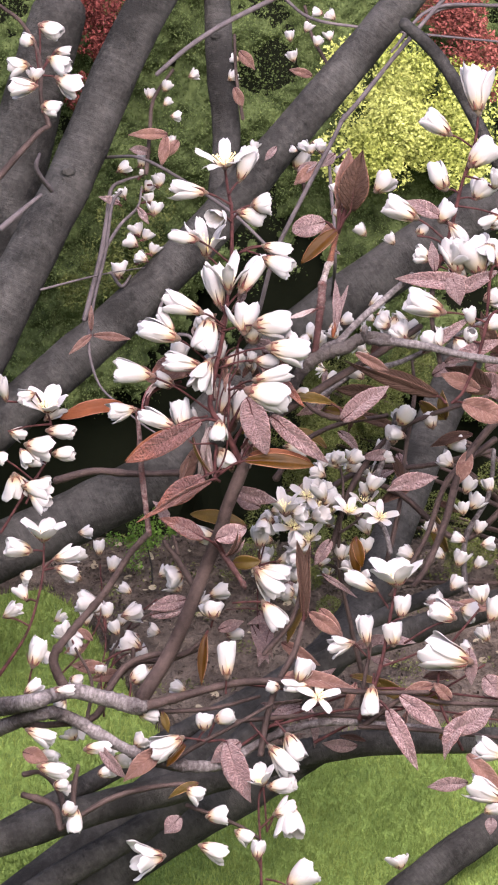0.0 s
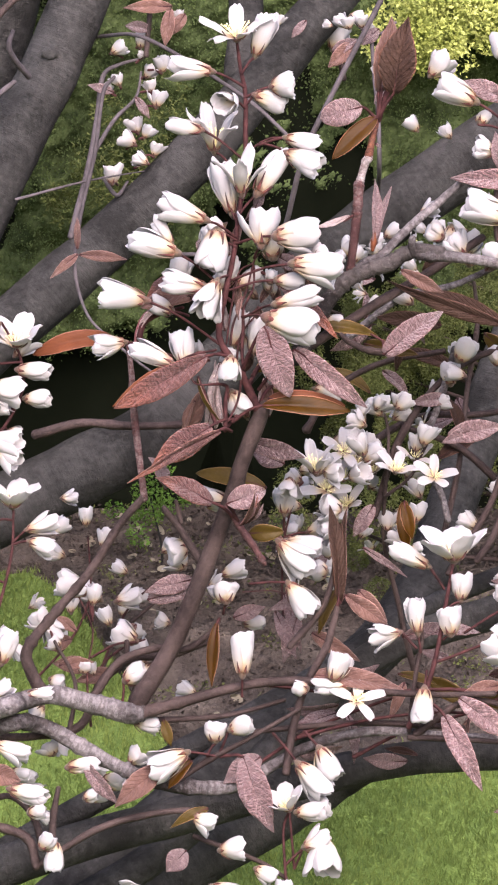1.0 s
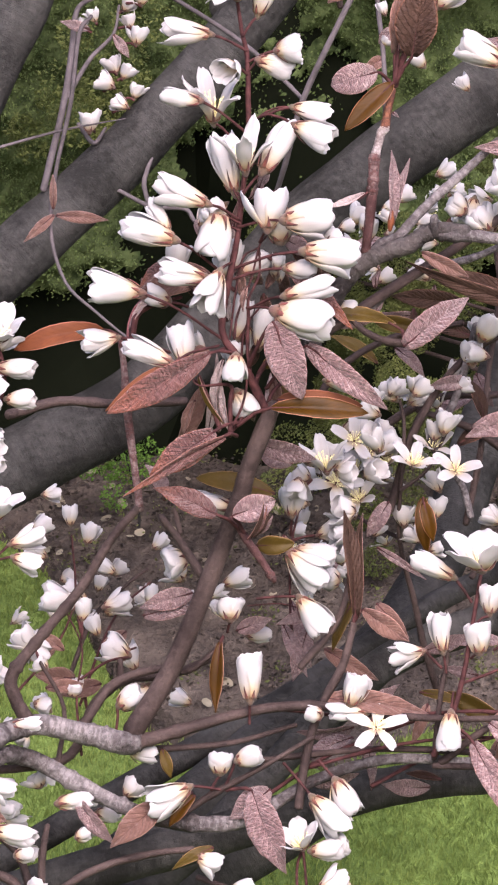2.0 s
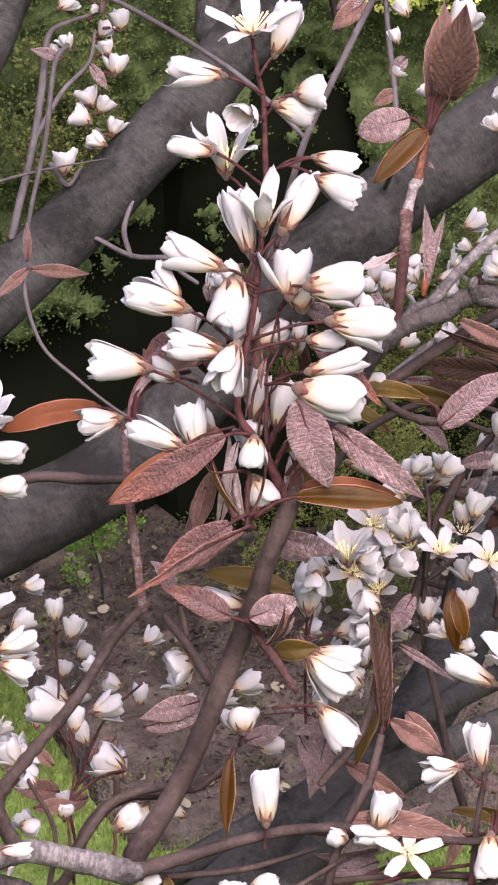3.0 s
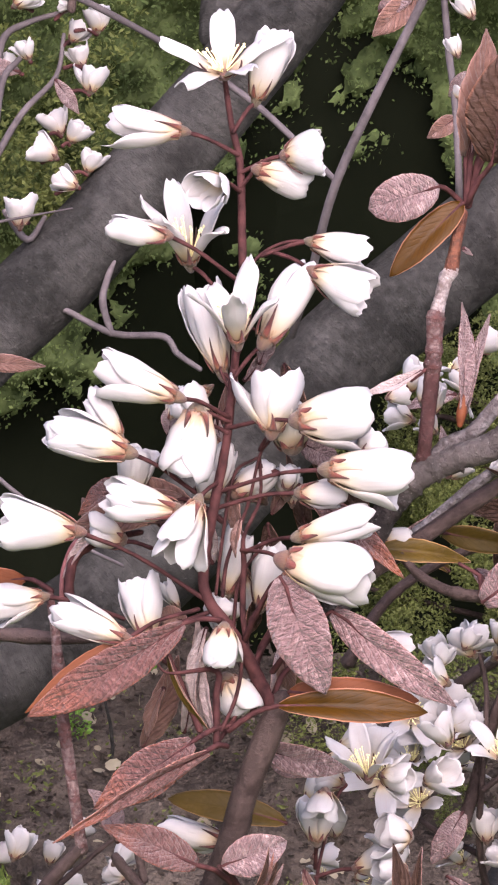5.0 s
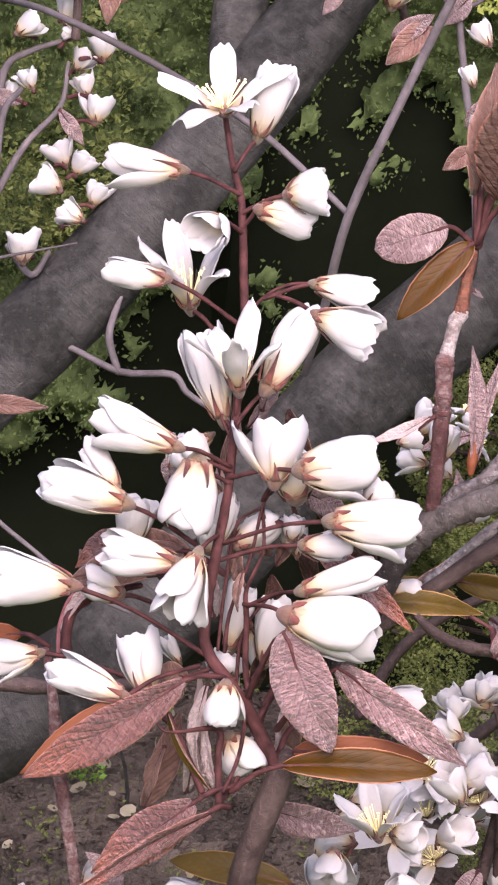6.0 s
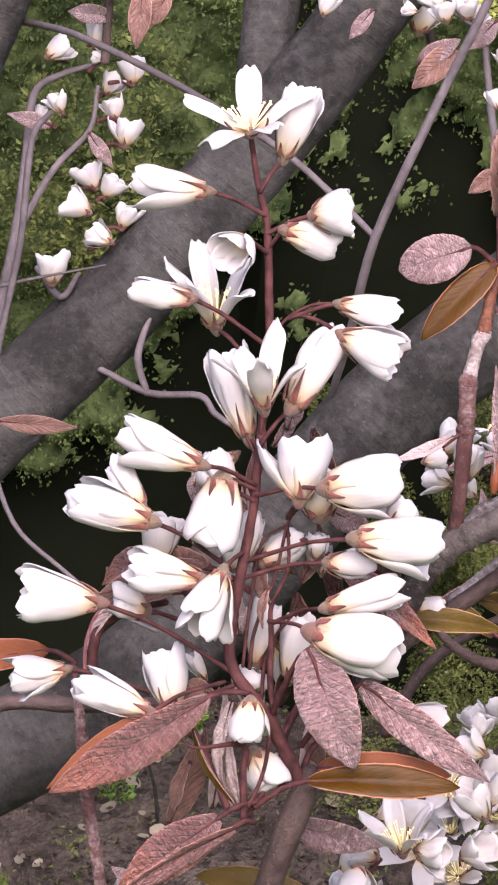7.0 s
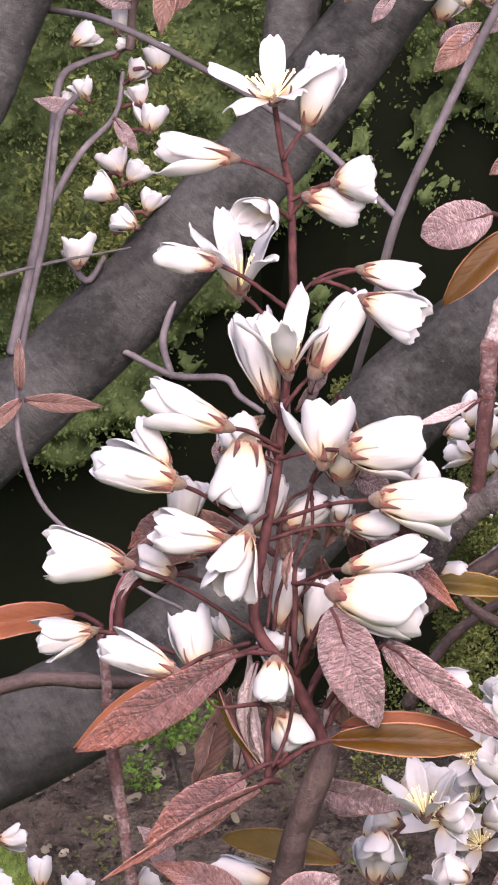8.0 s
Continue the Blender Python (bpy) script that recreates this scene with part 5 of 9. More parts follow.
twig(b, [(0.0419, 0.0226, 0.3001, 0.00052), (0.0421, 0.0230, 0.3018, 0.00088), (0.0424, 0.0236, 0.3040, 0.00074), (0.0426, 0.0242, 0.3058, 0.00030)], BUDTIP, "bud_scale", "orange bud scale", 9, 5, 0.1, 0)
leaf(b, (0.0420, 0.0230, 0.3022), (0.0423, 0.0297, 0.3198), 0.0045, ("MAUVE", "MAUVE"), 30, 45, 0.05, 0, seed=34)
leaf(b, (0.0428, 0.0241, 0.3018), (0.0471, 0.0298, 0.3177), 0.0035, ("MAUVE", "MAUVE"), -20, 45, 0.05, 0, seed=35)
leaf(b, (0.0423, 0.0241, 0.3306), (0.0438, 0.0235, 0.3296), 0.0010, ("MAUVE", "MAUVE"), 0, 25, 0.1, 0, seed=36, rows=8)
leaf(b, (0.0458, 0.0144, 0.2712), (0.0624, 0.0176, 0.2835), 0.0092, ("MAUVE", "MAUVE"), -10, 30, 0.08, 0, seed=37, stalk=(0.0455, 0.0201, 0.2741))
leaf(b, (0.0504, 0.0203, 0.2947), (0.0624, 0.0190, 0.2887), 0.0051, ("RUST", "MAUVE"), 10, 35, 0.08, 0, seed=38)
twig(b, [(0.0460, 0.0174, 0.2712, 0.00106), (0.0402, 0.0186, 0.2720, 0.00100), (0.0355, 0.0208, 0.2739, 0.00088), (0.0322, 0.0241, 0.2767, 0.00077)], TWIG, "spur", "", 8, 4, 0.2, 2)
twig(b, [(0.0420, 0.0214, 0.2760, 0.00035), (0.0455, 0.0201, 0.2741, 0.00035), (0.0462, 0.0177, 0.2724, 0.00035)], STALK, "petiole", "", 9, 7, 0.2, 0)
leaf(b, (-0.0318, 0.0202, 0.2737), (-0.0549, 0.0195, 0.2685), 0.0070, ("EMBER", "RUST"), 20, 25, 0.12, 0, seed=39, blunt=0.5, stalk=(-0.0273, 0.0175, 0.2723))
leaf(b, (0.0341, 0.0141, 0.2002), (0.0311, 0.0205, 0.2264), 0.0071, ("BRONZE", "BRONZE"), 25, 40, 0.05, 0, seed=40, stalk=(0.0338, 0.0142, 0.1967))
leaf(b, (0.0348, 0.0148, 0.1992), (0.0361, 0.0211, 0.2256), 0.0058, ("BRONZE", "MAUVE"), -30, 40, 0.05, 0, seed=41)
leaf(b, (0.0364, 0.0161, 0.2009), (0.0484, 0.0138, 0.1930), 0.0061, ("RUST", "MAUVE"), 10, 30, 0.06, 0, seed=42, stalk=(0.0338, 0.0145, 0.1980))
leaf(b, (-0.0006, 0.0154, 0.1921), (-0.0018, 0.0100, 0.1744), 0.0045, ("AMBER", "RUST"), 30, 30, 0.03, 0, seed=43, stalk=(-0.0000, 0.0167, 0.1932))
leaf(b, (-0.0080, 0.0227, 0.2035), (-0.0217, 0.0212, 0.1997), 0.0058, ("MAUVE", "MAUVE"), 0, 20, 0.1, 0, seed=44)
leaf(b, (0.0266, 0.0115, 0.1782), (0.0535, 0.0101, 0.1745), 0.0071, ("RUST", "MAUVE"), -15, 20, 0.1, 0, seed=45)
twig(b, [(-0.0000, 0.0167, 0.1932, 0.00053), (-0.0013, 0.0168, 0.1903, 0.00079), (-0.0090, 0.0161, 0.1843, 0.00099), (-0.0168, 0.0181, 0.1843, 0.00105), (-0.0284, 0.0186, 0.1799, 0.00118), (-0.0361, 0.0174, 0.1690, 0.00132)], TWIG, "shoot", "", 8, 5, 0.15, 2)
twig(b, [(0.0338, 0.0144, 0.1973, 0.00092), (0.0321, 0.0126, 0.1903, 0.00105), (0.0303, 0.0122, 0.1849, 0.00119), (0.0253, 0.0108, 0.1756, 0.00112), (0.0218, 0.0087, 0.1637, 0.00119), (0.0200, 0.0063, 0.1506, 0.00119)], TWIG, "shoot", "", 8, 5, 0.15, 2)
flower(b, (-0.0074, 0.0260, 0.2999), (-0.0034, 0.0290, 0.3053), 0.0045, "half")
flower(b, (0.0028, 0.0240, 0.2883), (0.0096, 0.0270, 0.2915), 0.0037, "tube")
flower(b, (0.0126, 0.0200, 0.2880), (0.0114, 0.0230, 0.2920), 0.0029, "bud")
flower(b, (0.0029, 0.0200, 0.2629), (0.0012, 0.0230, 0.2702), 0.0041, "tube")
flower(b, (0.0042, 0.0240, 0.2702), (0.0028, 0.0270, 0.2781), 0.0044, "half")
flower(b, (0.0089, 0.0280, 0.2851), (0.0042, 0.0310, 0.2892), 0.0039, "tube")
flower(b, (-0.0005, 0.0280, 0.2861), (-0.0019, 0.0310, 0.2921), 0.0039, "tube")
flower(b, (0.0154, 0.0240, 0.2589), (0.0126, 0.0270, 0.2654), 0.0038, "half")
flower(b, (0.0069, 0.0120, 0.2524), (0.0049, 0.0150, 0.2579), 0.0043, "half")
leaf(b, (0.0099, 0.0120, 0.2515), (0.0114, 0.0160, 0.2636), 0.0037, ("PALE", "PALE"), 20, 30, 0.06, 0, seed=200)
leaf(b, (0.0131, 0.0160, 0.2526), (0.0140, 0.0200, 0.2592), 0.0032, ("PALE", "PALE"), -15, 30, 0.06, 0, seed=201)
leaf(b, (-0.0047, 0.0140, 0.2484), (-0.0025, 0.0180, 0.2682), 0.0041, ("PALE", "PALE"), 25, 30, 0.06, 0, seed=202)
leaf(b, (0.0014, 0.0300, 0.2982), (0.0042, 0.0340, 0.3078), 0.0032, ("RUST", "RUST"), 10, 30, 0.06, 0, seed=203)
leaf(b, (-0.0074, 0.0240, 0.2980), (-0.0068, 0.0280, 0.3022), 0.0037, ("MAUVE", "MAUVE"), 0, 30, 0.06, 0, seed=204)
leaf(b, (0.0164, 0.0300, 0.2777), (0.0127, 0.0340, 0.2922), 0.0037, ("BRONZE", "BRONZE"), 10, 30, 0.06, 0, seed=205)
flower(b, (-0.0006, 0.0220, 0.3068), (-0.0070, 0.0240, 0.3017), 0.0044, "half")
flower(b, (0.0005, 0.0190, 0.2988), (0.0020, 0.0210, 0.2910), 0.0029, "tube")
flower(b, (0.0048, 0.0200, 0.2891), (0.0095, 0.0220, 0.2934), 0.0038, "half")
flower(b, (0.0135, 0.0210, 0.2866), (0.0137, 0.0230, 0.2919), 0.0025, "tube")
flower(b, (0.0020, 0.0200, 0.2759), (0.0005, 0.0220, 0.2810), 0.0030, "half")
flower(b, (-0.0025, 0.0220, 0.2839), (0.0005, 0.0240, 0.2892), 0.0029, "tube")
flower(b, (0.0095, 0.0170, 0.2746), (0.0120, 0.0190, 0.2806), 0.0040, "half")
flower(b, (-0.0058, 0.0200, 0.2688), (-0.0089, 0.0220, 0.2731), 0.0030, "half")
flower(b, (0.0055, 0.0180, 0.2753), (0.0078, 0.0200, 0.2678), 0.0034, "half")
leaf(b, (0.0055, 0.0220, 0.3082), (0.0093, 0.0240, 0.3145), 0.0032, ("MAUVE", "RUST"), 40, 30, 0.08, 0, seed=300, rows=10)
leaf(b, (0.0022, 0.0220, 0.2760), (0.0030, 0.0240, 0.2823), 0.0024, ("PLUM", "RUST"), 30, 30, 0.08, 0, seed=301, rows=10)
leaf(b, (-0.0030, 0.0220, 0.2888), (0.0008, 0.0240, 0.2936), 0.0028, ("RUST", "RUST"), 20, 30, 0.08, 0, seed=302, rows=10)
leaf(b, (0.0102, 0.0220, 0.2848), (0.0144, 0.0240, 0.2911), 0.0028, ("RUST", "RUST"), -20, 30, 0.08, 0, seed=303, rows=10)
leaf(b, (0.0069, 0.0220, 0.2672), (0.0055, 0.0240, 0.2755), 0.0022, ("PLUM", "RUST"), 35, 30, 0.08, 0, seed=304, rows=10)
leaf(b, (0.0182, 0.0220, 0.2985), (0.0191, 0.0240, 0.2911), 0.0056, ("PLUM", "RUST"), 0, 30, 0.08, 0, seed=305, rows=10)
leaf(b, (0.0008, 0.0220, 0.3014), (0.0027, 0.0240, 0.2941), 0.0024, ("PALE", "RUST"), 30, 30, 0.08, 0, seed=306, rows=10)
leaf(b, (-0.0062, 0.0220, 0.2966), (-0.0024, 0.0240, 0.3038), 0.0056, ("PALE", "RUST"), 20, 30, 0.08, 0, seed=307, rows=10)
# blossoms below the main cluster
flower(b, (-0.0098, 0.0226, 0.2128), (-0.0156, 0.0219, 0.2110), 0.0074, "tube")
flower(b, (0.0018, 0.0125, 0.1988), (0.0013, 0.0147, 0.2050), 0.0071, "tube", stalk=(0.0011, 0.0153, 0.1949))
flower(b, (0.0069, 0.0063, 0.1791), (0.0065, 0.0100, 0.1915), 0.0060, "tube", stalk=(0.0069, 0.0083, 0.1722))
flower(b, (0.0169, 0.0181, 0.2155), (0.0264, 0.0150, 0.2060), 0.0087, "half")
flower(b, (0.0199, 0.0148, 0.2040), (0.0279, 0.0119, 0.1946), 0.0081, "half", stalk=(0.0087, 0.0156, 0.2038))
flower(b, (0.0191, 0.0218, 0.2152), (0.0297, 0.0204, 0.2128), 0.0065, "tube")
flower(b, (0.0018, 0.0174, 0.2278), (-0.0090, 0.0198, 0.2298), 0.0044, "bud")
flower(b, (0.0594, 0.0148, 0.2101), (0.0482, 0.0164, 0.2153), 0.0053, "tube", stalk=(0.0644, 0.0152, 0.2034))
flower(b, (0.0570, 0.0103, 0.1914), (0.0559, 0.0130, 0.2023), 0.0050, "tube", stalk=(0.0580, 0.0108, 0.1855))
flower(b, (0.0517, 0.0104, 0.1913), (0.0422, 0.0100, 0.1891), 0.0063, "half", stalk=(0.0567, 0.0111, 0.1867))
flower(b, (0.0329, 0.0072, 0.1775), (0.0353, 0.0095, 0.1864), 0.0066, "tube", stalk=(0.0341, 0.0085, 0.1750))
flower(b, (0.0369, 0.0076, 0.1753), (0.0266, 0.0078, 0.1754), 0.0042, "bud", stalk=(0.0410, 0.0084, 0.1751))
flower(b, (0.0257, 0.0077, 0.1749), (0.0211, 0.0079, 0.1751), 0.0042, "bud")
flower(b, (0.0397, 0.0047, 0.1721), (0.0402, 0.0008, 0.1760), 0.0158, "open", stalk=(0.0384, 0.0077, 0.1724))
flower(b, (0.0591, 0.0063, 0.1757), (0.0585, 0.0038, 0.1655), 0.0058, "tube", stalk=(0.0598, 0.0094, 0.1804))
c = thing("flowering_branch", "grey serviceberry branch with scattered white blossoms and mauve leaves", "branch")
twig(c, [(-0.1765, 0.1537, 0.0911, 0.00671), (-0.1139, 0.0961, 0.1239, 0.00549), (-0.0652, 0.0090, 0.1609, 0.00253), (-0.0517, 0.0096, 0.1627, 0.00240), (-0.0380, 0.0080, 0.1562, 0.00228), (-0.0274, 0.0076, 0.1508, 0.00202), (-0.0153, 0.0065, 0.1467, 0.00215), (0.0014, 0.0071, 0.1456, 0.00203), (0.0103, 0.0078, 0.1487, 0.00177), (0.0252, 0.0099, 0.1571, 0.00152), (0.0434, 0.0119, 0.1619, 0.00140), (0.0646, 0.0124, 0.1612, 0.00114), (0.0832, 0.0121, 0.1606, 0.00102)], GREYTWIG, "branch", "", 14, 9, 0.18, 9)
twig(c, [(-0.0137, 0.0063, 0.1460, 0.00106), (-0.0019, 0.0055, 0.1543, 0.00090), (0.0084, 0.0050, 0.1602, 0.00067), (0.0234, 0.0071, 0.1689, 0.00060)], TWIG, "shoot", "", 8, 5, 0.12, 2)
twig(c, [(0.0103, 0.0150, 0.1607, 0.00076), (0.0405, 0.0153, 0.1638, 0.00084), (0.0708, 0.0148, 0.1630, 0.00091)], TWIG, "shoot", "", 8, 5, 0.12, 2)
twig(c, [(-0.0169, 0.0140, 0.1637, 0.00091), (0.0027, 0.0144, 0.1655, 0.00076), (0.0192, 0.0154, 0.1701, 0.00061)], TWIG, "shoot", "", 8, 5, 0.12, 2)
twig(c, [(-0.0650, 0.0141, 0.1576, 0.00105), (-0.0516, 0.0144, 0.1585, 0.00121), (-0.0394, 0.0172, 0.1612, 0.00136), (-0.0328, 0.0218, 0.1742, 0.00136), (-0.0245, 0.0245, 0.1800, 0.00136), (-0.0140, 0.0249, 0.1808, 0.00120), (-0.0020, 0.0261, 0.1854, 0.00091)], TWIG, "shoot", "", 8, 5, 0.15, 3)
twig(c, [(-0.0264, 0.0245, 0.1800, 0.00098), (-0.0265, 0.0249, 0.1846, 0.00083)], TWIG, "spur", "", 8, 3, 0.1, 0)
twig(c, [(-0.0647, 0.0023, 0.1346, 0.00120), (-0.0541, 0.0014, 0.1311, 0.00135), (-0.0511, -0.0006, 0.1231, 0.00136)], TWIG, "shoot", "", 8, 5, 0.15, 2)
twig(c, [(-0.0511, -0.0006, 0.1231, 0.00090), (-0.0346, 0.0021, 0.1335, 0.00105), (-0.0196, 0.0033, 0.1381, 0.00098), (-0.0076, 0.0027, 0.1399, 0.00075)], TWIG, "shoot", "", 8, 5, 0.15, 2)
twig(c, [(-0.0453, 0.0069, 0.1448, 0.00075), (-0.0467, 0.0046, 0.1359, 0.00106), (-0.0465, 0.0013, 0.1226, 0.00105)], TWIG, "shoot", "", 8, 5, 0.15, 2)
leaf(c, (0.0077, 0.0037, 0.1553), (0.0167, -0.0018, 0.1345), 0.0096, ("MAUVE", "MAUVE"), 15, 22, 0.1, 0, seed=46, stalk=(0.0011, 0.0057, 0.1550))
leaf(c, (0.0124, 0.0075, 0.1547), (0.0020, 0.0055, 0.1472), 0.0075, ("MAUVE", "MAUVE"), 0, 20, 0.1, 0, seed=47)
leaf(c, (-0.0155, 0.0039, 0.1521), (-0.0291, 0.0009, 0.1405), 0.0075, ("RUST", "RUST"), 10, 25, 0.1, 0, seed=48, stalk=(-0.0080, 0.0055, 0.1541))
leaf(c, (-0.0073, 0.0044, 0.1537), (-0.0138, 0.0023, 0.1459), 0.0042, ("AMBER", "RUST"), 20, 25, 0.1, 0, seed=49)
leaf(c, (-0.0381, 0.0062, 0.1529), (-0.0280, 0.0031, 0.1411), 0.0054, ("MAUVE", "RUST"), 20, 30, 0.1, 0, seed=50)
leaf(c, (-0.0024, 0.0018, 0.1405), (-0.0129, 0.0005, 0.1349), 0.0039, ("OLIVE", "RUST"), 20, 30, 0.1, 0, seed=51)
leaf(c, (-0.0650, 0.0023, 0.1502), (-0.0560, 0.0017, 0.1474), 0.0066, ("RUST", "RUST"), 0, 20, 0.1, 0, seed=52)
leaf(c, (-0.0205, 0.0224, 0.1975), (-0.0055, 0.0236, 0.2009), 0.0058, ("MAUVE", "MAUVE"), 0, 20, 0.1, 0, seed=53)
leaf(c, (0.0310, 0.0128, 0.1761), (0.0522, 0.0116, 0.1728), 0.0066, ("MAUVE", "RUST"), 0, 20, 0.1, 0, seed=54)
leaf(c, (-0.0155, 0.0122, 0.1641), (-0.0132, 0.0101, 0.1569), 0.0033, ("OLIVE", "OLIVE"), 0, 20, 0.1, 0, seed=55)
flower(c, (-0.0089, 0.0022, 0.1565), (-0.0201, 0.0006, 0.1505), 0.0084, "half", stalk=(-0.0005, 0.0048, 0.1553))
flower(c, (0.0037, 0.0039, 0.1632), (0.0110, 0.0044, 0.1655), 0.0060, "tube", stalk=(0.0010, 0.0051, 0.1567))
flower(c, (-0.0006, 0.0049, 0.1595), (-0.0007, 0.0065, 0.1653), 0.0063, "tube", stalk=(-0.0028, 0.0048, 0.1552))
flower(c, (0.0235, 0.0022, 0.1538), (0.0328, -0.0004, 0.1443), 0.0087, "half", stalk=(0.0160, 0.0073, 0.1618))
flower(c, (0.0294, 0.0033, 0.1582), (0.0349, 0.0007, 0.1487), 0.0069, "tube", stalk=(0.0250, 0.0074, 0.1626))
flower(c, (0.0209, -0.0002, 0.1410), (0.0190, -0.0023, 0.1478), 0.0106, "wide", stalk=(0.0228, -0.0006, 0.1239))
flower(c, (0.0232, -0.0004, 0.1403), (0.0327, -0.0004, 0.1404), 0.0054, "tube")
flower(c, (-0.0061, 0.0003, 0.1382), (0.0002, -0.0003, 0.1358), 0.0054, "tube")
flower(c, (0.0015, -0.0030, 0.1293), (0.0097, -0.0027, 0.1306), 0.0076, "half")
flower(c, (0.0256, -0.0019, 0.1305), (0.0339, -0.0013, 0.1329), 0.0082, "half", stalk=(0.0228, -0.0006, 0.1239))
flower(c, (-0.0624, 0.0065, 0.1811), (-0.0596, 0.0093, 0.1912), 0.0066, "tube", stalk=(-0.0638, 0.0084, 0.1736))
flower(c, (-0.0646, 0.0040, 0.1716), (-0.0587, 0.0052, 0.1760), 0.0054, "half")
flower(c, (-0.0546, 0.0042, 0.1723), (-0.0465, 0.0044, 0.1724), 0.0036, "bud")
flower(c, (-0.0634, 0.0015, 0.1583), (-0.0532, 0.0007, 0.1548), 0.0051, "tube")
flower(c, (-0.0589, -0.0017, 0.1458), (-0.0476, -0.0023, 0.1431), 0.0057, "tube")
flower(c, (-0.0536, -0.0024, 0.1391), (-0.0484, -0.0022, 0.1399), 0.0045, "bud")
flower(c, (-0.0498, -0.0058, 0.1294), (-0.0468, -0.0047, 0.1335), 0.0045, "bud")
flower(c, (-0.0425, 0.0065, 0.1509), (-0.0327, 0.0069, 0.1520), 0.0045, "bud")
flower(c, (-0.0378, 0.0043, 0.1423), (-0.0337, 0.0047, 0.1438), 0.0036, "bud")
flower(c, (-0.0268, 0.0180, 0.1743), (-0.0204, 0.0191, 0.1781), 0.0067, "tube", stalk=(-0.0275, 0.0171, 0.1675))
flower(c, (-0.0102, 0.0258, 0.2062), (-0.0141, 0.0273, 0.2098), 0.0069, "half")
flower(c, (-0.0237, 0.0138, 0.1630), (-0.0166, 0.0135, 0.1619), 0.0039, "bud")
e = thing("flowering_branch", "red-stalked serviceberry shoot crowded with white blossoms", "branch")
twig(e, [(0.1172, 0.0245, 0.2906, 0.00091), (0.1047, 0.0291, 0.3080, 0.00071), (0.0982, 0.0281, 0.3079, 0.00064), (0.0948, 0.0250, 0.2960, 0.00064), (0.0894, 0.0214, 0.2821, 0.00058), (0.0851, 0.0203, 0.2775, 0.00052)], STALK, "side_stalk", "", 8, 5, 0.1, 0)
twig(e, [(0.1172, 0.0269, 0.2923, 0.00064), (0.1003, 0.0347, 0.3254, 0.00066), (0.0970, 0.0291, 0.3078, 0.00058)], STALK, "side_stalk", "", 8, 5, 0.1, 0)
twig(e, [(0.0782, 0.0346, 0.3225, 0.00080), (0.0829, 0.0378, 0.3346, 0.00072), (0.0872, 0.0425, 0.3535, 0.00063), (0.0917, 0.0461, 0.3685, 0.00056), (0.0927, 0.0488, 0.3795, 0.00048)], STALK, "rachis", "", 8, 5, 0.1, 0)
twig(e, [(0.0807, 0.0259, 0.2912, 0.00090), (0.0774, 0.0301, 0.3067, 0.00091), (0.0778, 0.0341, 0.3205, 0.00101)], TWIG, "shoot", "", 8, 5, 0.1, 0)
flower(e, (0.0926, 0.0478, 0.3796), (0.0902, 0.0520, 0.3974), 0.0106, "half", stalk=(0.0924, 0.0470, 0.3726))
flower(e, (0.0821, 0.0451, 0.3714), (0.0725, 0.0471, 0.3785), 0.0069, "tube", stalk=(0.0909, 0.0456, 0.3665))
flower(e, (0.0904, 0.0422, 0.3608), (0.0989, 0.0440, 0.3694), 0.0081, "tube", stalk=(0.0885, 0.0432, 0.3566))
flower(e, (0.0707, 0.0373, 0.3418), (0.0589, 0.0397, 0.3472), 0.0073, "tube", stalk=(0.0820, 0.0375, 0.3335))
flower(e, (0.0812, 0.0414, 0.3520), (0.0762, 0.0440, 0.3613), 0.0061, "bud", stalk=(0.0866, 0.0418, 0.3505))
flower(e, (0.0927, 0.0421, 0.3486), (0.0961, 0.0437, 0.3557), 0.0073, "half", stalk=(0.0861, 0.0413, 0.3485))
flower(e, (0.0798, 0.0395, 0.3404), (0.0841, 0.0410, 0.3469), 0.0057, "bud", stalk=(0.0839, 0.0388, 0.3386))
flower(e, (0.0866, 0.0344, 0.3229), (0.0835, 0.0379, 0.3350), 0.0101, "half", stalk=(0.0820, 0.0367, 0.3306))
flower(e, (0.0943, 0.0342, 0.3228), (0.0903, 0.0382, 0.3373), 0.0125, "half", stalk=(0.0830, 0.0367, 0.3306))
flower(e, (0.1008, 0.0367, 0.3252), (0.0965, 0.0394, 0.3348), 0.0093, "half")
flower(e, (0.0970, 0.0406, 0.3398), (0.1020, 0.0411, 0.3420), 0.0061, "bud")
flower(e, (0.0764, 0.0360, 0.3274), (0.0703, 0.0368, 0.3290), 0.0048, "bud", stalk=(0.0811, 0.0362, 0.3286))
flower(e, (0.0808, 0.0278, 0.3093), (0.0669, 0.0294, 0.3142), 0.0084, "tube", stalk=(0.0966, 0.0286, 0.3058))
flower(e, (0.0802, 0.0261, 0.2957), (0.0748, 0.0279, 0.3024), 0.0088, "half", stalk=(0.0928, 0.0255, 0.2938))
flower(e, (0.0967, 0.0291, 0.3036), (0.1027, 0.0301, 0.3077), 0.0068, "half")
flower(e, (0.0684, 0.0366, 0.2974), (0.0642, 0.0383, 0.3031), 0.0057, "bud")
flower(e, (0.0623, 0.0399, 0.3017), (0.0577, 0.0408, 0.3046), 0.0052, "bud")
flower(e, (0.0966, 0.0346, 0.3130), (0.1026, 0.0351, 0.3153), 0.0061, "tube")
flower(e, (0.1008, 0.0380, 0.3428), (0.0937, 0.0410, 0.3389), 0.0049, "half", stalk=(0.0855, 0.0406, 0.3459))
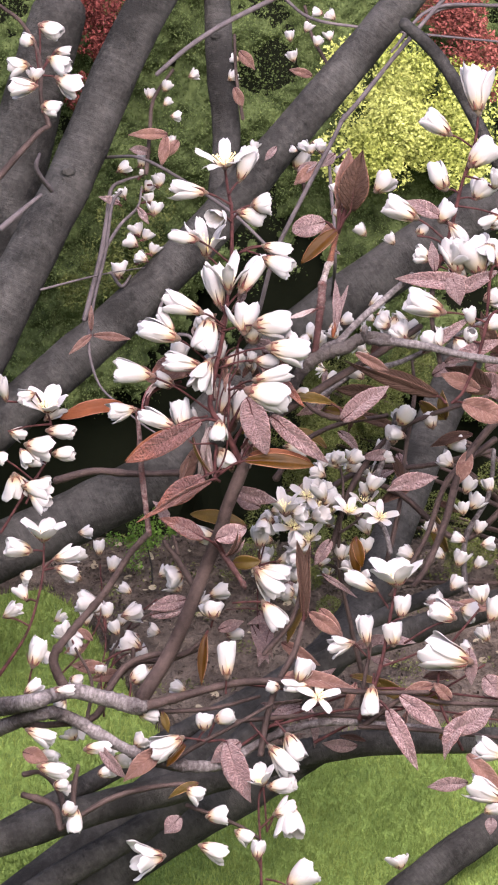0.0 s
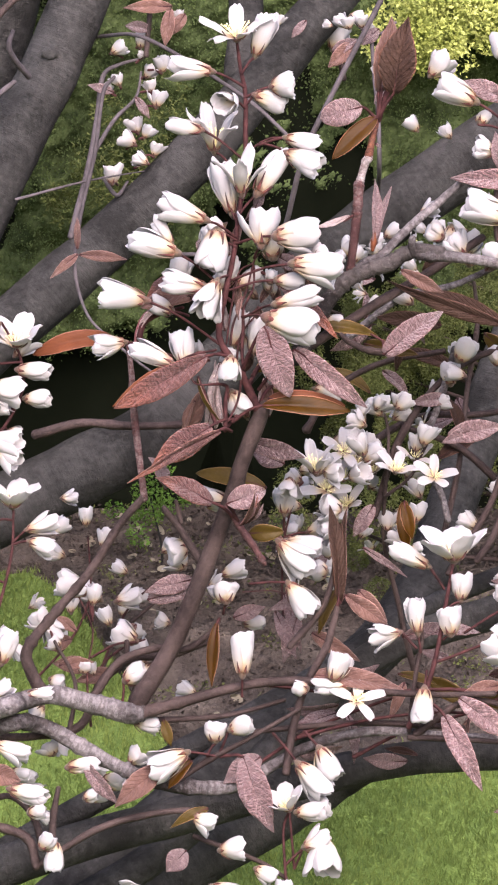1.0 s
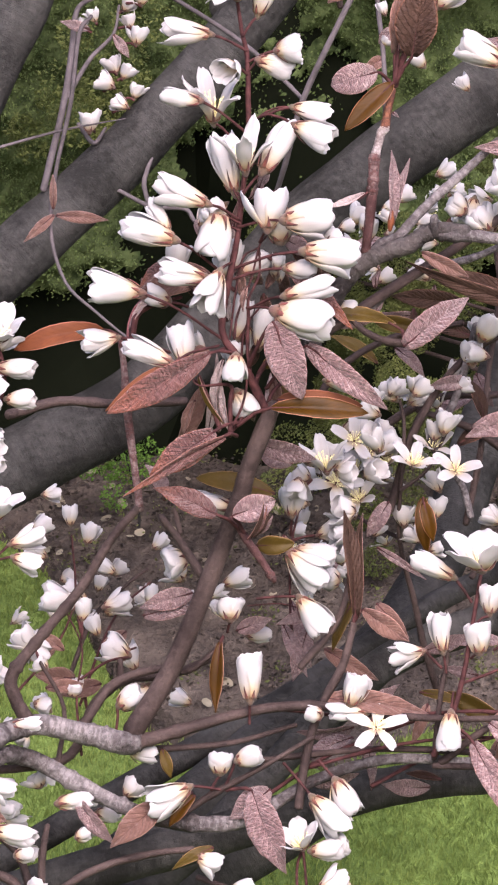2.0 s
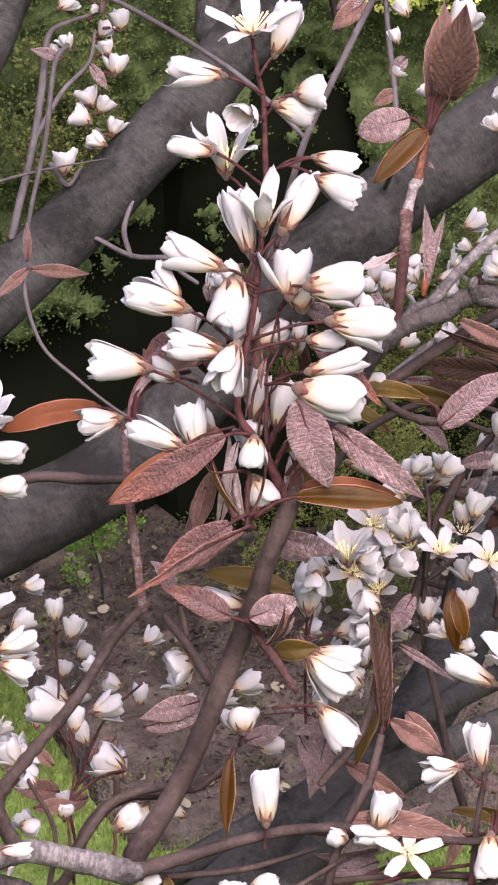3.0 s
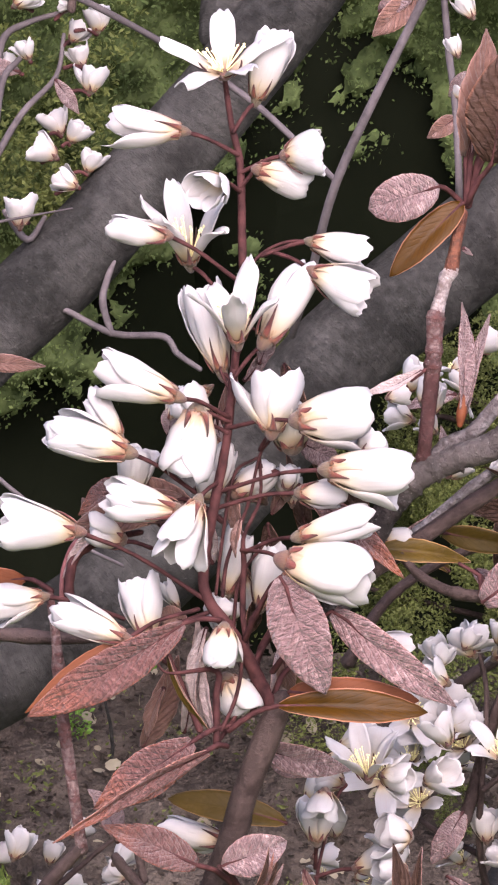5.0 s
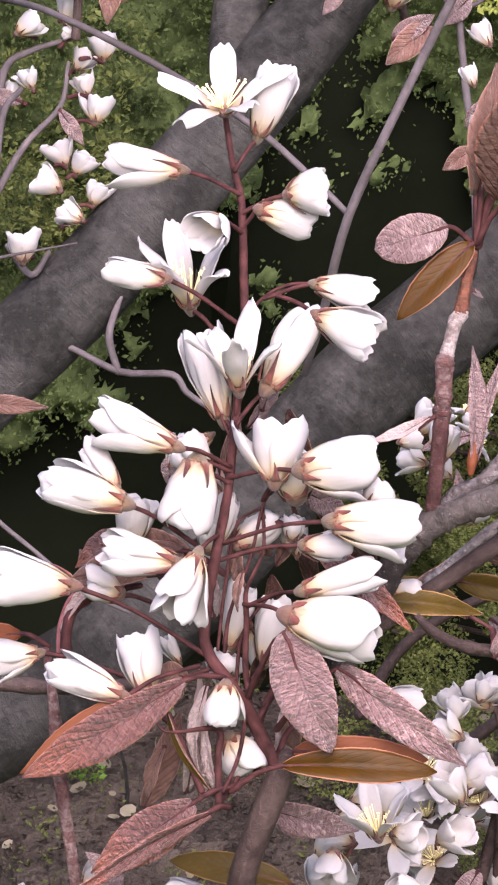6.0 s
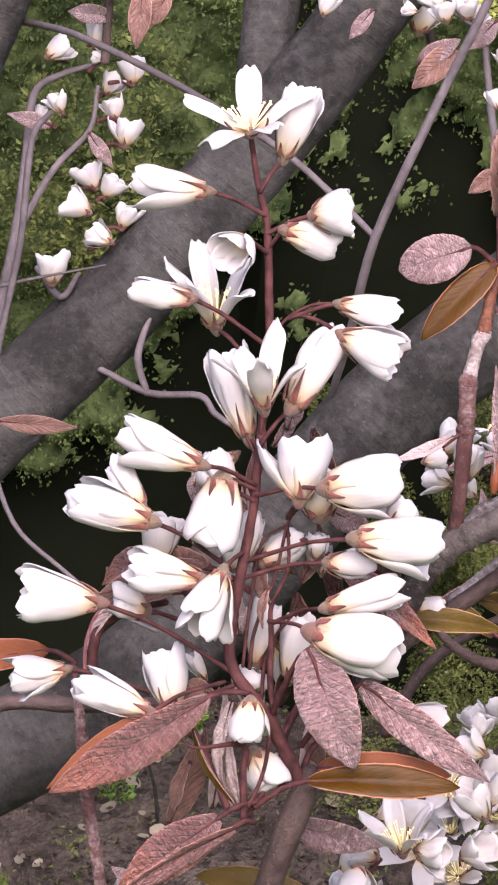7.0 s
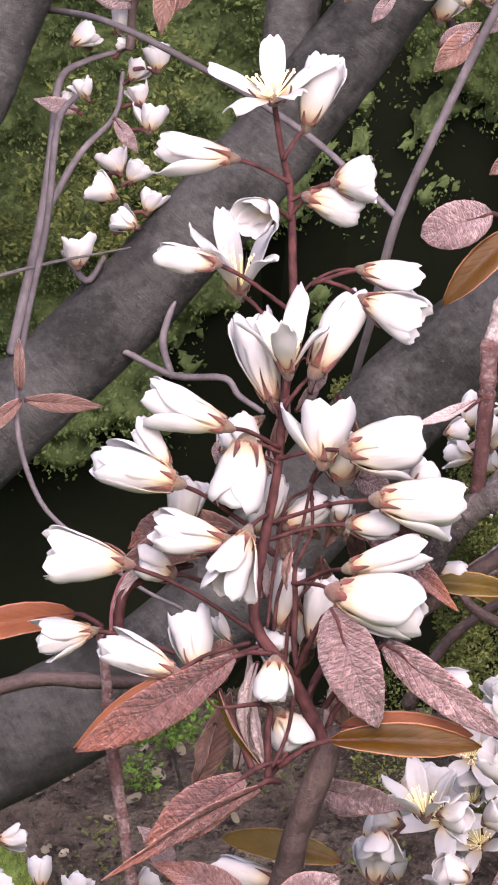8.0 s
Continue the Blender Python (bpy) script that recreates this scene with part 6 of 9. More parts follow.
flower(e, (0.0842, 0.0350, 0.3252), (0.0906, 0.0320, 0.3351), 0.0101, "wide", stalk=(0.0801, 0.0359, 0.3273))
flower(e, (0.0937, 0.0420, 0.3220), (0.0873, 0.0420, 0.3304), 0.0093, "half", stalk=(0.0996, 0.0336, 0.3219))
flower(e, (0.0834, 0.0380, 0.3395), (0.0887, 0.0410, 0.3322), 0.0065, "half")
flower(e, (0.0985, 0.0340, 0.3326), (0.0932, 0.0310, 0.3276), 0.0081, "half", stalk=(0.1003, 0.0347, 0.3254))
flower(e, (0.0971, 0.0400, 0.3203), (0.0922, 0.0430, 0.3247), 0.0065, "half", stalk=(0.0996, 0.0336, 0.3219))
flower(e, (0.0889, 0.0380, 0.3204), (0.0846, 0.0350, 0.3244), 0.0045, "bud", stalk=(0.0791, 0.0352, 0.3249))
flower(e, (0.0919, 0.0300, 0.3044), (0.0905, 0.0300, 0.3117), 0.0051, "half", stalk=(0.0968, 0.0269, 0.3031))
flower(e, (0.0909, 0.0300, 0.2982), (0.0924, 0.0270, 0.3032), 0.0045, "bud", stalk=(0.0955, 0.0256, 0.2984))
flower(e, (0.0649, 0.0450, 0.3044), (0.0631, 0.0450, 0.2966), 0.0057, "half")
flower(e, (0.0696, 0.0450, 0.2959), (0.0724, 0.0480, 0.3029), 0.0061, "half")
flower(e, (0.0988, 0.0380, 0.3533), (0.1005, 0.0350, 0.3603), 0.0061, "half", stalk=(0.0881, 0.0432, 0.3565))
flower(e, (0.0860, 0.0300, 0.2993), (0.0894, 0.0300, 0.2949), 0.0053, "half", stalk=(0.0955, 0.0256, 0.2984))
flower(e, (0.0723, 0.0400, 0.3352), (0.0744, 0.0430, 0.3377), 0.0041, "bud", stalk=(0.0820, 0.0372, 0.3322))
leaf(e, (0.0802, 0.0389, 0.3421), (0.0672, 0.0411, 0.3473), 0.0061, ("MAUVE", "RUST"), 0, 25, 0.1, 0, seed=56, stalk=(0.0839, 0.0388, 0.3386))
leaf(e, (0.0914, 0.0333, 0.3191), (0.0640, 0.0343, 0.3199), 0.0077, ("MAUVE", "MAUVE"), 0, 25, 0.06, 0, seed=57)
leaf(e, (0.0781, 0.0337, 0.3231), (0.0767, 0.0367, 0.3334), 0.0044, ("MAUVE", "MAUVE"), 0, 35, 0.1, 0, seed=58)
leaf(e, (0.0842, 0.0334, 0.3225), (0.0874, 0.0302, 0.3113), 0.0077, ("MAUVE", "MAUVE"), 0, 25, 0.1, 0, seed=59)
leaf(e, (0.0864, 0.0335, 0.3159), (0.1014, 0.0353, 0.3237), 0.0061, ("MAUVE", "MAUVE"), 0, 25, 0.1, 0, seed=60)
leaf(e, (0.0746, 0.0277, 0.2943), (0.0916, 0.0311, 0.3073), 0.0052, ("MAUVE", "MAUVE"), 0, 30, 0.1, 0, seed=61)
leaf(e, (0.0891, 0.0232, 0.2772), (0.1056, 0.0216, 0.2713), 0.0096, ("RUST", "MAUVE"), 0, 25, 0.1, 0, seed=62, stalk=(0.0851, 0.0203, 0.2775))
leaf(e, (0.0828, 0.0288, 0.2909), (0.1040, 0.0309, 0.2995), 0.0060, ("MAUVE", "MAUVE"), 0, 30, 0.1, 0, seed=63)
leaf(e, (0.0971, 0.0283, 0.2894), (0.1051, 0.0288, 0.2917), 0.0060, ("MAUVE", "MAUVE"), 0, 30, 0.1, 0, seed=64)
leaf(e, (0.0953, 0.0282, 0.2812), (0.0809, 0.0297, 0.2866), 0.0069, ("RUST", "MAUVE"), 0, 30, 0.1, 0, seed=65)
leaf(e, (0.0653, 0.0390, 0.2441), (0.0820, 0.0398, 0.2474), 0.0069, ("MAUVE", "MAUVE"), 0, 30, 0.1, 0, seed=66)
leaf(e, (0.0736, 0.0396, 0.2461), (0.0633, 0.0385, 0.2421), 0.0052, ("MAUVE", "MAUVE"), 0, 30, 0.1, 0, seed=67)
q = thing("flowering_branch", "serviceberry shoot with white blossoms and drooping mauve leaves", "branch")
twig(q, [(0.0670, 0.0162, 0.2118, 0.00047), (0.0646, 0.0135, 0.1970, 0.00063), (0.0625, 0.0106, 0.1852, 0.00071), (0.0596, 0.0081, 0.1750, 0.00078), (0.0550, 0.0074, 0.1643, 0.00094)], STALK, "rachis", "", 8, 5, 0.1, 0)
twig(q, [(0.0751, 0.0102, 0.1880, 0.00039), (0.0666, 0.0104, 0.1844, 0.00044), (0.0622, 0.0100, 0.1829, 0.00044)], STALK, "side_stalk", "", 8, 5, 0.1, 0)
twig(q, [(0.0571, 0.0088, 0.1621, 0.00120), (0.0711, 0.0101, 0.1717, 0.00090), (0.0856, 0.0096, 0.1704, 0.00080), (0.1082, 0.0094, 0.1701, 0.00081)], TWIG, "shoot", "", 8, 5, 0.1, 0)
twig(q, [(0.0552, 0.0086, 0.1611, 0.00090), (0.0795, 0.0082, 0.1604, 0.00080), (0.1085, 0.0075, 0.1582, 0.00071)], TWIG, "shoot", "", 8, 5, 0.1, 0)
flower(q, (0.0670, 0.0162, 0.2118), (0.0665, 0.0158, 0.2225), 0.0185, "wide", stalk=(0.0661, 0.0150, 0.2069))
flower(q, (0.0692, 0.0144, 0.2005), (0.0692, 0.0165, 0.2088), 0.0072, "half", stalk=(0.0646, 0.0135, 0.1970))
flower(q, (0.0879, 0.0141, 0.2005), (0.0781, 0.0152, 0.2041), 0.0072, "tube", stalk=(0.0705, 0.0131, 0.1911))
flower(q, (0.0981, 0.0174, 0.2058), (0.0965, 0.0190, 0.2125), 0.0076, "half")
flower(q, (0.0934, 0.0085, 0.1859), (0.0751, 0.0097, 0.1900), 0.0121, "half", stalk=(0.0757, 0.0102, 0.1880))
flower(q, (0.0664, 0.0101, 0.1910), (0.0656, 0.0121, 0.1992), 0.0064, "tube", stalk=(0.0644, 0.0116, 0.1892))
flower(q, (0.1065, -0.0073, 0.1387), (0.0926, -0.0056, 0.1448), 0.0093, "half")
flower(q, (0.1063, -0.0016, 0.1536), (0.0948, -0.0005, 0.1576), 0.0080, "half")
flower(q, (0.1007, -0.0055, 0.1337), (0.1057, -0.0045, 0.1378), 0.0060, "half")
flower(q, (0.1015, 0.0216, 0.1987), (0.1055, 0.0235, 0.2067), 0.0081, "half")
flower(q, (0.0913, 0.0283, 0.2015), (0.0976, 0.0278, 0.1996), 0.0072, "half")
leaf(q, (0.0693, 0.0065, 0.1731), (0.0844, 0.0036, 0.1620), 0.0072, ("MAUVE", "MAUVE"), 0, 25, 0.1, 0, seed=68)
leaf(q, (0.0650, 0.0044, 0.1684), (0.0762, -0.0009, 0.1475), 0.0072, ("MAUVE", "MAUVE"), 0, 25, 0.08, 0, seed=69, stalk=(0.0610, 0.0072, 0.1715))
leaf(q, (0.0878, 0.0013, 0.1604), (0.1027, 0.0034, 0.1698), 0.0097, ("MAUVE", "RUST"), 0, 35, 0.2, 0, seed=70)
leaf(q, (0.0942, 0.0039, 0.1671), (0.0856, -0.0000, 0.1513), 0.0081, ("MAUVE", "MAUVE"), 30, 40, 0.2, 0, seed=71)
leaf(q, (0.0937, -0.0015, 0.1537), (0.1066, -0.0048, 0.1409), 0.0069, ("RUST", "MAUVE"), 0, 25, 0.1, 0, seed=72)
leaf(q, (0.0941, 0.0018, 0.1430), (0.0797, 0.0013, 0.1411), 0.0057, ("MAUVE", "MAUVE"), 0, 25, 0.1, 0, seed=73)
leaf(q, (0.0938, 0.0134, 0.1896), (0.0949, 0.0102, 0.1769), 0.0056, ("MAUVE", "MAUVE"), 0, 25, 0.1, 0, seed=74)
leaf(q, (0.0812, 0.0102, 0.1766), (0.0699, 0.0096, 0.1738), 0.0048, ("RUST", "MAUVE"), 0, 25, 0.1, 0, seed=75)
leaf(q, (0.0875, 0.0071, 0.1722), (0.0811, 0.0085, 0.1778), 0.0052, ("RUST", "MAUVE"), 0, 25, 0.1, 0, seed=76)
leaf(q, (0.0998, 0.0129, 0.1797), (0.1062, 0.0108, 0.1720), 0.0080, ("MAUVE", "MAUVE"), 0, 25, 0.1, 0, seed=77)
leaf(q, (0.1027, -0.0050, 0.1316), (0.1025, -0.0065, 0.1258), 0.0049, ("MAUVE", "MAUVE"), 0, 25, 0.1, 0, seed=78)
r = thing("flowering_branch", "low serviceberry shoot with white blossoms over the lawn", "branch")
twig(r, [(0.0214, -0.0086, 0.0998, 0.00056), (0.0205, -0.0037, 0.1194, 0.00047), (0.0195, 0.0003, 0.1351, 0.00039), (0.0217, 0.0037, 0.1407, 0.00047)], STALK, "rachis", "", 8, 5, 0.1, 0)
twig(r, [(-0.0060, 0.0054, 0.1316, 0.00080), (0.0122, 0.0037, 0.1252, 0.00070), (0.0206, -0.0022, 0.1213, 0.00060)], TWIG, "shoot", "", 8, 5, 0.1, 0)
flower(r, (0.0304, -0.0011, 0.1339), (0.0331, -0.0042, 0.1216), 0.0093, "half", stalk=(0.0203, -0.0022, 0.1254))
flower(r, (0.0194, -0.0066, 0.1154), (0.0198, -0.0048, 0.1225), 0.0053, "tube", stalk=(0.0207, -0.0056, 0.1116))
flower(r, (0.0118, -0.0034, 0.1242), (0.0179, -0.0042, 0.1212), 0.0048, "tube", stalk=(0.0205, -0.0037, 0.1194))
flower(r, (-0.0005, -0.0000, 0.1180), (0.0097, -0.0010, 0.1143), 0.0076, "half")
flower(r, (-0.0146, -0.0010, 0.1141), (-0.0272, -0.0043, 0.1124), 0.0133, "wide")
flower(r, (0.0312, -0.0063, 0.1053), (0.0410, -0.0043, 0.1135), 0.0108, "half", stalk=(0.0228, -0.0065, 0.1077))
flower(r, (-0.0462, -0.0026, 0.1308), (-0.0460, -0.0048, 0.1219), 0.0052, "tube")
flower(r, (0.0719, 0.0241, 0.1066), (0.0709, 0.0254, 0.1120), 0.0073, "half")
flower(r, (0.0277, 0.0016, 0.1402), (0.0337, 0.0019, 0.1417), 0.0060, "tube")
leaf(r, (-0.0084, 0.0007, 0.1282), (-0.0139, -0.0008, 0.1223), 0.0068, ("MAUVE", "MAUVE"), 0, 25, 0.1, 0, seed=79)
g = thing("flowering_branch", "slender serviceberry shoot with loose white blossoms", "branch")
twig(g, [(-0.0744, 0.0053, 0.1772, 0.00071), (-0.0656, 0.0032, 0.1917, 0.00047), (-0.0620, 0.0042, 0.2022, 0.00047), (-0.0597, 0.0062, 0.2140, 0.00042), (-0.0595, 0.0086, 0.2243, 0.00034)], STALK, "rachis", "", 8, 5, 0.1, 0)
twig(g, [(-0.0750, 0.0101, 0.2283, 0.00053), (-0.0662, 0.0117, 0.2433, 0.00047), (-0.0603, 0.0138, 0.2522, 0.00047), (-0.0572, 0.0158, 0.2611, 0.00042), (-0.0591, 0.0171, 0.2706, 0.00035)], STALK, "rachis", "", 8, 5, 0.1, 0)
flower(g, (-0.0597, 0.0163, 0.2718), (-0.0590, 0.0131, 0.2796), 0.0155, "wide", stalk=(-0.0576, 0.0168, 0.2654))
flower(g, (-0.0588, 0.0146, 0.2648), (-0.0487, 0.0143, 0.2643), 0.0053, "tube", stalk=(-0.0572, 0.0158, 0.2611))
flower(g, (-0.0567, 0.0128, 0.2568), (-0.0482, 0.0125, 0.2564), 0.0050, "tube", stalk=(-0.0604, 0.0142, 0.2536))
flower(g, (-0.0664, 0.0135, 0.2597), (-0.0564, 0.0130, 0.2576), 0.0090, "half", stalk=(-0.0618, 0.0138, 0.2522))
flower(g, (-0.0670, 0.0140, 0.2528), (-0.0605, 0.0143, 0.2549), 0.0053, "half")
flower(g, (-0.0670, 0.0102, 0.2452), (-0.0562, 0.0101, 0.2442), 0.0069, "half", stalk=(-0.0677, 0.0113, 0.2412))
flower(g, (-0.0647, 0.0105, 0.2422), (-0.0570, 0.0098, 0.2384), 0.0066, "half", stalk=(-0.0662, 0.0107, 0.2390))
flower(g, (-0.0598, 0.0081, 0.2262), (-0.0596, 0.0068, 0.2341), 0.0134, "wide", stalk=(-0.0595, 0.0086, 0.2243))
flower(g, (-0.0553, 0.0068, 0.2198), (-0.0456, 0.0081, 0.2225), 0.0057, "half", stalk=(-0.0593, 0.0067, 0.2163))
flower(g, (-0.0547, 0.0060, 0.2165), (-0.0469, 0.0059, 0.2140), 0.0063, "half", stalk=(-0.0593, 0.0065, 0.2156))
flower(g, (-0.0665, 0.0212, 0.2750), (-0.0642, 0.0219, 0.2780), 0.0045, "tube")
flower(g, (-0.0673, 0.0106, 0.2131), (-0.0636, 0.0104, 0.2116), 0.0060, "half")
flower(g, (-0.0744, 0.0140, 0.2757), (-0.0765, 0.0110, 0.2851), 0.0048, "half", stalk=(-0.0591, 0.0171, 0.2706))
flower(g, (-0.0644, 0.0140, 0.2782), (-0.0704, 0.0140, 0.2758), 0.0054, "half", stalk=(-0.0591, 0.0171, 0.2706))
flower(g, (-0.0725, 0.0140, 0.2641), (-0.0669, 0.0170, 0.2622), 0.0044, "half", stalk=(-0.0583, 0.0166, 0.2668))
flower(g, (-0.0684, 0.0120, 0.2578), (-0.0648, 0.0090, 0.2527), 0.0054, "half", stalk=(-0.0597, 0.0142, 0.2540))
flower(g, (-0.0776, 0.0140, 0.2557), (-0.0731, 0.0140, 0.2537), 0.0052, "half", stalk=(-0.0638, 0.0125, 0.2469))
flower(g, (-0.0706, 0.0120, 0.2488), (-0.0687, 0.0150, 0.2398), 0.0089, "half", stalk=(-0.0650, 0.0121, 0.2451))
flower(g, (-0.0643, 0.0100, 0.2219), (-0.0740, 0.0100, 0.2237), 0.0061, "tube", stalk=(-0.0595, 0.0081, 0.2222))
flower(g, (-0.0654, 0.0100, 0.2042), (-0.0684, 0.0130, 0.2094), 0.0048, "half", stalk=(-0.0615, 0.0046, 0.2046))
flower(g, (-0.0730, 0.0100, 0.1979), (-0.0670, 0.0070, 0.2031), 0.0048, "half", stalk=(-0.0642, 0.0036, 0.1959))
flower(g, (-0.0616, 0.0160, 0.2467), (-0.0572, 0.0160, 0.2452), 0.0052, "half", stalk=(-0.0627, 0.0130, 0.2486))
flower(g, (-0.0598, 0.0180, 0.2685), (-0.0539, 0.0210, 0.2743), 0.0069, "wide")
l = thing("flowering_branch", "thin reddish shoot with white blossoms above the lawn", "branch")
twig(l, [(-0.0364, 0.0190, 0.1608, 0.00040), (-0.0378, 0.0231, 0.1754, 0.00031), (-0.0364, 0.0265, 0.1873, 0.00026), (-0.0406, 0.0291, 0.1967, 0.00022)], STALK, "rachis", "", 8, 5, 0.1, 0)
twig(l, [(-0.0425, 0.0149, 0.1601, 0.00076), (-0.0411, 0.0186, 0.1733, 0.00061), (-0.0473, 0.0216, 0.1849, 0.00053)], TWIG, "shoot", "", 8, 5, 0.1, 0)
flower(l, (-0.0381, 0.0297, 0.1982), (-0.0486, 0.0303, 0.2020), 0.0085, "half", stalk=(-0.0368, 0.0278, 0.1916))
flower(l, (-0.0365, 0.0287, 0.1948), (-0.0357, 0.0306, 0.2007), 0.0048, "half", stalk=(-0.0365, 0.0273, 0.1901))
flower(l, (-0.0491, 0.0245, 0.1882), (-0.0546, 0.0256, 0.1930), 0.0069, "half", stalk=(-0.0473, 0.0216, 0.1849))
flower(l, (-0.0457, 0.0231, 0.1830), (-0.0491, 0.0237, 0.1852), 0.0054, "half")
flower(l, (-0.0240, 0.0446, 0.1813), (-0.0314, 0.0457, 0.1849), 0.0088, "half", stalk=(-0.0367, 0.0243, 0.1799))
flower(l, (-0.0388, 0.0230, 0.1754), (-0.0384, 0.0239, 0.1787), 0.0037, "bud")
flower(l, (-0.0485, 0.0262, 0.1730), (-0.0440, 0.0258, 0.1712), 0.0045, "tube")
flower(l, (-0.0469, 0.0187, 0.1522), (-0.0492, 0.0196, 0.1558), 0.0054, "tube")
flower(l, (-0.0249, 0.0164, 0.1507), (-0.0212, 0.0174, 0.1544), 0.0060, "half")
flower(l, (-0.0324, 0.0152, 0.1461), (-0.0263, 0.0150, 0.1454), 0.0040, "bud")
flower(l, (-0.0589, 0.0116, 0.1481), (-0.0536, 0.0114, 0.1470), 0.0042, "bud")
leaf(l, (-0.0456, 0.0236, 0.1776), (-0.0359, 0.0240, 0.1787), 0.0040, ("RUST", "MAUVE"), 0, 25, 0.1, 0, seed=80)
leaf(l, (-0.0413, 0.0264, 0.1872), (-0.0473, 0.0274, 0.1915), 0.0034, ("RUST", "MAUVE"), 0, 25, 0.1, 0, seed=81)
twig(l, [(-0.0647, 0.0097, 0.1406, 0.00106), (-0.0588, 0.0100, 0.1414, 0.00091), (-0.0527, 0.0087, 0.1363, 0.00106), (-0.0495, 0.0064, 0.1275, 0.00121)], TWIG, "shoot", "", 8, 5, 0.1, 0)
m = thing("flowering_branch", "shaded serviceberry shoot with white blossoms behind the cluster", "branch")
twig(m, [(0.0196, 0.0343, 0.1816, 0.00040), (0.0182, 0.0385, 0.1963, 0.00036), (0.0184, 0.0426, 0.2114, 0.00032), (0.0209, 0.0453, 0.2232, 0.00026)], STALK, "rachis", "", 8, 5, 0.1, 0)
twig(m, [(0.0066, 0.0244, 0.1998, 0.00018), (0.0157, 0.0240, 0.2004, 0.00018), (0.0246, 0.0210, 0.1983, 0.00018)], STALK, "side_stalk", "", 8, 5, 0.1, 0)
flower(m, (0.0184, 0.0399, 0.2204), (0.0183, 0.0419, 0.2287), 0.0075, "half", stalk=(0.0183, 0.0434, 0.2144))
flower(m, (0.0230, 0.0464, 0.2289), (0.0186, 0.0472, 0.2306), 0.0060, "half", stalk=(0.0209, 0.0453, 0.2232))
flower(m, (0.0329, 0.0432, 0.2176), (0.0306, 0.0445, 0.2228), 0.0066, "half")
flower(m, (0.0254, 0.0428, 0.2146), (0.0329, 0.0430, 0.2170), 0.0060, "half", stalk=(0.0184, 0.0430, 0.2129))
flower(m, (0.0194, 0.0370, 0.2093), (0.0248, 0.0363, 0.2076), 0.0060, "half")
flower(m, (0.0235, 0.0362, 0.2032), (0.0279, 0.0367, 0.2063), 0.0061, "half")
flower(m, (0.0310, 0.0359, 0.2041), (0.0264, 0.0363, 0.2047), 0.0061, "tube")
flower(m, (0.0008, 0.0358, 0.2029), (0.0082, 0.0360, 0.2058), 0.0054, "half")
flower(m, (0.0073, 0.0415, 0.1878), (0.0137, 0.0413, 0.1879), 0.0040, "bud")
flower(m, (-0.0040, 0.0261, 0.2247), (0.0020, 0.0250, 0.2257), 0.0042, "bud")
flower(m, (0.0271, 0.0360, 0.2333), (0.0244, 0.0340, 0.2437), 0.0125, "splay")
flower(m, (0.0296, 0.0370, 0.2333), (0.0352, 0.0350, 0.2330), 0.0067, "half")
flower(m, (0.0197, 0.0340, 0.2315), (0.0191, 0.0320, 0.2260), 0.0071, "half")
flower(m, (0.0343, 0.0360, 0.2224), (0.0284, 0.0340, 0.2248), 0.0063, "tube")
flower(m, (0.0338, 0.0360, 0.2161), (0.0280, 0.0340, 0.2180), 0.0063, "half")
flower(m, (0.0315, 0.0380, 0.2082), (0.0300, 0.0360, 0.2146), 0.0052, "half")
flower(m, (0.0374, 0.0400, 0.2310), (0.0426, 0.0380, 0.2345), 0.0063, "half")
flower(m, (0.0409, 0.0400, 0.2381), (0.0379, 0.0380, 0.2456), 0.0067, "half")
leaf(m, (0.0163, 0.0336, 0.1926), (0.0226, 0.0297, 0.1795), 0.0042, ("MAUVE", "MAUVE"), 0, 25, 0.1, 0, seed=82)
leaf(m, (0.0178, 0.0305, 0.2366), (0.0087, 0.0318, 0.2392), 0.0060, ("MAUVE", "MAUVE"), 0, 20, 0.1, 0, seed=83)
leaf(m, (0.0044, 0.0373, 0.1901), (0.0134, 0.0379, 0.1933), 0.0046, ("MAUVE", "MAUVE"), 0, 20, 0.1, 0, seed=84)
leaf(m, (0.0163, 0.0399, 0.2150), (0.0205, 0.0363, 0.2031), 0.0033, ("RUST", "MAUVE"), 0, 30, 0.1, 0, seed=85)
h = thing("flowering_branch", "hazy serviceberry branch full of open white blossoms", "branch")
twig(h, [(0.0603, 0.0772, 0.1614, 0.00107), (0.0555, 0.0747, 0.1769, 0.00100), (0.0526, 0.0732, 0.1895, 0.00086), (0.0480, 0.0686, 0.2081, 0.00068), (0.0480, 0.0635, 0.2248, 0.00055), (0.0487, 0.0667, 0.2390, 0.00048), (0.0470, 0.0687, 0.2473, 0.00043)], TWIG, "shoot", "", 8, 5, 0.1, 0)
twig(h, [(0.0480, 0.0720, 0.2074, 0.00061), (0.0375, 0.0820, 0.2110, 0.00055), (0.0335, 0.0850, 0.2190, 0.00048), (0.0260, 0.0810, 0.2225, 0.00043)], TWIG, "shoot", "", 8, 5, 0.1, 0)
twig(h, [(0.0481, 0.0628, 0.2224, 0.00055), (0.0554, 0.0642, 0.2283, 0.00048), (0.0604, 0.0667, 0.2388, 0.00049)], TWIG, "shoot", "", 8, 5, 0.1, 0)
flower(h, (0.0442, 0.0677, 0.2471), (0.0496, 0.0683, 0.2502), 0.0052, "half", whole=True)
flower(h, (0.0508, 0.0585, 0.2490), (0.0553, 0.0595, 0.2530), 0.0053, "half", whole=True)
flower(h, (0.0588, 0.0611, 0.2381), (0.0598, 0.0626, 0.2447), 0.0058, "half", whole=True)
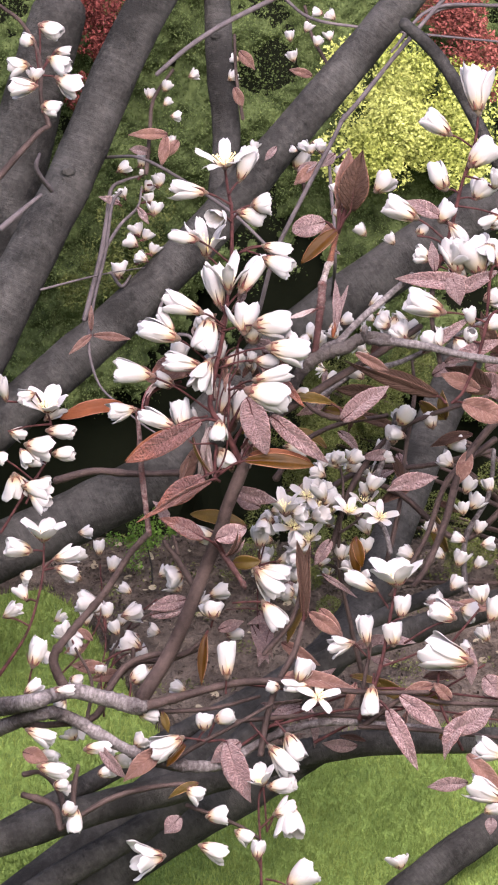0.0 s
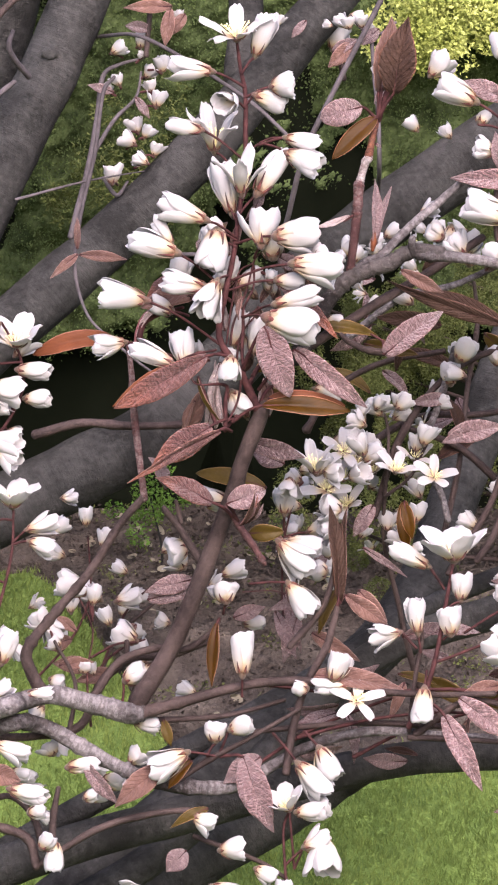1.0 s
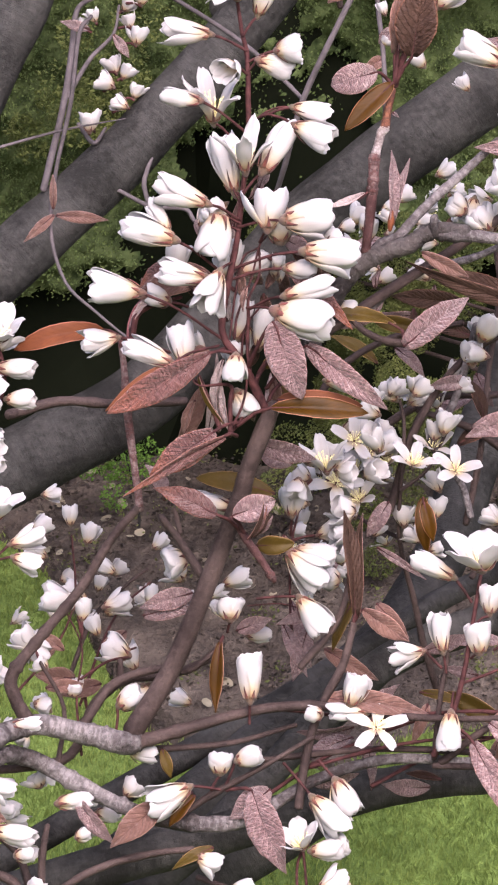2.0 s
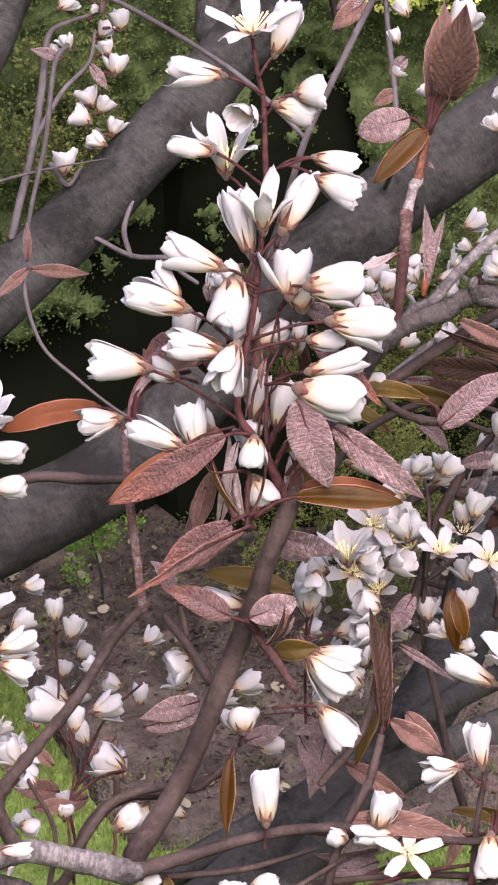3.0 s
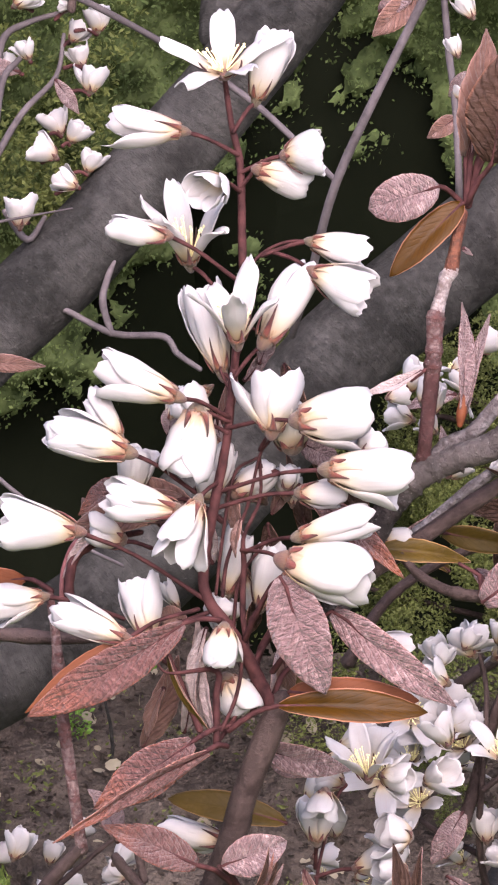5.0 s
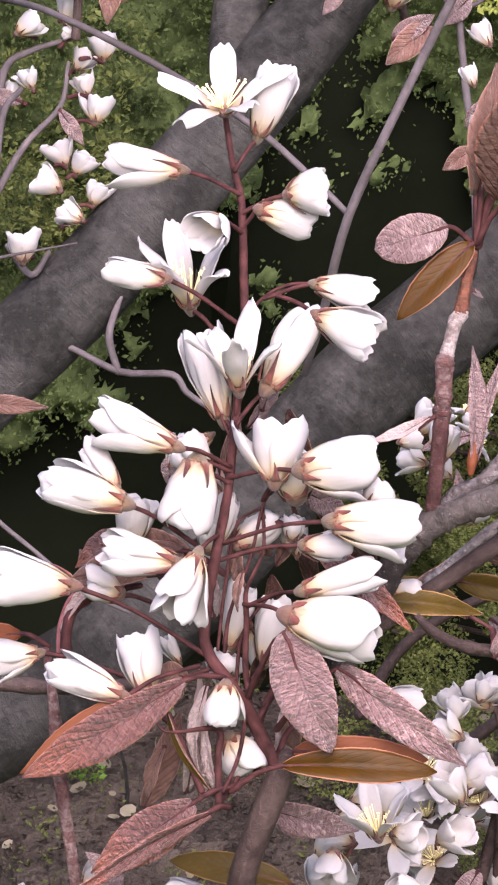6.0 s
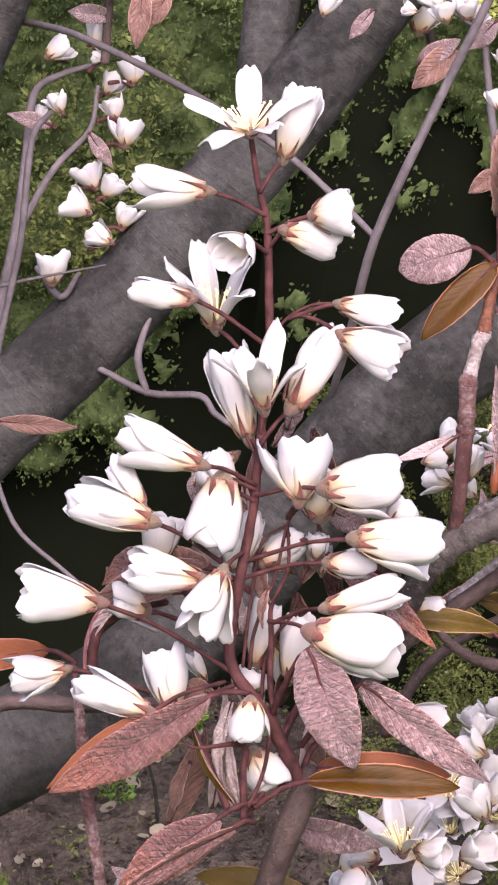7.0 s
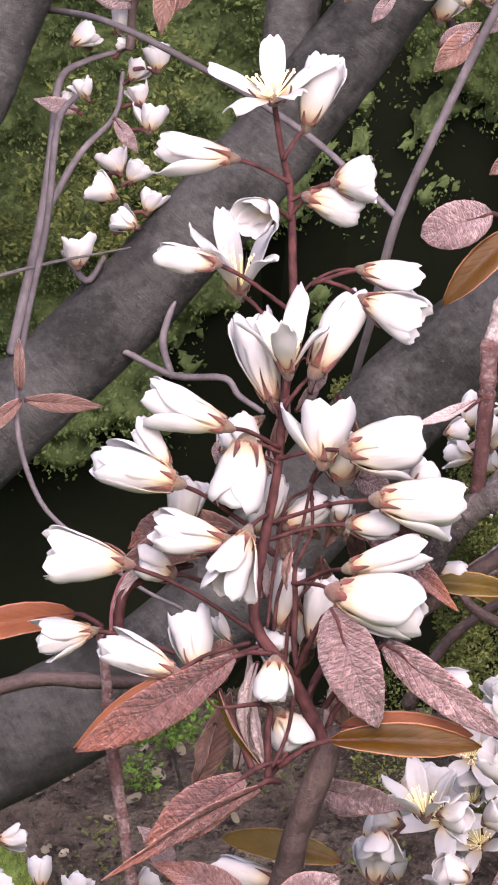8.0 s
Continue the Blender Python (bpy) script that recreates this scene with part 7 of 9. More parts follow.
flower(h, (0.0355, 0.0659, 0.2348), (0.0358, 0.0621, 0.2385), 0.0117, "slim", whole=True)
flower(h, (0.0396, 0.0672, 0.2313), (0.0386, 0.0635, 0.2352), 0.0107, "slim", whole=True)
flower(h, (0.0448, 0.0670, 0.2288), (0.0427, 0.0639, 0.2347), 0.0107, "slim", whole=True)
flower(h, (0.0507, 0.0550, 0.2308), (0.0514, 0.0519, 0.2377), 0.0117, "slim", whole=True)
flower(h, (0.0563, 0.0656, 0.2329), (0.0572, 0.0626, 0.2396), 0.0098, "slim", whole=True)
flower(h, (0.0620, 0.0550, 0.2294), (0.0623, 0.0512, 0.2333), 0.0112, "slim", whole=True)
flower(h, (0.0582, 0.0624, 0.2224), (0.0556, 0.0637, 0.2280), 0.0052, "half", whole=True)
flower(h, (0.0231, 0.0695, 0.2283), (0.0290, 0.0696, 0.2299), 0.0053, "half", whole=True)
flower(h, (0.0309, 0.0657, 0.2234), (0.0301, 0.0620, 0.2273), 0.0134, "slim", whole=True)
flower(h, (0.0174, 0.0605, 0.2213), (0.0213, 0.0613, 0.2268), 0.0058, "half", whole=True)
flower(h, (0.0231, 0.0574, 0.2197), (0.0171, 0.0581, 0.2207), 0.0052, "half", whole=True)
flower(h, (0.0371, 0.0671, 0.2187), (0.0351, 0.0637, 0.2233), 0.0118, "slim", whole=True)
flower(h, (0.0490, 0.0665, 0.2118), (0.0481, 0.0679, 0.2180), 0.0055, "half", whole=True)
flower(h, (0.0409, 0.0626, 0.2101), (0.0434, 0.0634, 0.2139), 0.0041, "half", whole=True)
flower(h, (0.0532, 0.0622, 0.2087), (0.0488, 0.0630, 0.2120), 0.0044, "half", whole=True)
flower(h, (0.0572, 0.0611, 0.2155), (0.0579, 0.0625, 0.2214), 0.0052, "half", whole=True)
flower(h, (0.0311, 0.0598, 0.2076), (0.0330, 0.0614, 0.2143), 0.0062, "half", whole=True)
flower(h, (0.0181, 0.0525, 0.2134), (0.0231, 0.0522, 0.2138), 0.0043, "half", whole=True)
flower(h, (0.0398, 0.0574, 0.2466), (0.0413, 0.0584, 0.2509), 0.0040, "half", whole=True)
flower(h, (0.0284, 0.0631, 0.2013), (0.0344, 0.0631, 0.2024), 0.0053, "half", whole=True)
flower(h, (0.0413, 0.0703, 0.2348), (0.0448, 0.0714, 0.2398), 0.0053, "half", whole=True)
flower(h, (0.0358, 0.0669, 0.2263), (0.0349, 0.0639, 0.2333), 0.0093, "slim", whole=True)
flower(h, (0.0555, 0.0548, 0.2078), (0.0593, 0.0551, 0.2092), 0.0035, "tube", whole=True)
leaf(h, (0.0534, 0.0536, 0.2224), (0.0547, 0.0501, 0.2077), 0.0051, ("AMBER", "RUST"), 20, 25, 0.1, 0, seed=86)
leaf(h, (0.0443, 0.0552, 0.2207), (0.0387, 0.0533, 0.2118), 0.0055, ("MAUVE", "MAUVE"), 0, 25, 0.1, 0, seed=87)
leaf(h, (0.0655, 0.0695, 0.2507), (0.0551, 0.0691, 0.2490), 0.0049, ("MAUVE", "MAUVE"), 0, 25, 0.1, 0, seed=88)
leaf(h, (0.0419, 0.0595, 0.2075), (0.0548, 0.0574, 0.1994), 0.0027, ("MAUVE", "MAUVE"), 0, 35, 0.1, 0, seed=89)
leaf(h, (0.0188, 0.0481, 0.1955), (0.0242, 0.0433, 0.1788), 0.0037, ("MAUVE", "MAUVE"), 0, 30, 0.1, 0, seed=90)
leaf(h, (0.0316, 0.0511, 0.2091), (0.0259, 0.0491, 0.2006), 0.0048, ("MAUVE", "MAUVE"), 0, 30, 0.1, 0, seed=91)
flower(h, (0.0573, 0.0852, 0.3029), (0.0627, 0.0857, 0.3051), 0.0050, "half", whole=True)
flower(h, (0.0602, 0.0811, 0.2982), (0.0649, 0.0817, 0.3003), 0.0045, "half", whole=True)
flower(h, (0.0349, 0.0783, 0.2909), (0.0372, 0.0800, 0.2965), 0.0056, "half", whole=True)
flower(h, (0.0389, 0.0790, 0.2865), (0.0393, 0.0805, 0.2926), 0.0056, "half", whole=True)
flower(h, (0.0589, 0.0850, 0.2972), (0.0558, 0.0855, 0.2995), 0.0034, "half", whole=True)
flower(h, (0.0312, 0.0748, 0.2905), (0.0355, 0.0754, 0.2916), 0.0040, "half", whole=True)
flower(h, (0.0425, 0.0754, 0.2953), (0.0466, 0.0760, 0.2970), 0.0040, "half", whole=True)
flower(h, (0.0558, 0.0836, 0.2858), (0.0531, 0.0844, 0.2894), 0.0040, "half", whole=True)
flower(h, (0.0605, 0.0737, 0.2514), (0.0642, 0.0744, 0.2542), 0.0041, "half", whole=True)
flower(h, (0.0446, 0.0644, 0.2479), (0.0465, 0.0652, 0.2514), 0.0036, "half", whole=True)
flower(h, (0.0509, 0.0664, 0.2481), (0.0514, 0.0675, 0.2529), 0.0044, "half", whole=True)
flower(h, (0.0620, 0.0697, 0.2483), (0.0665, 0.0704, 0.2509), 0.0045, "half", whole=True)
flower(h, (0.0442, 0.0989, 0.2886), (0.0427, 0.1001, 0.2928), 0.0071, "slim", whole=True)
flower(h, (0.0470, 0.0882, 0.2955), (0.0515, 0.0890, 0.2987), 0.0049, "half", whole=True)
flower(h, (0.0556, 0.0897, 0.2882), (0.0501, 0.0900, 0.2897), 0.0085, "slim", whole=True)
flower(h, (0.0551, 0.0990, 0.2904), (0.0609, 0.0992, 0.2914), 0.0085, "slim", whole=True)
flower(h, (0.0443, 0.0949, 0.2850), (0.0489, 0.0950, 0.2855), 0.0070, "slim", whole=True)
flower(h, (0.0361, 0.0930, 0.2815), (0.0308, 0.0933, 0.2829), 0.0049, "half", whole=True)
flower(h, (0.0403, 0.0920, 0.2794), (0.0375, 0.0926, 0.2822), 0.0036, "half", whole=True)
flower(h, (0.0573, 0.0839, 0.2847), (0.0525, 0.0840, 0.2853), 0.0040, "half", whole=True)
flower(h, (0.0398, 0.0985, 0.2860), (0.0362, 0.0986, 0.2868), 0.0057, "slim", whole=True)
flower(h, (0.0210, 0.0799, 0.2224), (0.0274, 0.0798, 0.2227), 0.0058, "half", whole=True)
flower(h, (0.0327, 0.0749, 0.2158), (0.0330, 0.0766, 0.2230), 0.0065, "half", whole=True)
flower(h, (0.0226, 0.0778, 0.2089), (0.0217, 0.0790, 0.2143), 0.0049, "half", whole=True)
flower(h, (0.0437, 0.0774, 0.2224), (0.0483, 0.0784, 0.2267), 0.0100, "slim", whole=True)
flower(h, (0.0546, 0.0806, 0.2252), (0.0579, 0.0819, 0.2306), 0.0100, "slim", whole=True)
flower(h, (0.0492, 0.0777, 0.2106), (0.0521, 0.0787, 0.2152), 0.0086, "slim", whole=True)
flower(h, (0.0364, 0.0754, 0.2118), (0.0340, 0.0766, 0.2166), 0.0049, "half", whole=True)
flower(h, (0.0452, 0.0764, 0.2044), (0.0431, 0.0774, 0.2084), 0.0072, "slim", whole=True)
flower(h, (0.0204, 0.0717, 0.2037), (0.0194, 0.0727, 0.2075), 0.0063, "slim", whole=True)
flower(h, (0.0259, 0.0706, 0.2036), (0.0314, 0.0706, 0.2041), 0.0085, "slim", whole=True)
flower(h, (0.0225, 0.0749, 0.1895), (0.0279, 0.0750, 0.1905), 0.0086, "slim", whole=True)
flower(h, (0.0306, 0.0675, 0.1972), (0.0359, 0.0677, 0.1983), 0.0086, "slim", whole=True)
flower(h, (0.0416, 0.0774, 0.2417), (0.0386, 0.0785, 0.2462), 0.0049, "half", whole=True)
flower(h, (0.0523, 0.0757, 0.2446), (0.0472, 0.0762, 0.2468), 0.0085, "slim", whole=True)
flower(h, (0.0589, 0.0859, 0.2399), (0.0558, 0.0869, 0.2446), 0.0086, "slim", whole=True)
twig(h, [(0.0677, 0.0728, 0.2648, 0.00114), (0.0653, 0.0707, 0.2559, 0.00107), (0.0613, 0.0679, 0.2440, 0.00107), (0.0558, 0.0658, 0.2352, 0.00106), (0.0636, 0.0633, 0.2247, 0.00099), (0.0665, 0.0612, 0.2158, 0.00092)], GREYTWIG, "shoot", "", 8, 5, 0.1, 0)
twig(h, [(0.1067, 0.0552, 0.2695, 0.00152), (0.0996, 0.0535, 0.2623, 0.00142), (0.0905, 0.0504, 0.2492, 0.00142), (0.0856, 0.0458, 0.2313, 0.00141), (0.0795, 0.0419, 0.2155, 0.00120), (0.0744, 0.0399, 0.2075, 0.00101)], TWIG, "shoot", "", 8, 5, 0.1, 0)
twig(h, [(0.1084, 0.0741, 0.2316, 0.00122), (0.0916, 0.0713, 0.2194, 0.00111), (0.0699, 0.0749, 0.2351, 0.00111), (0.0527, 0.0764, 0.2411, 0.00080)], TWIG, "shoot", "", 8, 5, 0.1, 0)
flower(h, (0.0705, 0.0800, 0.2598), (0.0682, 0.0814, 0.2659), 0.0058, "half", whole=True)
flower(h, (0.0704, 0.0670, 0.2577), (0.0641, 0.0673, 0.2593), 0.0055, "half", whole=True)
flower(h, (0.0860, 0.0731, 0.2541), (0.0934, 0.0734, 0.2559), 0.0065, "half", whole=True)
flower(h, (0.0878, 0.0627, 0.2480), (0.0830, 0.0638, 0.2524), 0.0058, "half", whole=True)
flower(h, (0.0930, 0.0636, 0.2382), (0.0952, 0.0650, 0.2439), 0.0055, "half", whole=True)
flower(h, (0.0956, 0.0688, 0.2316), (0.0996, 0.0700, 0.2368), 0.0059, "half", whole=True)
flower(h, (0.1026, 0.0736, 0.2372), (0.1010, 0.0749, 0.2423), 0.0049, "half", whole=True)
flower(h, (0.0922, 0.0570, 0.2312), (0.0920, 0.0582, 0.2365), 0.0049, "half", whole=True)
flower(h, (0.0925, 0.0508, 0.2225), (0.0876, 0.0513, 0.2245), 0.0045, "half", whole=True)
flower(h, (0.0982, 0.0696, 0.2222), (0.0997, 0.0708, 0.2274), 0.0049, "half", whole=True)
flower(h, (0.0992, 0.0542, 0.2206), (0.1044, 0.0543, 0.2216), 0.0046, "half", whole=True)
flower(h, (0.0910, 0.0558, 0.2125), (0.0919, 0.0572, 0.2185), 0.0055, "half", whole=True)
flower(h, (0.0976, 0.0662, 0.2099), (0.1007, 0.0671, 0.2140), 0.0045, "half", whole=True)
flower(h, (0.0886, 0.0502, 0.2048), (0.0924, 0.0515, 0.2095), 0.0055, "half", whole=True)
flower(h, (0.0861, 0.0683, 0.2129), (0.0821, 0.0691, 0.2164), 0.0045, "half", whole=True)
flower(h, (0.0857, 0.0574, 0.1961), (0.0808, 0.0588, 0.2017), 0.0065, "half", whole=True)
flower(h, (0.1022, 0.0467, 0.1868), (0.0987, 0.0481, 0.1918), 0.0055, "half", whole=True)
flower(h, (0.0965, 0.0455, 0.1828), (0.0919, 0.0463, 0.1859), 0.0049, "half", whole=True)
flower(h, (0.0748, 0.0638, 0.2135), (0.0697, 0.0647, 0.2171), 0.0055, "half", whole=True)
flower(h, (0.0824, 0.0570, 0.2244), (0.0786, 0.0581, 0.2284), 0.0048, "half", whole=True)
flower(h, (0.0502, 0.0713, 0.2440), (0.0552, 0.0722, 0.2476), 0.0055, "half", whole=True)
flower(h, (0.0465, 0.0680, 0.2456), (0.0426, 0.0692, 0.2506), 0.0058, "half", whole=True)
flower(h, (0.0414, 0.0554, 0.2443), (0.0359, 0.0561, 0.2470), 0.0055, "half", whole=True)
flower(h, (0.0566, 0.0655, 0.2355), (0.0574, 0.0669, 0.2414), 0.0054, "half", whole=True)
leaf(h, (0.0935, 0.0518, 0.2553), (0.0896, 0.0489, 0.2432), 0.0061, ("RUST", "MAUVE"), 0, 25, 0.1, 0, seed=92)
leaf(h, (0.0531, 0.0440, 0.2232), (0.0556, 0.0416, 0.2133), 0.0047, ("AMBER", "RUST"), 0, 25, 0.1, 0, seed=93)
leaf(h, (0.0401, 0.0192, 0.2017), (0.0483, 0.0168, 0.1931), 0.0048, ("RUST", "MAUVE"), 0, 25, 0.1, 0, seed=94)
k = thing("flowering_branch", "distant grey twig with pale blossoms in front of the hedge", "branch")
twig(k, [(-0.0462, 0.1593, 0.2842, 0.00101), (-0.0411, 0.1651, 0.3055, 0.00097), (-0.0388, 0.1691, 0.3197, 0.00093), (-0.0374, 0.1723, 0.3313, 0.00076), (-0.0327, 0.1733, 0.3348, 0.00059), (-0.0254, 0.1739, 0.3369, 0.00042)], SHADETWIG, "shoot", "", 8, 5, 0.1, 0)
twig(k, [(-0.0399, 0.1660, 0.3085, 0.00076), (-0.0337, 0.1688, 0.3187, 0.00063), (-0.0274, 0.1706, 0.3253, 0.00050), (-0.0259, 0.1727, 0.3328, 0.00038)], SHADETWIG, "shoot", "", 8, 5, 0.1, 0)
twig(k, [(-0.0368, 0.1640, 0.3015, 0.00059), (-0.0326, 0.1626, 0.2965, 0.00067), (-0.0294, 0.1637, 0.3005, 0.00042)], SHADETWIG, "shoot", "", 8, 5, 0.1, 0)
flower(k, (-0.0348, 0.1712, 0.3386), (-0.0304, 0.1720, 0.3415), 0.0051, "half", stalk=(-0.0317, 0.1739, 0.3369), whole=True)
flower(k, (-0.0263, 0.1743, 0.3400), (-0.0256, 0.1757, 0.3450), 0.0050, "half", stalk=(-0.0275, 0.1747, 0.3399), whole=True)
flower(k, (-0.0198, 0.1765, 0.3325), (-0.0194, 0.1779, 0.3377), 0.0052, "half", stalk=(-0.0238, 0.1729, 0.3334), whole=True)
flower(k, (-0.0246, 0.1757, 0.3309), (-0.0219, 0.1766, 0.3343), 0.0043, "half", stalk=(-0.0259, 0.1721, 0.3309), whole=True)
flower(k, (-0.0225, 0.1742, 0.3266), (-0.0239, 0.1753, 0.3306), 0.0041, "half", stalk=(-0.0259, 0.1711, 0.3268), whole=True)
flower(k, (-0.0211, 0.1693, 0.3228), (-0.0200, 0.1709, 0.3281), 0.0054, "half", stalk=(-0.0243, 0.1699, 0.3228), whole=True)
flower(k, (-0.0323, 0.1692, 0.3290), (-0.0340, 0.1701, 0.3326), 0.0038, "half", stalk=(-0.0319, 0.1714, 0.3278), whole=True)
flower(k, (-0.0266, 0.1699, 0.3147), (-0.0282, 0.1714, 0.3197), 0.0051, "half", stalk=(-0.0284, 0.1678, 0.3152), whole=True)
flower(k, (-0.0275, 0.1633, 0.3119), (-0.0323, 0.1642, 0.3151), 0.0056, "half", stalk=(-0.0299, 0.1664, 0.3101), whole=True)
flower(k, (-0.0247, 0.1690, 0.3134), (-0.0226, 0.1700, 0.3173), 0.0043, "half", stalk=(-0.0262, 0.1672, 0.3131), whole=True)
flower(k, (-0.0215, 0.1671, 0.3082), (-0.0206, 0.1683, 0.3125), 0.0043, "half", stalk=(-0.0246, 0.1658, 0.3082), whole=True)
flower(k, (-0.0236, 0.1637, 0.3063), (-0.0279, 0.1643, 0.3086), 0.0047, "half", stalk=(-0.0274, 0.1648, 0.3046), whole=True)
flower(k, (-0.0339, 0.1544, 0.3012), (-0.0340, 0.1560, 0.3073), 0.0060, "half", stalk=(-0.0324, 0.1635, 0.2995), whole=True)
flower(k, (-0.0246, 0.1730, 0.3381), (-0.0272, 0.1731, 0.3382), 0.0026, "half", stalk=(-0.0275, 0.1735, 0.3354), whole=True)
flower(k, (-0.0367, 0.1719, 0.3266), (-0.0350, 0.1727, 0.3295), 0.0032, "half", stalk=(-0.0335, 0.1708, 0.3257), whole=True)
leaf(k, (-0.0341, 0.1663, 0.3273), (-0.0420, 0.1668, 0.3293), 0.0031, ("MAUVE", "RUST"), 0, 25, 0.1, 0, seed=95)
leaf(k, (-0.0232, 0.1715, 0.3460), (-0.0311, 0.1717, 0.3469), 0.0042, ("MAUVE", "RUST"), 0, 25, 0.1, 0, seed=96)
leaf(k, (-0.0273, 0.1658, 0.3258), (-0.0231, 0.1642, 0.3198), 0.0030, ("MAUVE", "RUST"), 0, 25, 0.1, 0, seed=97)
n = thing("bare_twig", "thin grey bare twig crossing the stems", "twig")
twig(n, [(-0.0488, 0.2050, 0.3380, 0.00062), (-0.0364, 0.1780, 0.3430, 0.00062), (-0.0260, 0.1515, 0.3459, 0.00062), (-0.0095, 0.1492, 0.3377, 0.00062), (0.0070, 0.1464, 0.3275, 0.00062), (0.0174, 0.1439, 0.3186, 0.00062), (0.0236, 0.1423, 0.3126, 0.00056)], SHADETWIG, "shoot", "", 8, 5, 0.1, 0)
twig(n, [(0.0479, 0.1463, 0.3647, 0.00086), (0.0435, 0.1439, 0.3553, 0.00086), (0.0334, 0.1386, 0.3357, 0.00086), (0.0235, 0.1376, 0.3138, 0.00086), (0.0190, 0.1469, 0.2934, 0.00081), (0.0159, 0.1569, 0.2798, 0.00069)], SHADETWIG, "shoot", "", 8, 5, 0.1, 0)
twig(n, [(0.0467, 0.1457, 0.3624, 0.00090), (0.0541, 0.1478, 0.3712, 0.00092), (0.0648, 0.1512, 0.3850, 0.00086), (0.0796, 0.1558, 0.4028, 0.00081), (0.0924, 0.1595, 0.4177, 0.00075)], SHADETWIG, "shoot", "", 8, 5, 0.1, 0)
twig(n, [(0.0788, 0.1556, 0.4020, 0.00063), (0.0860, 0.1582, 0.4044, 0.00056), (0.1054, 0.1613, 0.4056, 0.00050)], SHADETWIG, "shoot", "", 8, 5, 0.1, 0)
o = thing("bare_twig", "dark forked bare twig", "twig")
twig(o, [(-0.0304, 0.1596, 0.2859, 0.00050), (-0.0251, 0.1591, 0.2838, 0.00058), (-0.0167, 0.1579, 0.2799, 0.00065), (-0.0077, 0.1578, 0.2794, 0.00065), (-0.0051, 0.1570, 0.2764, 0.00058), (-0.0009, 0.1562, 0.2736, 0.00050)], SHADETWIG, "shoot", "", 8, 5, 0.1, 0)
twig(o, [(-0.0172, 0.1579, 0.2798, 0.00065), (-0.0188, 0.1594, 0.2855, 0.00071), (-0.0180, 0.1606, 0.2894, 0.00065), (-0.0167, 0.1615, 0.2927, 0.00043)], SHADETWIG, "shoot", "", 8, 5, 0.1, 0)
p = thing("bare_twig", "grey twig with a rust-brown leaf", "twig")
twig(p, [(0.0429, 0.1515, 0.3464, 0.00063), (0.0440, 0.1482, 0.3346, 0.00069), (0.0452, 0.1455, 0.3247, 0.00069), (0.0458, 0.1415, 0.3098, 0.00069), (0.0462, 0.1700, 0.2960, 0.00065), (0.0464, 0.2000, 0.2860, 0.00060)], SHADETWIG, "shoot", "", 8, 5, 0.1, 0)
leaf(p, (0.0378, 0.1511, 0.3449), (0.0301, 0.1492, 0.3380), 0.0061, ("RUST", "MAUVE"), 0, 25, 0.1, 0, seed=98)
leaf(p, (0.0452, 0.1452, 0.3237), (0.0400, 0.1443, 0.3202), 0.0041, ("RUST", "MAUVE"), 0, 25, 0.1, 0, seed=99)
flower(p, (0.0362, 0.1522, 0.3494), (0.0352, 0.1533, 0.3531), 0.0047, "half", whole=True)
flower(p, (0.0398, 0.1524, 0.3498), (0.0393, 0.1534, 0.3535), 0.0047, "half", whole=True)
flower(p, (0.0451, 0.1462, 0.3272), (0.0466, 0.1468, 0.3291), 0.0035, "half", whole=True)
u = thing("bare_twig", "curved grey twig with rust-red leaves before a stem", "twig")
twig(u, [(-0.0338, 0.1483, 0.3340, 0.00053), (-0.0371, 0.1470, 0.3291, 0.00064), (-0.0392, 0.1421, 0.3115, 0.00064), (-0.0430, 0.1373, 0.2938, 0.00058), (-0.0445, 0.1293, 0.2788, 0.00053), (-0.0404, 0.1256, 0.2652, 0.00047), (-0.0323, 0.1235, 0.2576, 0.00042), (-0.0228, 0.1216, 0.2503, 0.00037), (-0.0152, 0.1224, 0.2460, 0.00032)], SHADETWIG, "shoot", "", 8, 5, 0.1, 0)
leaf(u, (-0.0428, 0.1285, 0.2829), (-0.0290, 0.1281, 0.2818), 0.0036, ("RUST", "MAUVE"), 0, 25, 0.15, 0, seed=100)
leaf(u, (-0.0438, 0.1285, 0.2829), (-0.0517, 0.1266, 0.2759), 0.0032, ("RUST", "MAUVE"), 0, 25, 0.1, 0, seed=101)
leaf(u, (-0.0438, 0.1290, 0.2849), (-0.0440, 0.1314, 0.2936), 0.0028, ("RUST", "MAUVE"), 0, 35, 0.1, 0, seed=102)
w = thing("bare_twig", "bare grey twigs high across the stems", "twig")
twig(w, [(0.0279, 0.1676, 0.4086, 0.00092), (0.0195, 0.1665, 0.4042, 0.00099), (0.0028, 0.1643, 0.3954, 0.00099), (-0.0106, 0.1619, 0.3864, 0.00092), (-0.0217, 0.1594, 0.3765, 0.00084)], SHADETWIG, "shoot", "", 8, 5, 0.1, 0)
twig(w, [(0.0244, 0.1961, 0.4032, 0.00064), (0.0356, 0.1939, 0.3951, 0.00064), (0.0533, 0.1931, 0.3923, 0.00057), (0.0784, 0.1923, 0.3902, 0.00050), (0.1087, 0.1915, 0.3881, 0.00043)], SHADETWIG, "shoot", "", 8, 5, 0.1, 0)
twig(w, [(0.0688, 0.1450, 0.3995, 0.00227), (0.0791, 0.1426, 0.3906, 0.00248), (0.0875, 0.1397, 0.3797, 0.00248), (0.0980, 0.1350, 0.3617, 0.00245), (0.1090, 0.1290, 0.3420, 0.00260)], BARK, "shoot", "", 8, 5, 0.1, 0)
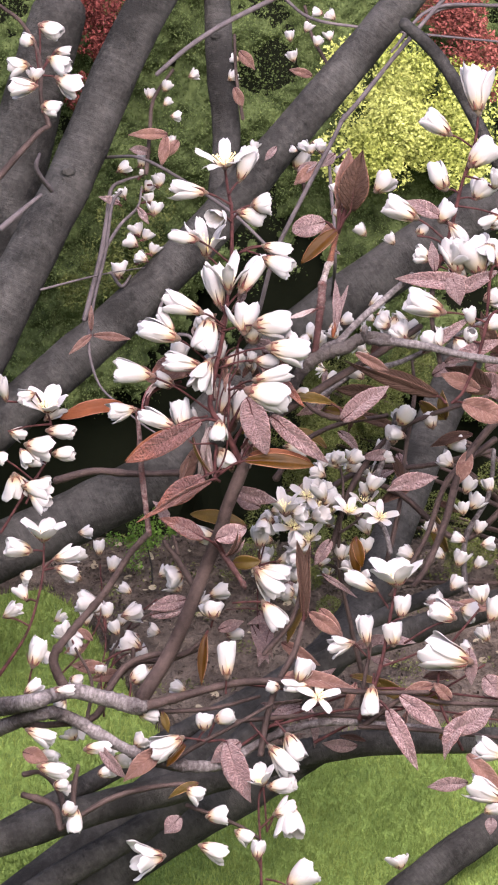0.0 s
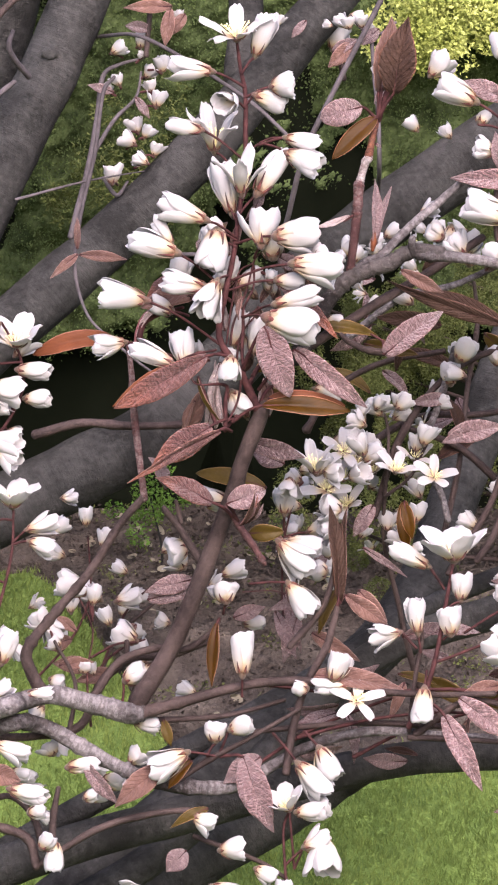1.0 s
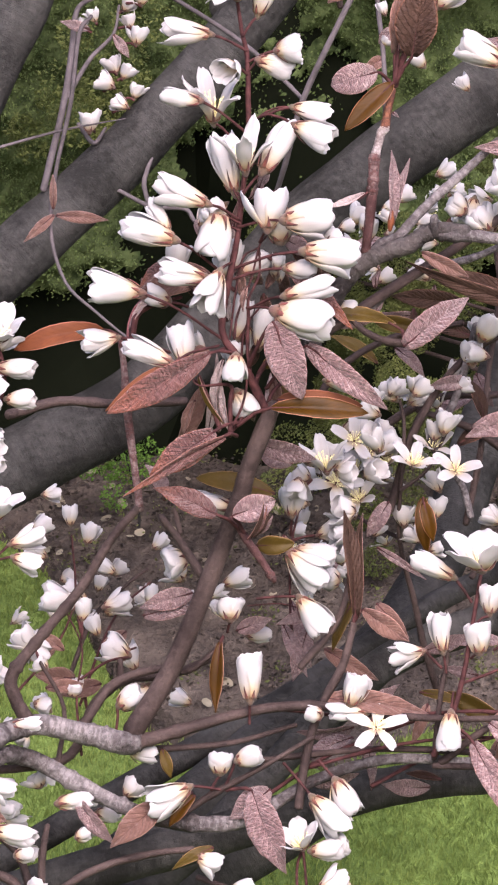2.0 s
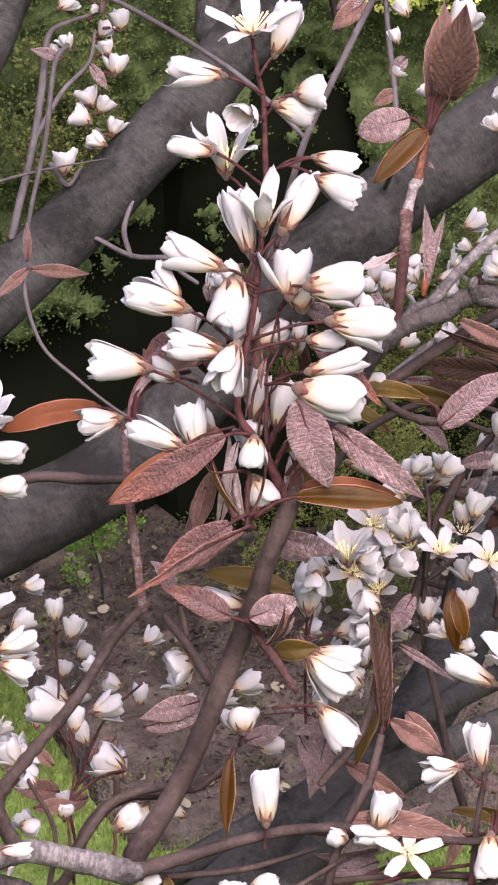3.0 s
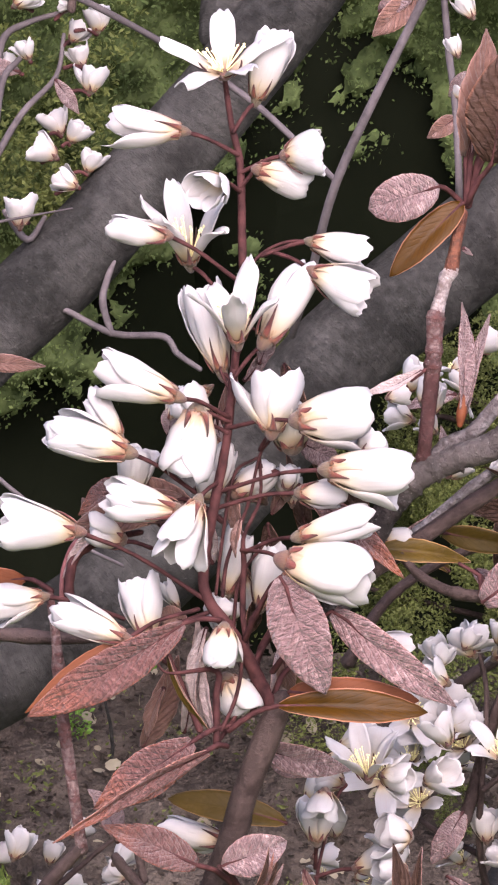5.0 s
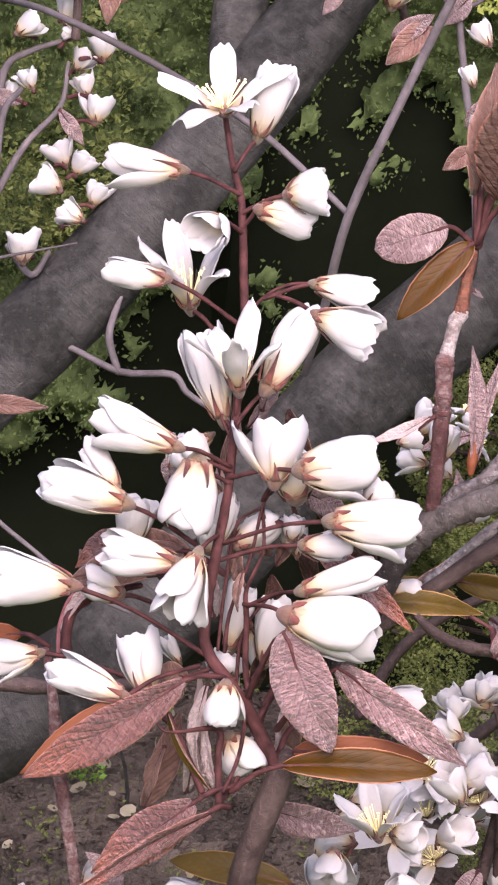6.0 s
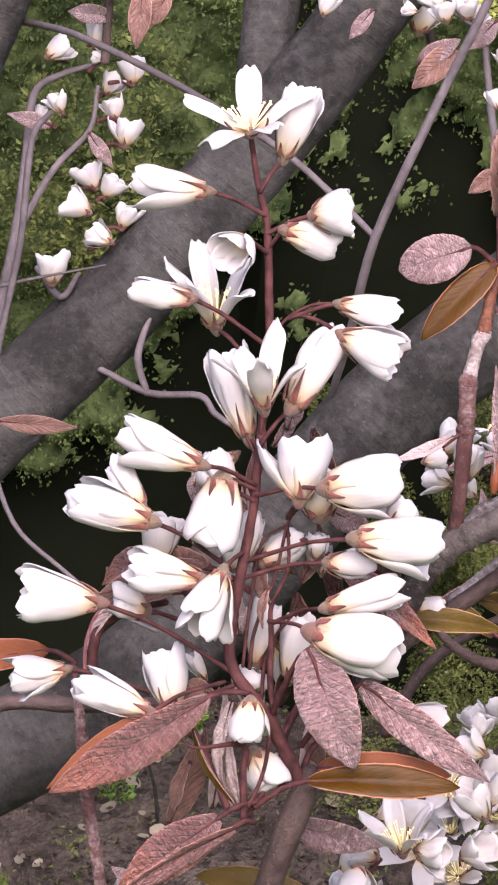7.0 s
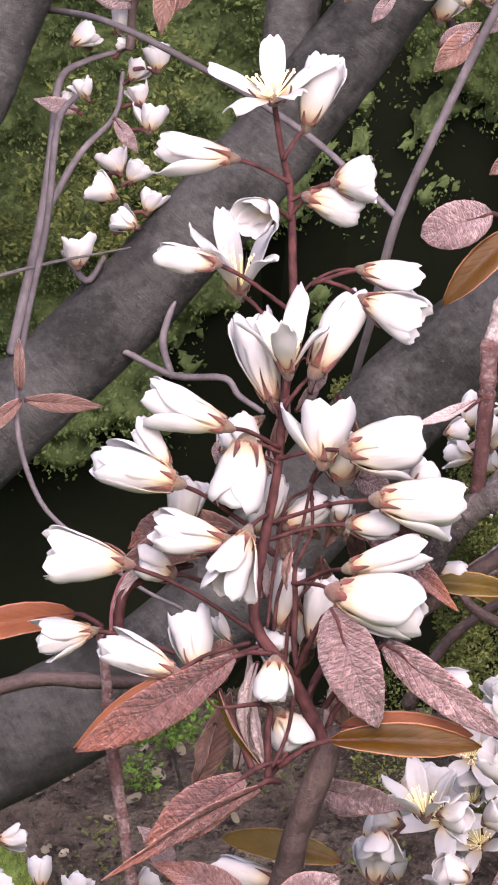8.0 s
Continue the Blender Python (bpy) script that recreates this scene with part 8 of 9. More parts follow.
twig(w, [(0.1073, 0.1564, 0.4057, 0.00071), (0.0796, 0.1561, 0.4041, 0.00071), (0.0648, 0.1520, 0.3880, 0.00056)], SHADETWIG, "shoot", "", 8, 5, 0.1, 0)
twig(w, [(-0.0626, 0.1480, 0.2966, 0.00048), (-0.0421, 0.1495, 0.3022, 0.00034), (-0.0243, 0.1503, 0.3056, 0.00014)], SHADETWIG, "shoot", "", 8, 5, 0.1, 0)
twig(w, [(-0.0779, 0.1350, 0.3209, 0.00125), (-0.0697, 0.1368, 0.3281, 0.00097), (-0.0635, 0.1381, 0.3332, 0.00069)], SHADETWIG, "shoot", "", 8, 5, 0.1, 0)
x = thing("flowering_branch", "shoot with white buds before a grey stem", "branch")
twig(x, [(-0.0611, 0.1256, 0.3606, 0.00102), (-0.0643, 0.1282, 0.3706, 0.00082), (-0.0652, 0.1320, 0.3847, 0.00082), (-0.0717, 0.1351, 0.3968, 0.00073), (-0.0802, 0.1367, 0.4031, 0.00073)], TWIG, "rachis", "", 8, 5, 0.1, 0)
twig(x, [(-0.0823, 0.1198, 0.3382, 0.00143), (-0.0663, 0.1246, 0.3566, 0.00102), (-0.0611, 0.1256, 0.3606, 0.00091)], TWIG, "shoot", "", 8, 5, 0.1, 0)
flower(x, (-0.0651, 0.1351, 0.3965), (-0.0568, 0.1341, 0.3931), 0.0066, "tube", stalk=(-0.0651, 0.1303, 0.3786), whole=True)
flower(x, (-0.0675, 0.1335, 0.3907), (-0.0726, 0.1337, 0.3915), 0.0049, "bud", stalk=(-0.0651, 0.1303, 0.3786), whole=True)
flower(x, (-0.0591, 0.1326, 0.3873), (-0.0535, 0.1326, 0.3874), 0.0033, "bud", stalk=(-0.0651, 0.1303, 0.3786), whole=True)
flower(x, (-0.0615, 0.1320, 0.3848), (-0.0532, 0.1309, 0.3810), 0.0066, "half", stalk=(-0.0651, 0.1303, 0.3786), whole=True)
flower(x, (-0.0696, 0.1313, 0.3821), (-0.0775, 0.1312, 0.3816), 0.0058, "tube", stalk=(-0.0651, 0.1303, 0.3786), whole=True)
flower(x, (-0.0665, 0.1293, 0.3746), (-0.0768, 0.1293, 0.3743), 0.0074, "half", stalk=(-0.0651, 0.1303, 0.3786), whole=True)
flower(x, (-0.0584, 0.1301, 0.3778), (-0.0490, 0.1289, 0.3732), 0.0086, "half", stalk=(-0.0651, 0.1303, 0.3786), whole=True)
flower(x, (-0.0670, 0.1299, 0.3766), (-0.0661, 0.1311, 0.3817), 0.0058, "half", stalk=(-0.0651, 0.1303, 0.3786), whole=True)
flower(x, (-0.0636, 0.1275, 0.3676), (-0.0572, 0.1269, 0.3657), 0.0058, "bud", stalk=(-0.0651, 0.1303, 0.3786), whole=True)
y = thing("flowering_branch", "distant shoot with pale buds high among the stems", "branch")
twig(y, [(-0.0245, 0.1692, 0.3383, 0.00090), (-0.0235, 0.1731, 0.3521, 0.00080), (-0.0225, 0.1765, 0.3648, 0.00072), (-0.0155, 0.1791, 0.3760, 0.00062)], TWIG, "rachis", "", 8, 5, 0.1, 0)
twig(y, [(0.0356, 0.1964, 0.3291, 0.00090), (0.0324, 0.2003, 0.3429, 0.00070), (0.0304, 0.2023, 0.3500, 0.00061)], TWIG, "rachis", "", 8, 5, 0.1, 0)
twig(y, [(0.0432, 0.2184, 0.3752, 0.00074), (0.0371, 0.2213, 0.3856, 0.00063), (0.0343, 0.2241, 0.3961, 0.00064)], TWIG, "rachis", "", 8, 5, 0.1, 0)
twig(y, [(0.0110, 0.1748, 0.3589, 0.00071), (0.0082, 0.1787, 0.3745, 0.00062), (0.0072, 0.1825, 0.3892, 0.00062)], TWIG, "rachis", "", 8, 5, 0.1, 0)
flower(y, (0.0398, 0.1878, 0.3976), (0.0355, 0.1881, 0.3985), 0.0042, "half", whole=True)
flower(y, (0.0284, 0.1982, 0.3859), (0.0281, 0.1993, 0.3900), 0.0039, "half", whole=True)
flower(y, (0.0299, 0.1924, 0.3789), (0.0285, 0.1935, 0.3832), 0.0043, "half", whole=True)
flower(y, (0.0375, 0.1808, 0.3862), (0.0393, 0.1818, 0.3899), 0.0039, "half", whole=True)
flower(y, (0.0447, 0.1976, 0.3945), (0.0415, 0.1984, 0.3975), 0.0043, "half", whole=True)
flower(y, (0.0337, 0.1817, 0.3914), (0.0349, 0.1827, 0.3951), 0.0035, "half", whole=True)
flower(y, (0.0324, 0.1897, 0.3468), (0.0281, 0.1911, 0.3522), 0.0065, "half", whole=True)
flower(y, (0.0317, 0.1868, 0.3394), (0.0341, 0.1889, 0.3468), 0.0075, "half", whole=True)
flower(y, (0.0247, 0.1831, 0.3473), (0.0298, 0.1832, 0.3475), 0.0048, "half", whole=True)
flower(y, (-0.0090, 0.1920, 0.3721), (-0.0052, 0.1924, 0.3737), 0.0039, "half", whole=True)
flower(y, (0.0094, 0.1981, 0.3782), (0.0055, 0.1984, 0.3793), 0.0039, "half", whole=True)
flower(y, (0.0058, 0.1931, 0.3712), (0.0090, 0.1938, 0.3741), 0.0039, "half", whole=True)
flower(y, (-0.0187, 0.1735, 0.3688), (-0.0163, 0.1744, 0.3728), 0.0042, "half", whole=True)
flower(y, (-0.0184, 0.1745, 0.3633), (-0.0156, 0.1752, 0.3661), 0.0034, "half", whole=True)
flower(y, (-0.0157, 0.1707, 0.3597), (-0.0117, 0.1708, 0.3599), 0.0038, "half", whole=True)
flower(y, (-0.0240, 0.1842, 0.3644), (-0.0231, 0.1853, 0.3687), 0.0038, "half", whole=True)
flower(y, (-0.0149, 0.1909, 0.3470), (-0.0150, 0.1918, 0.3502), 0.0031, "half", whole=True)
flower(y, (0.0429, 0.1874, 0.3877), (0.0424, 0.1884, 0.3915), 0.0035, "half", whole=True)
flower(y, (0.0613, 0.1706, 0.3336), (0.0672, 0.1723, 0.3401), 0.0079, "half", whole=True)
flower(y, (0.0577, 0.1726, 0.3166), (0.0541, 0.1738, 0.3207), 0.0051, "half", whole=True)
leaf(y, (0.0092, 0.1762, 0.3840), (0.0150, 0.1744, 0.3774), 0.0046, ("RUST", "MAUVE"), 0, 25, 0.1, 0, seed=103)
leaf(y, (0.0076, 0.1727, 0.3707), (0.0107, 0.1710, 0.3635), 0.0045, ("RUST", "MAUVE"), 0, 25, 0.1, 0, seed=104)
leaf(y, (-0.0172, 0.1685, 0.3533), (-0.0317, 0.1683, 0.3526), 0.0044, ("RUST", "MAUVE"), 0, 25, 0.1, 0, seed=105)
leaf(y, (-0.0175, 0.1682, 0.3525), (-0.0189, 0.1651, 0.3415), 0.0048, ("RUST", "MAUVE"), 0, 25, 0.1, 0, seed=106)
leaf(y, (-0.0131, 0.1678, 0.3510), (-0.0170, 0.1662, 0.3450), 0.0044, ("RUST", "MAUVE"), 0, 25, 0.1, 0, seed=107)
leaf(y, (0.0361, 0.1739, 0.3758), (0.0278, 0.1744, 0.3778), 0.0041, ("RUST", "MAUVE"), 0, 25, 0.1, 0, seed=108)
z = thing("flowering_branch", "faint distant shoot with cream blossoms above the mulch", "branch")
twig(z, [(-0.0386, 0.1992, 0.1335, 0.00072), (-0.0311, 0.2041, 0.1529, 0.00063), (-0.0217, 0.2068, 0.1624, 0.00055), (-0.0155, 0.2081, 0.1670, 0.00048)], TWIG, "shoot", "", 8, 5, 0.1, 0)
flower(z, (-0.0250, 0.2215, 0.1624), (-0.0211, 0.2225, 0.1658), 0.0050, "half", whole=True)
flower(z, (-0.0292, 0.2142, 0.1593), (-0.0281, 0.2154, 0.1637), 0.0046, "half", whole=True)
flower(z, (-0.0144, 0.2107, 0.1577), (-0.0194, 0.2111, 0.1591), 0.0051, "half", whole=True)
flower(z, (-0.0267, 0.2182, 0.1514), (-0.0224, 0.2194, 0.1554), 0.0056, "half", whole=True)
flower(z, (-0.0281, 0.2185, 0.1484), (-0.0319, 0.2194, 0.1515), 0.0046, "half", whole=True)
flower(z, (-0.0399, 0.1909, 0.1676), (-0.0358, 0.1915, 0.1698), 0.0045, "half", whole=True)
tangle = thing("flowering_branch", "tangled serviceberry twigs with blossoms and bronze leaves in shade", "branch")
leaf(tangle, (0.0801, 0.0296, 0.2784), (0.0464, 0.0319, 0.2902), 0.0053, ("BRONZE", "RUST"), -25, 35, 0.06, 0, seed=109, stalk=(0.0830, 0.0232, 0.2770))
leaf(tangle, (0.0807, 0.0335, 0.2779), (0.0563, 0.0357, 0.2873), 0.0057, ("BRONZE", "MAUVE"), 30, 35, 0.05, 0, seed=110)
leaf(tangle, (0.0628, 0.0563, 0.2741), (0.0442, 0.0564, 0.2760), 0.0069, ("BRONZE", "BRONZE"), 0, 30, 0.1, 0, seed=111)
leaf(tangle, (0.0997, 0.0381, 0.2799), (0.0831, 0.0400, 0.2873), 0.0101, ("BRONZE", "MAUVE"), 0, 25, 0.05, 0, seed=112)
leaf(tangle, (0.1060, 0.0414, 0.2776), (0.0936, 0.0435, 0.2851), 0.0089, ("MAUVE", "MAUVE"), 0, 25, 0.1, 0, seed=113)
leaf(tangle, (0.0687, 0.0991, 0.2404), (0.0578, 0.0976, 0.2350), 0.0049, ("MAUVE", "MAUVE"), 25, 25, 0.1, 0, seed=114, rows=10)
leaf(tangle, (0.0702, 0.0758, 0.2391), (0.0656, 0.0783, 0.2498), 0.0047, ("BRONZE", "MAUVE"), 36, 25, 0.1, 0, seed=115, rows=10)
leaf(tangle, (0.1055, 0.0704, 0.2122), (0.1136, 0.0679, 0.2017), 0.0040, ("MAUVE", "BRONZE"), -32, 25, 0.1, 0, seed=116, rows=10)
leaf(tangle, (0.0420, 0.1035, 0.2689), (0.0416, 0.1057, 0.2769), 0.0032, ("MAUVE", "MAUVE"), 26, 25, 0.1, 0, seed=117, rows=10)
leaf(tangle, (0.0534, 0.1140, 0.2593), (0.0446, 0.1141, 0.2598), 0.0033, ("MAUVE", "BRONZE"), -30, 25, 0.1, 0, seed=118, rows=10)
leaf(tangle, (0.0857, 0.0769, 0.2630), (0.0843, 0.0793, 0.2732), 0.0048, ("OLIVE", "RUST"), -27, 25, 0.1, 0, seed=119, rows=10)
leaf(tangle, (0.0951, 0.0713, 0.2584), (0.0801, 0.0702, 0.2536), 0.0051, ("BRONZE", "MAUVE"), 20, 25, 0.1, 0, seed=120, rows=10)
leaf(tangle, (0.0636, 0.0776, 0.2315), (0.0752, 0.0790, 0.2373), 0.0055, ("BRONZE", "BRONZE"), -29, 25, 0.1, 0, seed=121, rows=10)
leaf(tangle, (0.0583, 0.0862, 0.2851), (0.0720, 0.0883, 0.2934), 0.0069, ("BRONZE", "MAUVE"), -33, 25, 0.1, 0, seed=122, rows=10)
leaf(tangle, (0.0695, 0.1006, 0.2459), (0.0740, 0.0985, 0.2374), 0.0047, ("MAUVE", "MAUVE"), 13, 25, 0.1, 0, seed=123, rows=10)
leaf(tangle, (0.0811, 0.0926, 0.2766), (0.0902, 0.0938, 0.2814), 0.0049, ("MAUVE", "BRONZE"), -2, 25, 0.1, 0, seed=124, rows=10)
leaf(tangle, (0.1059, 0.1161, 0.2817), (0.0994, 0.1201, 0.2965), 0.0068, ("BRONZE", "MAUVE"), -22, 25, 0.1, 0, seed=125, rows=10)
leaf(tangle, (0.0519, 0.0916, 0.2653), (0.0508, 0.0892, 0.2550), 0.0033, ("BRONZE", "MAUVE"), -14, 25, 0.1, 0, seed=126, rows=10)
leaf(tangle, (0.0772, 0.1018, 0.2652), (0.0869, 0.1002, 0.2589), 0.0055, ("OLIVE", "RUST"), 33, 25, 0.1, 0, seed=127, rows=10)
leaf(tangle, (0.0471, 0.0852, 0.2560), (0.0547, 0.0835, 0.2487), 0.0044, ("MAUVE", "MAUVE"), -20, 25, 0.1, 0, seed=128, rows=10)
leaf(tangle, (0.0895, 0.1158, 0.2074), (0.0839, 0.1197, 0.2221), 0.0067, ("OLIVE", "RUST"), -34, 25, 0.1, 0, seed=129, rows=10)
leaf(tangle, (0.0447, 0.1225, 0.2781), (0.0353, 0.1217, 0.2754), 0.0035, ("MAUVE", "BRONZE"), 22, 25, 0.1, 0, seed=130, rows=10)
leaf(tangle, (0.0572, 0.0890, 0.2721), (0.0592, 0.0870, 0.2639), 0.0035, ("MAUVE", "BRONZE"), 38, 25, 0.1, 0, seed=131, rows=10)
leaf(tangle, (0.0429, 0.0785, 0.2704), (0.0313, 0.0768, 0.2629), 0.0054, ("MAUVE", "MAUVE"), -33, 25, 0.1, 0, seed=132, rows=10)
leaf(tangle, (0.0412, 0.0786, 0.2649), (0.0571, 0.0781, 0.2621), 0.0052, ("OLIVE", "RUST"), 2, 25, 0.1, 0, seed=133, rows=10)
leaf(tangle, (0.0827, 0.0679, 0.2342), (0.0913, 0.0668, 0.2299), 0.0028, ("BRONZE", "BRONZE"), -1, 25, 0.1, 0, seed=134, rows=10)
leaf(tangle, (0.1037, 0.1246, 0.2803), (0.1124, 0.1223, 0.2717), 0.0045, ("BRONZE", "MAUVE"), -31, 25, 0.1, 0, seed=135, rows=10)
leaf(tangle, (0.0686, 0.1180, 0.2529), (0.0528, 0.1191, 0.2577), 0.0051, ("BRONZE", "BRONZE"), 5, 25, 0.1, 0, seed=136, rows=10)
leaf(tangle, (0.0441, 0.1293, 0.2429), (0.0312, 0.1312, 0.2500), 0.0045, ("OLIVE", "RUST"), 33, 25, 0.1, 0, seed=137, rows=10)
flower(tangle, (0.0670, 0.0721, 0.2945), (0.0599, 0.0723, 0.2952), 0.0059, "tube", whole=True)
flower(tangle, (0.0702, 0.0652, 0.3000), (0.0636, 0.0654, 0.3006), 0.0055, "half", whole=True)
flower(tangle, (0.0543, 0.0855, 0.2933), (0.0578, 0.0865, 0.2973), 0.0044, "slim", whole=True)
flower(tangle, (0.0716, 0.0856, 0.2877), (0.0725, 0.0870, 0.2936), 0.0051, "tube", whole=True)
flower(tangle, (0.0375, 0.0720, 0.2902), (0.0390, 0.0732, 0.2946), 0.0041, "tube", whole=True)
flower(tangle, (0.0451, 0.0749, 0.2917), (0.0426, 0.0759, 0.2958), 0.0041, "half", whole=True)
flower(tangle, (0.0596, 0.0797, 0.3002), (0.0650, 0.0798, 0.3008), 0.0045, "slim", whole=True)
flower(tangle, (0.0516, 0.0868, 0.2900), (0.0566, 0.0869, 0.2906), 0.0041, "half", whole=True)
flower(tangle, (0.0544, 0.0647, 0.2791), (0.0500, 0.0654, 0.2828), 0.0048, "tube", whole=True)
flower(tangle, (0.0410, 0.0617, 0.2820), (0.0350, 0.0615, 0.2826), 0.0051, "slim", whole=True)
flower(tangle, (0.0421, 0.0776, 0.2755), (0.0461, 0.0783, 0.2788), 0.0044, "half", whole=True)
flower(tangle, (0.0686, 0.0676, 0.2622), (0.0732, 0.0692, 0.2688), 0.0068, "tube", whole=True)
flower(tangle, (0.0665, 0.0704, 0.2546), (0.0661, 0.0720, 0.2613), 0.0058, "tube", whole=True)
flower(tangle, (0.0810, 0.0754, 0.2598), (0.0789, 0.0768, 0.2654), 0.0052, "tube", whole=True)
flower(tangle, (0.0859, 0.0847, 0.2903), (0.0857, 0.0862, 0.2963), 0.0051, "half", whole=True)
flower(tangle, (0.0766, 0.0707, 0.3073), (0.0812, 0.0717, 0.3114), 0.0051, "slim", whole=True)
flower(tangle, (0.0980, 0.0912, 0.3232), (0.0933, 0.0924, 0.3283), 0.0059, "slim", whole=True)
flower(tangle, (0.0655, 0.0946, 0.3242), (0.0626, 0.0956, 0.3281), 0.0041, "half", whole=True)
flower(tangle, (0.0940, 0.0766, 0.3442), (0.0954, 0.0785, 0.3521), 0.0069, "half", whole=True)
flower(tangle, (0.0328, 0.0709, 0.2368), (0.0406, 0.0712, 0.2384), 0.0068, "half", whole=True)
flower(tangle, (0.0421, 0.0653, 0.2320), (0.0475, 0.0664, 0.2368), 0.0061, "tube", whole=True)
flower(tangle, (0.0281, 0.0555, 0.2299), (0.0296, 0.0569, 0.2368), 0.0061, "tube", whole=True)
flower(tangle, (0.0276, 0.0688, 0.2216), (0.0244, 0.0703, 0.2274), 0.0057, "slim", whole=True)
twig(tangle, [(0.0362, 0.0658, 0.2685, 0.00115), (0.0522, 0.0687, 0.2805, 0.00104), (0.0689, 0.0699, 0.2847, 0.00093), (0.1022, 0.0740, 0.3016, 0.00082)], GREYTWIG, "shoot", "", 8, 5, 0.15, 2)
twig(tangle, [(0.0450, 0.0638, 0.2166, 0.00119), (0.0528, 0.0691, 0.2400, 0.00108), (0.0694, 0.0737, 0.2596, 0.00096), (0.1031, 0.0767, 0.2724, 0.00086)], TWIG, "shoot", "", 8, 5, 0.15, 2)
twig(tangle, [(0.0660, 0.0744, 0.2110, 0.00101), (0.0699, 0.0790, 0.2306, 0.00091), (0.0717, 0.0836, 0.2502, 0.00081), (0.0745, 0.0882, 0.2700, 0.00071), (0.0733, 0.0911, 0.2819, 0.00061)], TWIG, "shoot", "", 8, 5, 0.15, 2)
twig(tangle, [(0.1031, 0.0628, 0.2580, 0.00124), (0.0866, 0.0594, 0.2436, 0.00111), (0.0784, 0.0542, 0.2218, 0.00098), (0.0664, 0.0495, 0.2021, 0.00085)], TWIG, "shoot", "", 8, 5, 0.15, 2)
twig(tangle, [(0.0368, 0.0838, 0.2300, 0.00120), (0.0569, 0.0865, 0.2419, 0.00108), (0.0782, 0.0870, 0.2437, 0.00097), (0.1040, 0.0884, 0.2500, 0.00086)], TWIG, "shoot", "", 8, 5, 0.15, 2)
twig(tangle, [(0.0941, 0.0651, 0.2019, 0.00114), (0.0938, 0.0693, 0.2198, 0.00102), (0.1019, 0.0731, 0.2357, 0.00091), (0.1036, 0.0769, 0.2517, 0.00080)], GREYTWIG, "shoot", "", 8, 5, 0.15, 2)
twig(tangle, [(0.0248, 0.0917, 0.2368, 0.00113), (0.0326, 0.0944, 0.2486, 0.00102), (0.0464, 0.0963, 0.2566, 0.00091), (0.0651, 0.0974, 0.2605, 0.00081)], TWIG, "shoot", "", 8, 5, 0.15, 2)
twig(tangle, [(-0.0553, 0.1201, 0.2297, 0.00154), (-0.0414, 0.1209, 0.2334, 0.00137), (-0.0262, 0.1207, 0.2328, 0.00122), (-0.0078, 0.1209, 0.2337, 0.00107)], TWIG, "shoot", "", 8, 5, 0.12, 2)
twig(b, [(-0.0241, 0.0147, 0.2707, 0.00093), (-0.0243, 0.0160, 0.2748, 0.00089), (-0.0229, 0.0173, 0.2788, 0.00084), (-0.0182, 0.0169, 0.2816, 0.00069), (-0.0121, 0.0139, 0.2838, 0.00051)], STALK, "petiole", "", 9, 7, 0.2, 0)
twig(b, [(-0.0022, 0.0016, 0.2526, 0.00065), (-0.0045, 0.0029, 0.2579, 0.00061), (-0.0064, 0.0043, 0.2622, 0.00056), (-0.0083, 0.0055, 0.2637, 0.00041)], STALK, "petiole", "", 9, 7, 0.2, 0)
twig(b, [(0.0006, 0.0004, 0.2507, 0.00048), (0.0039, 0.0028, 0.2551, 0.00043), (0.0042, 0.0047, 0.2612, 0.00037)], STALK, "side_stalk", "", 9, 7, 0.2, 0)
twig(b, [(0.0168, 0.0108, 0.2718, 0.00046), (0.0112, 0.0092, 0.2695, 0.00061), (0.0075, 0.0071, 0.2633, 0.00066), (0.0067, 0.0048, 0.2545, 0.00056)], STALK, "petiole", "", 9, 7, 0.2, 0)
twig(b, [(0.0159, 0.0085, 0.2639, 0.00041), (0.0117, 0.0067, 0.2606, 0.00051), (0.0094, 0.0048, 0.2545, 0.00056)], STALK, "petiole", "", 9, 7, 0.2, 0)
twig(b, [(0.0005, 0.0089, 0.2743, 0.00030), (0.0018, 0.0121, 0.2848, 0.00030), (0.0037, 0.0137, 0.2941, 0.00027), (0.0074, 0.0140, 0.2968, 0.00024)], STALK, "side_stalk", "", 9, 7, 0.2, 0)
twig(b, [(0.0093, 0.0124, 0.2829, 0.00024), (0.0046, 0.0114, 0.2764, 0.00030), (0.0034, 0.0086, 0.2676, 0.00034)], STALK, "side_stalk", "", 9, 7, 0.2, 0)
leaf(b, (0.0178, 0.0199, 0.2950), (0.0253, 0.0210, 0.2860), 0.0049, ("BRONZE", "RUST"), 10, 20, 0.06, 0, seed=138)
leaf(b, (0.0094, 0.0195, 0.2835), (0.0132, 0.0176, 0.2715), 0.0045, ("BRONZE", "MAUVE"), 30, 25, 0.08, 0, seed=139)
leaf(b, (0.0032, 0.0172, 0.2910), (0.0056, 0.0152, 0.2810), 0.0037, ("RUST", "MAUVE"), 40, 30, 0.08, 0, seed=140)
leaf(b, (0.0000, 0.0194, 0.2767), (-0.0009, 0.0236, 0.2861), 0.0041, ("PALE", "PALE"), -20, 30, 0.08, 0, seed=141)
leaf(b, (0.0122, 0.0294, 0.3089), (0.0169, 0.0249, 0.2984), 0.0038, ("BRONZE", "RUST"), 20, 30, 0.06, 0, seed=142)
leaf(b, (-0.0083, 0.0108, 0.2571), (-0.0111, 0.0105, 0.2485), 0.0037, ("RUST", "MAUVE"), 30, 40, 0.08, 0, seed=143)
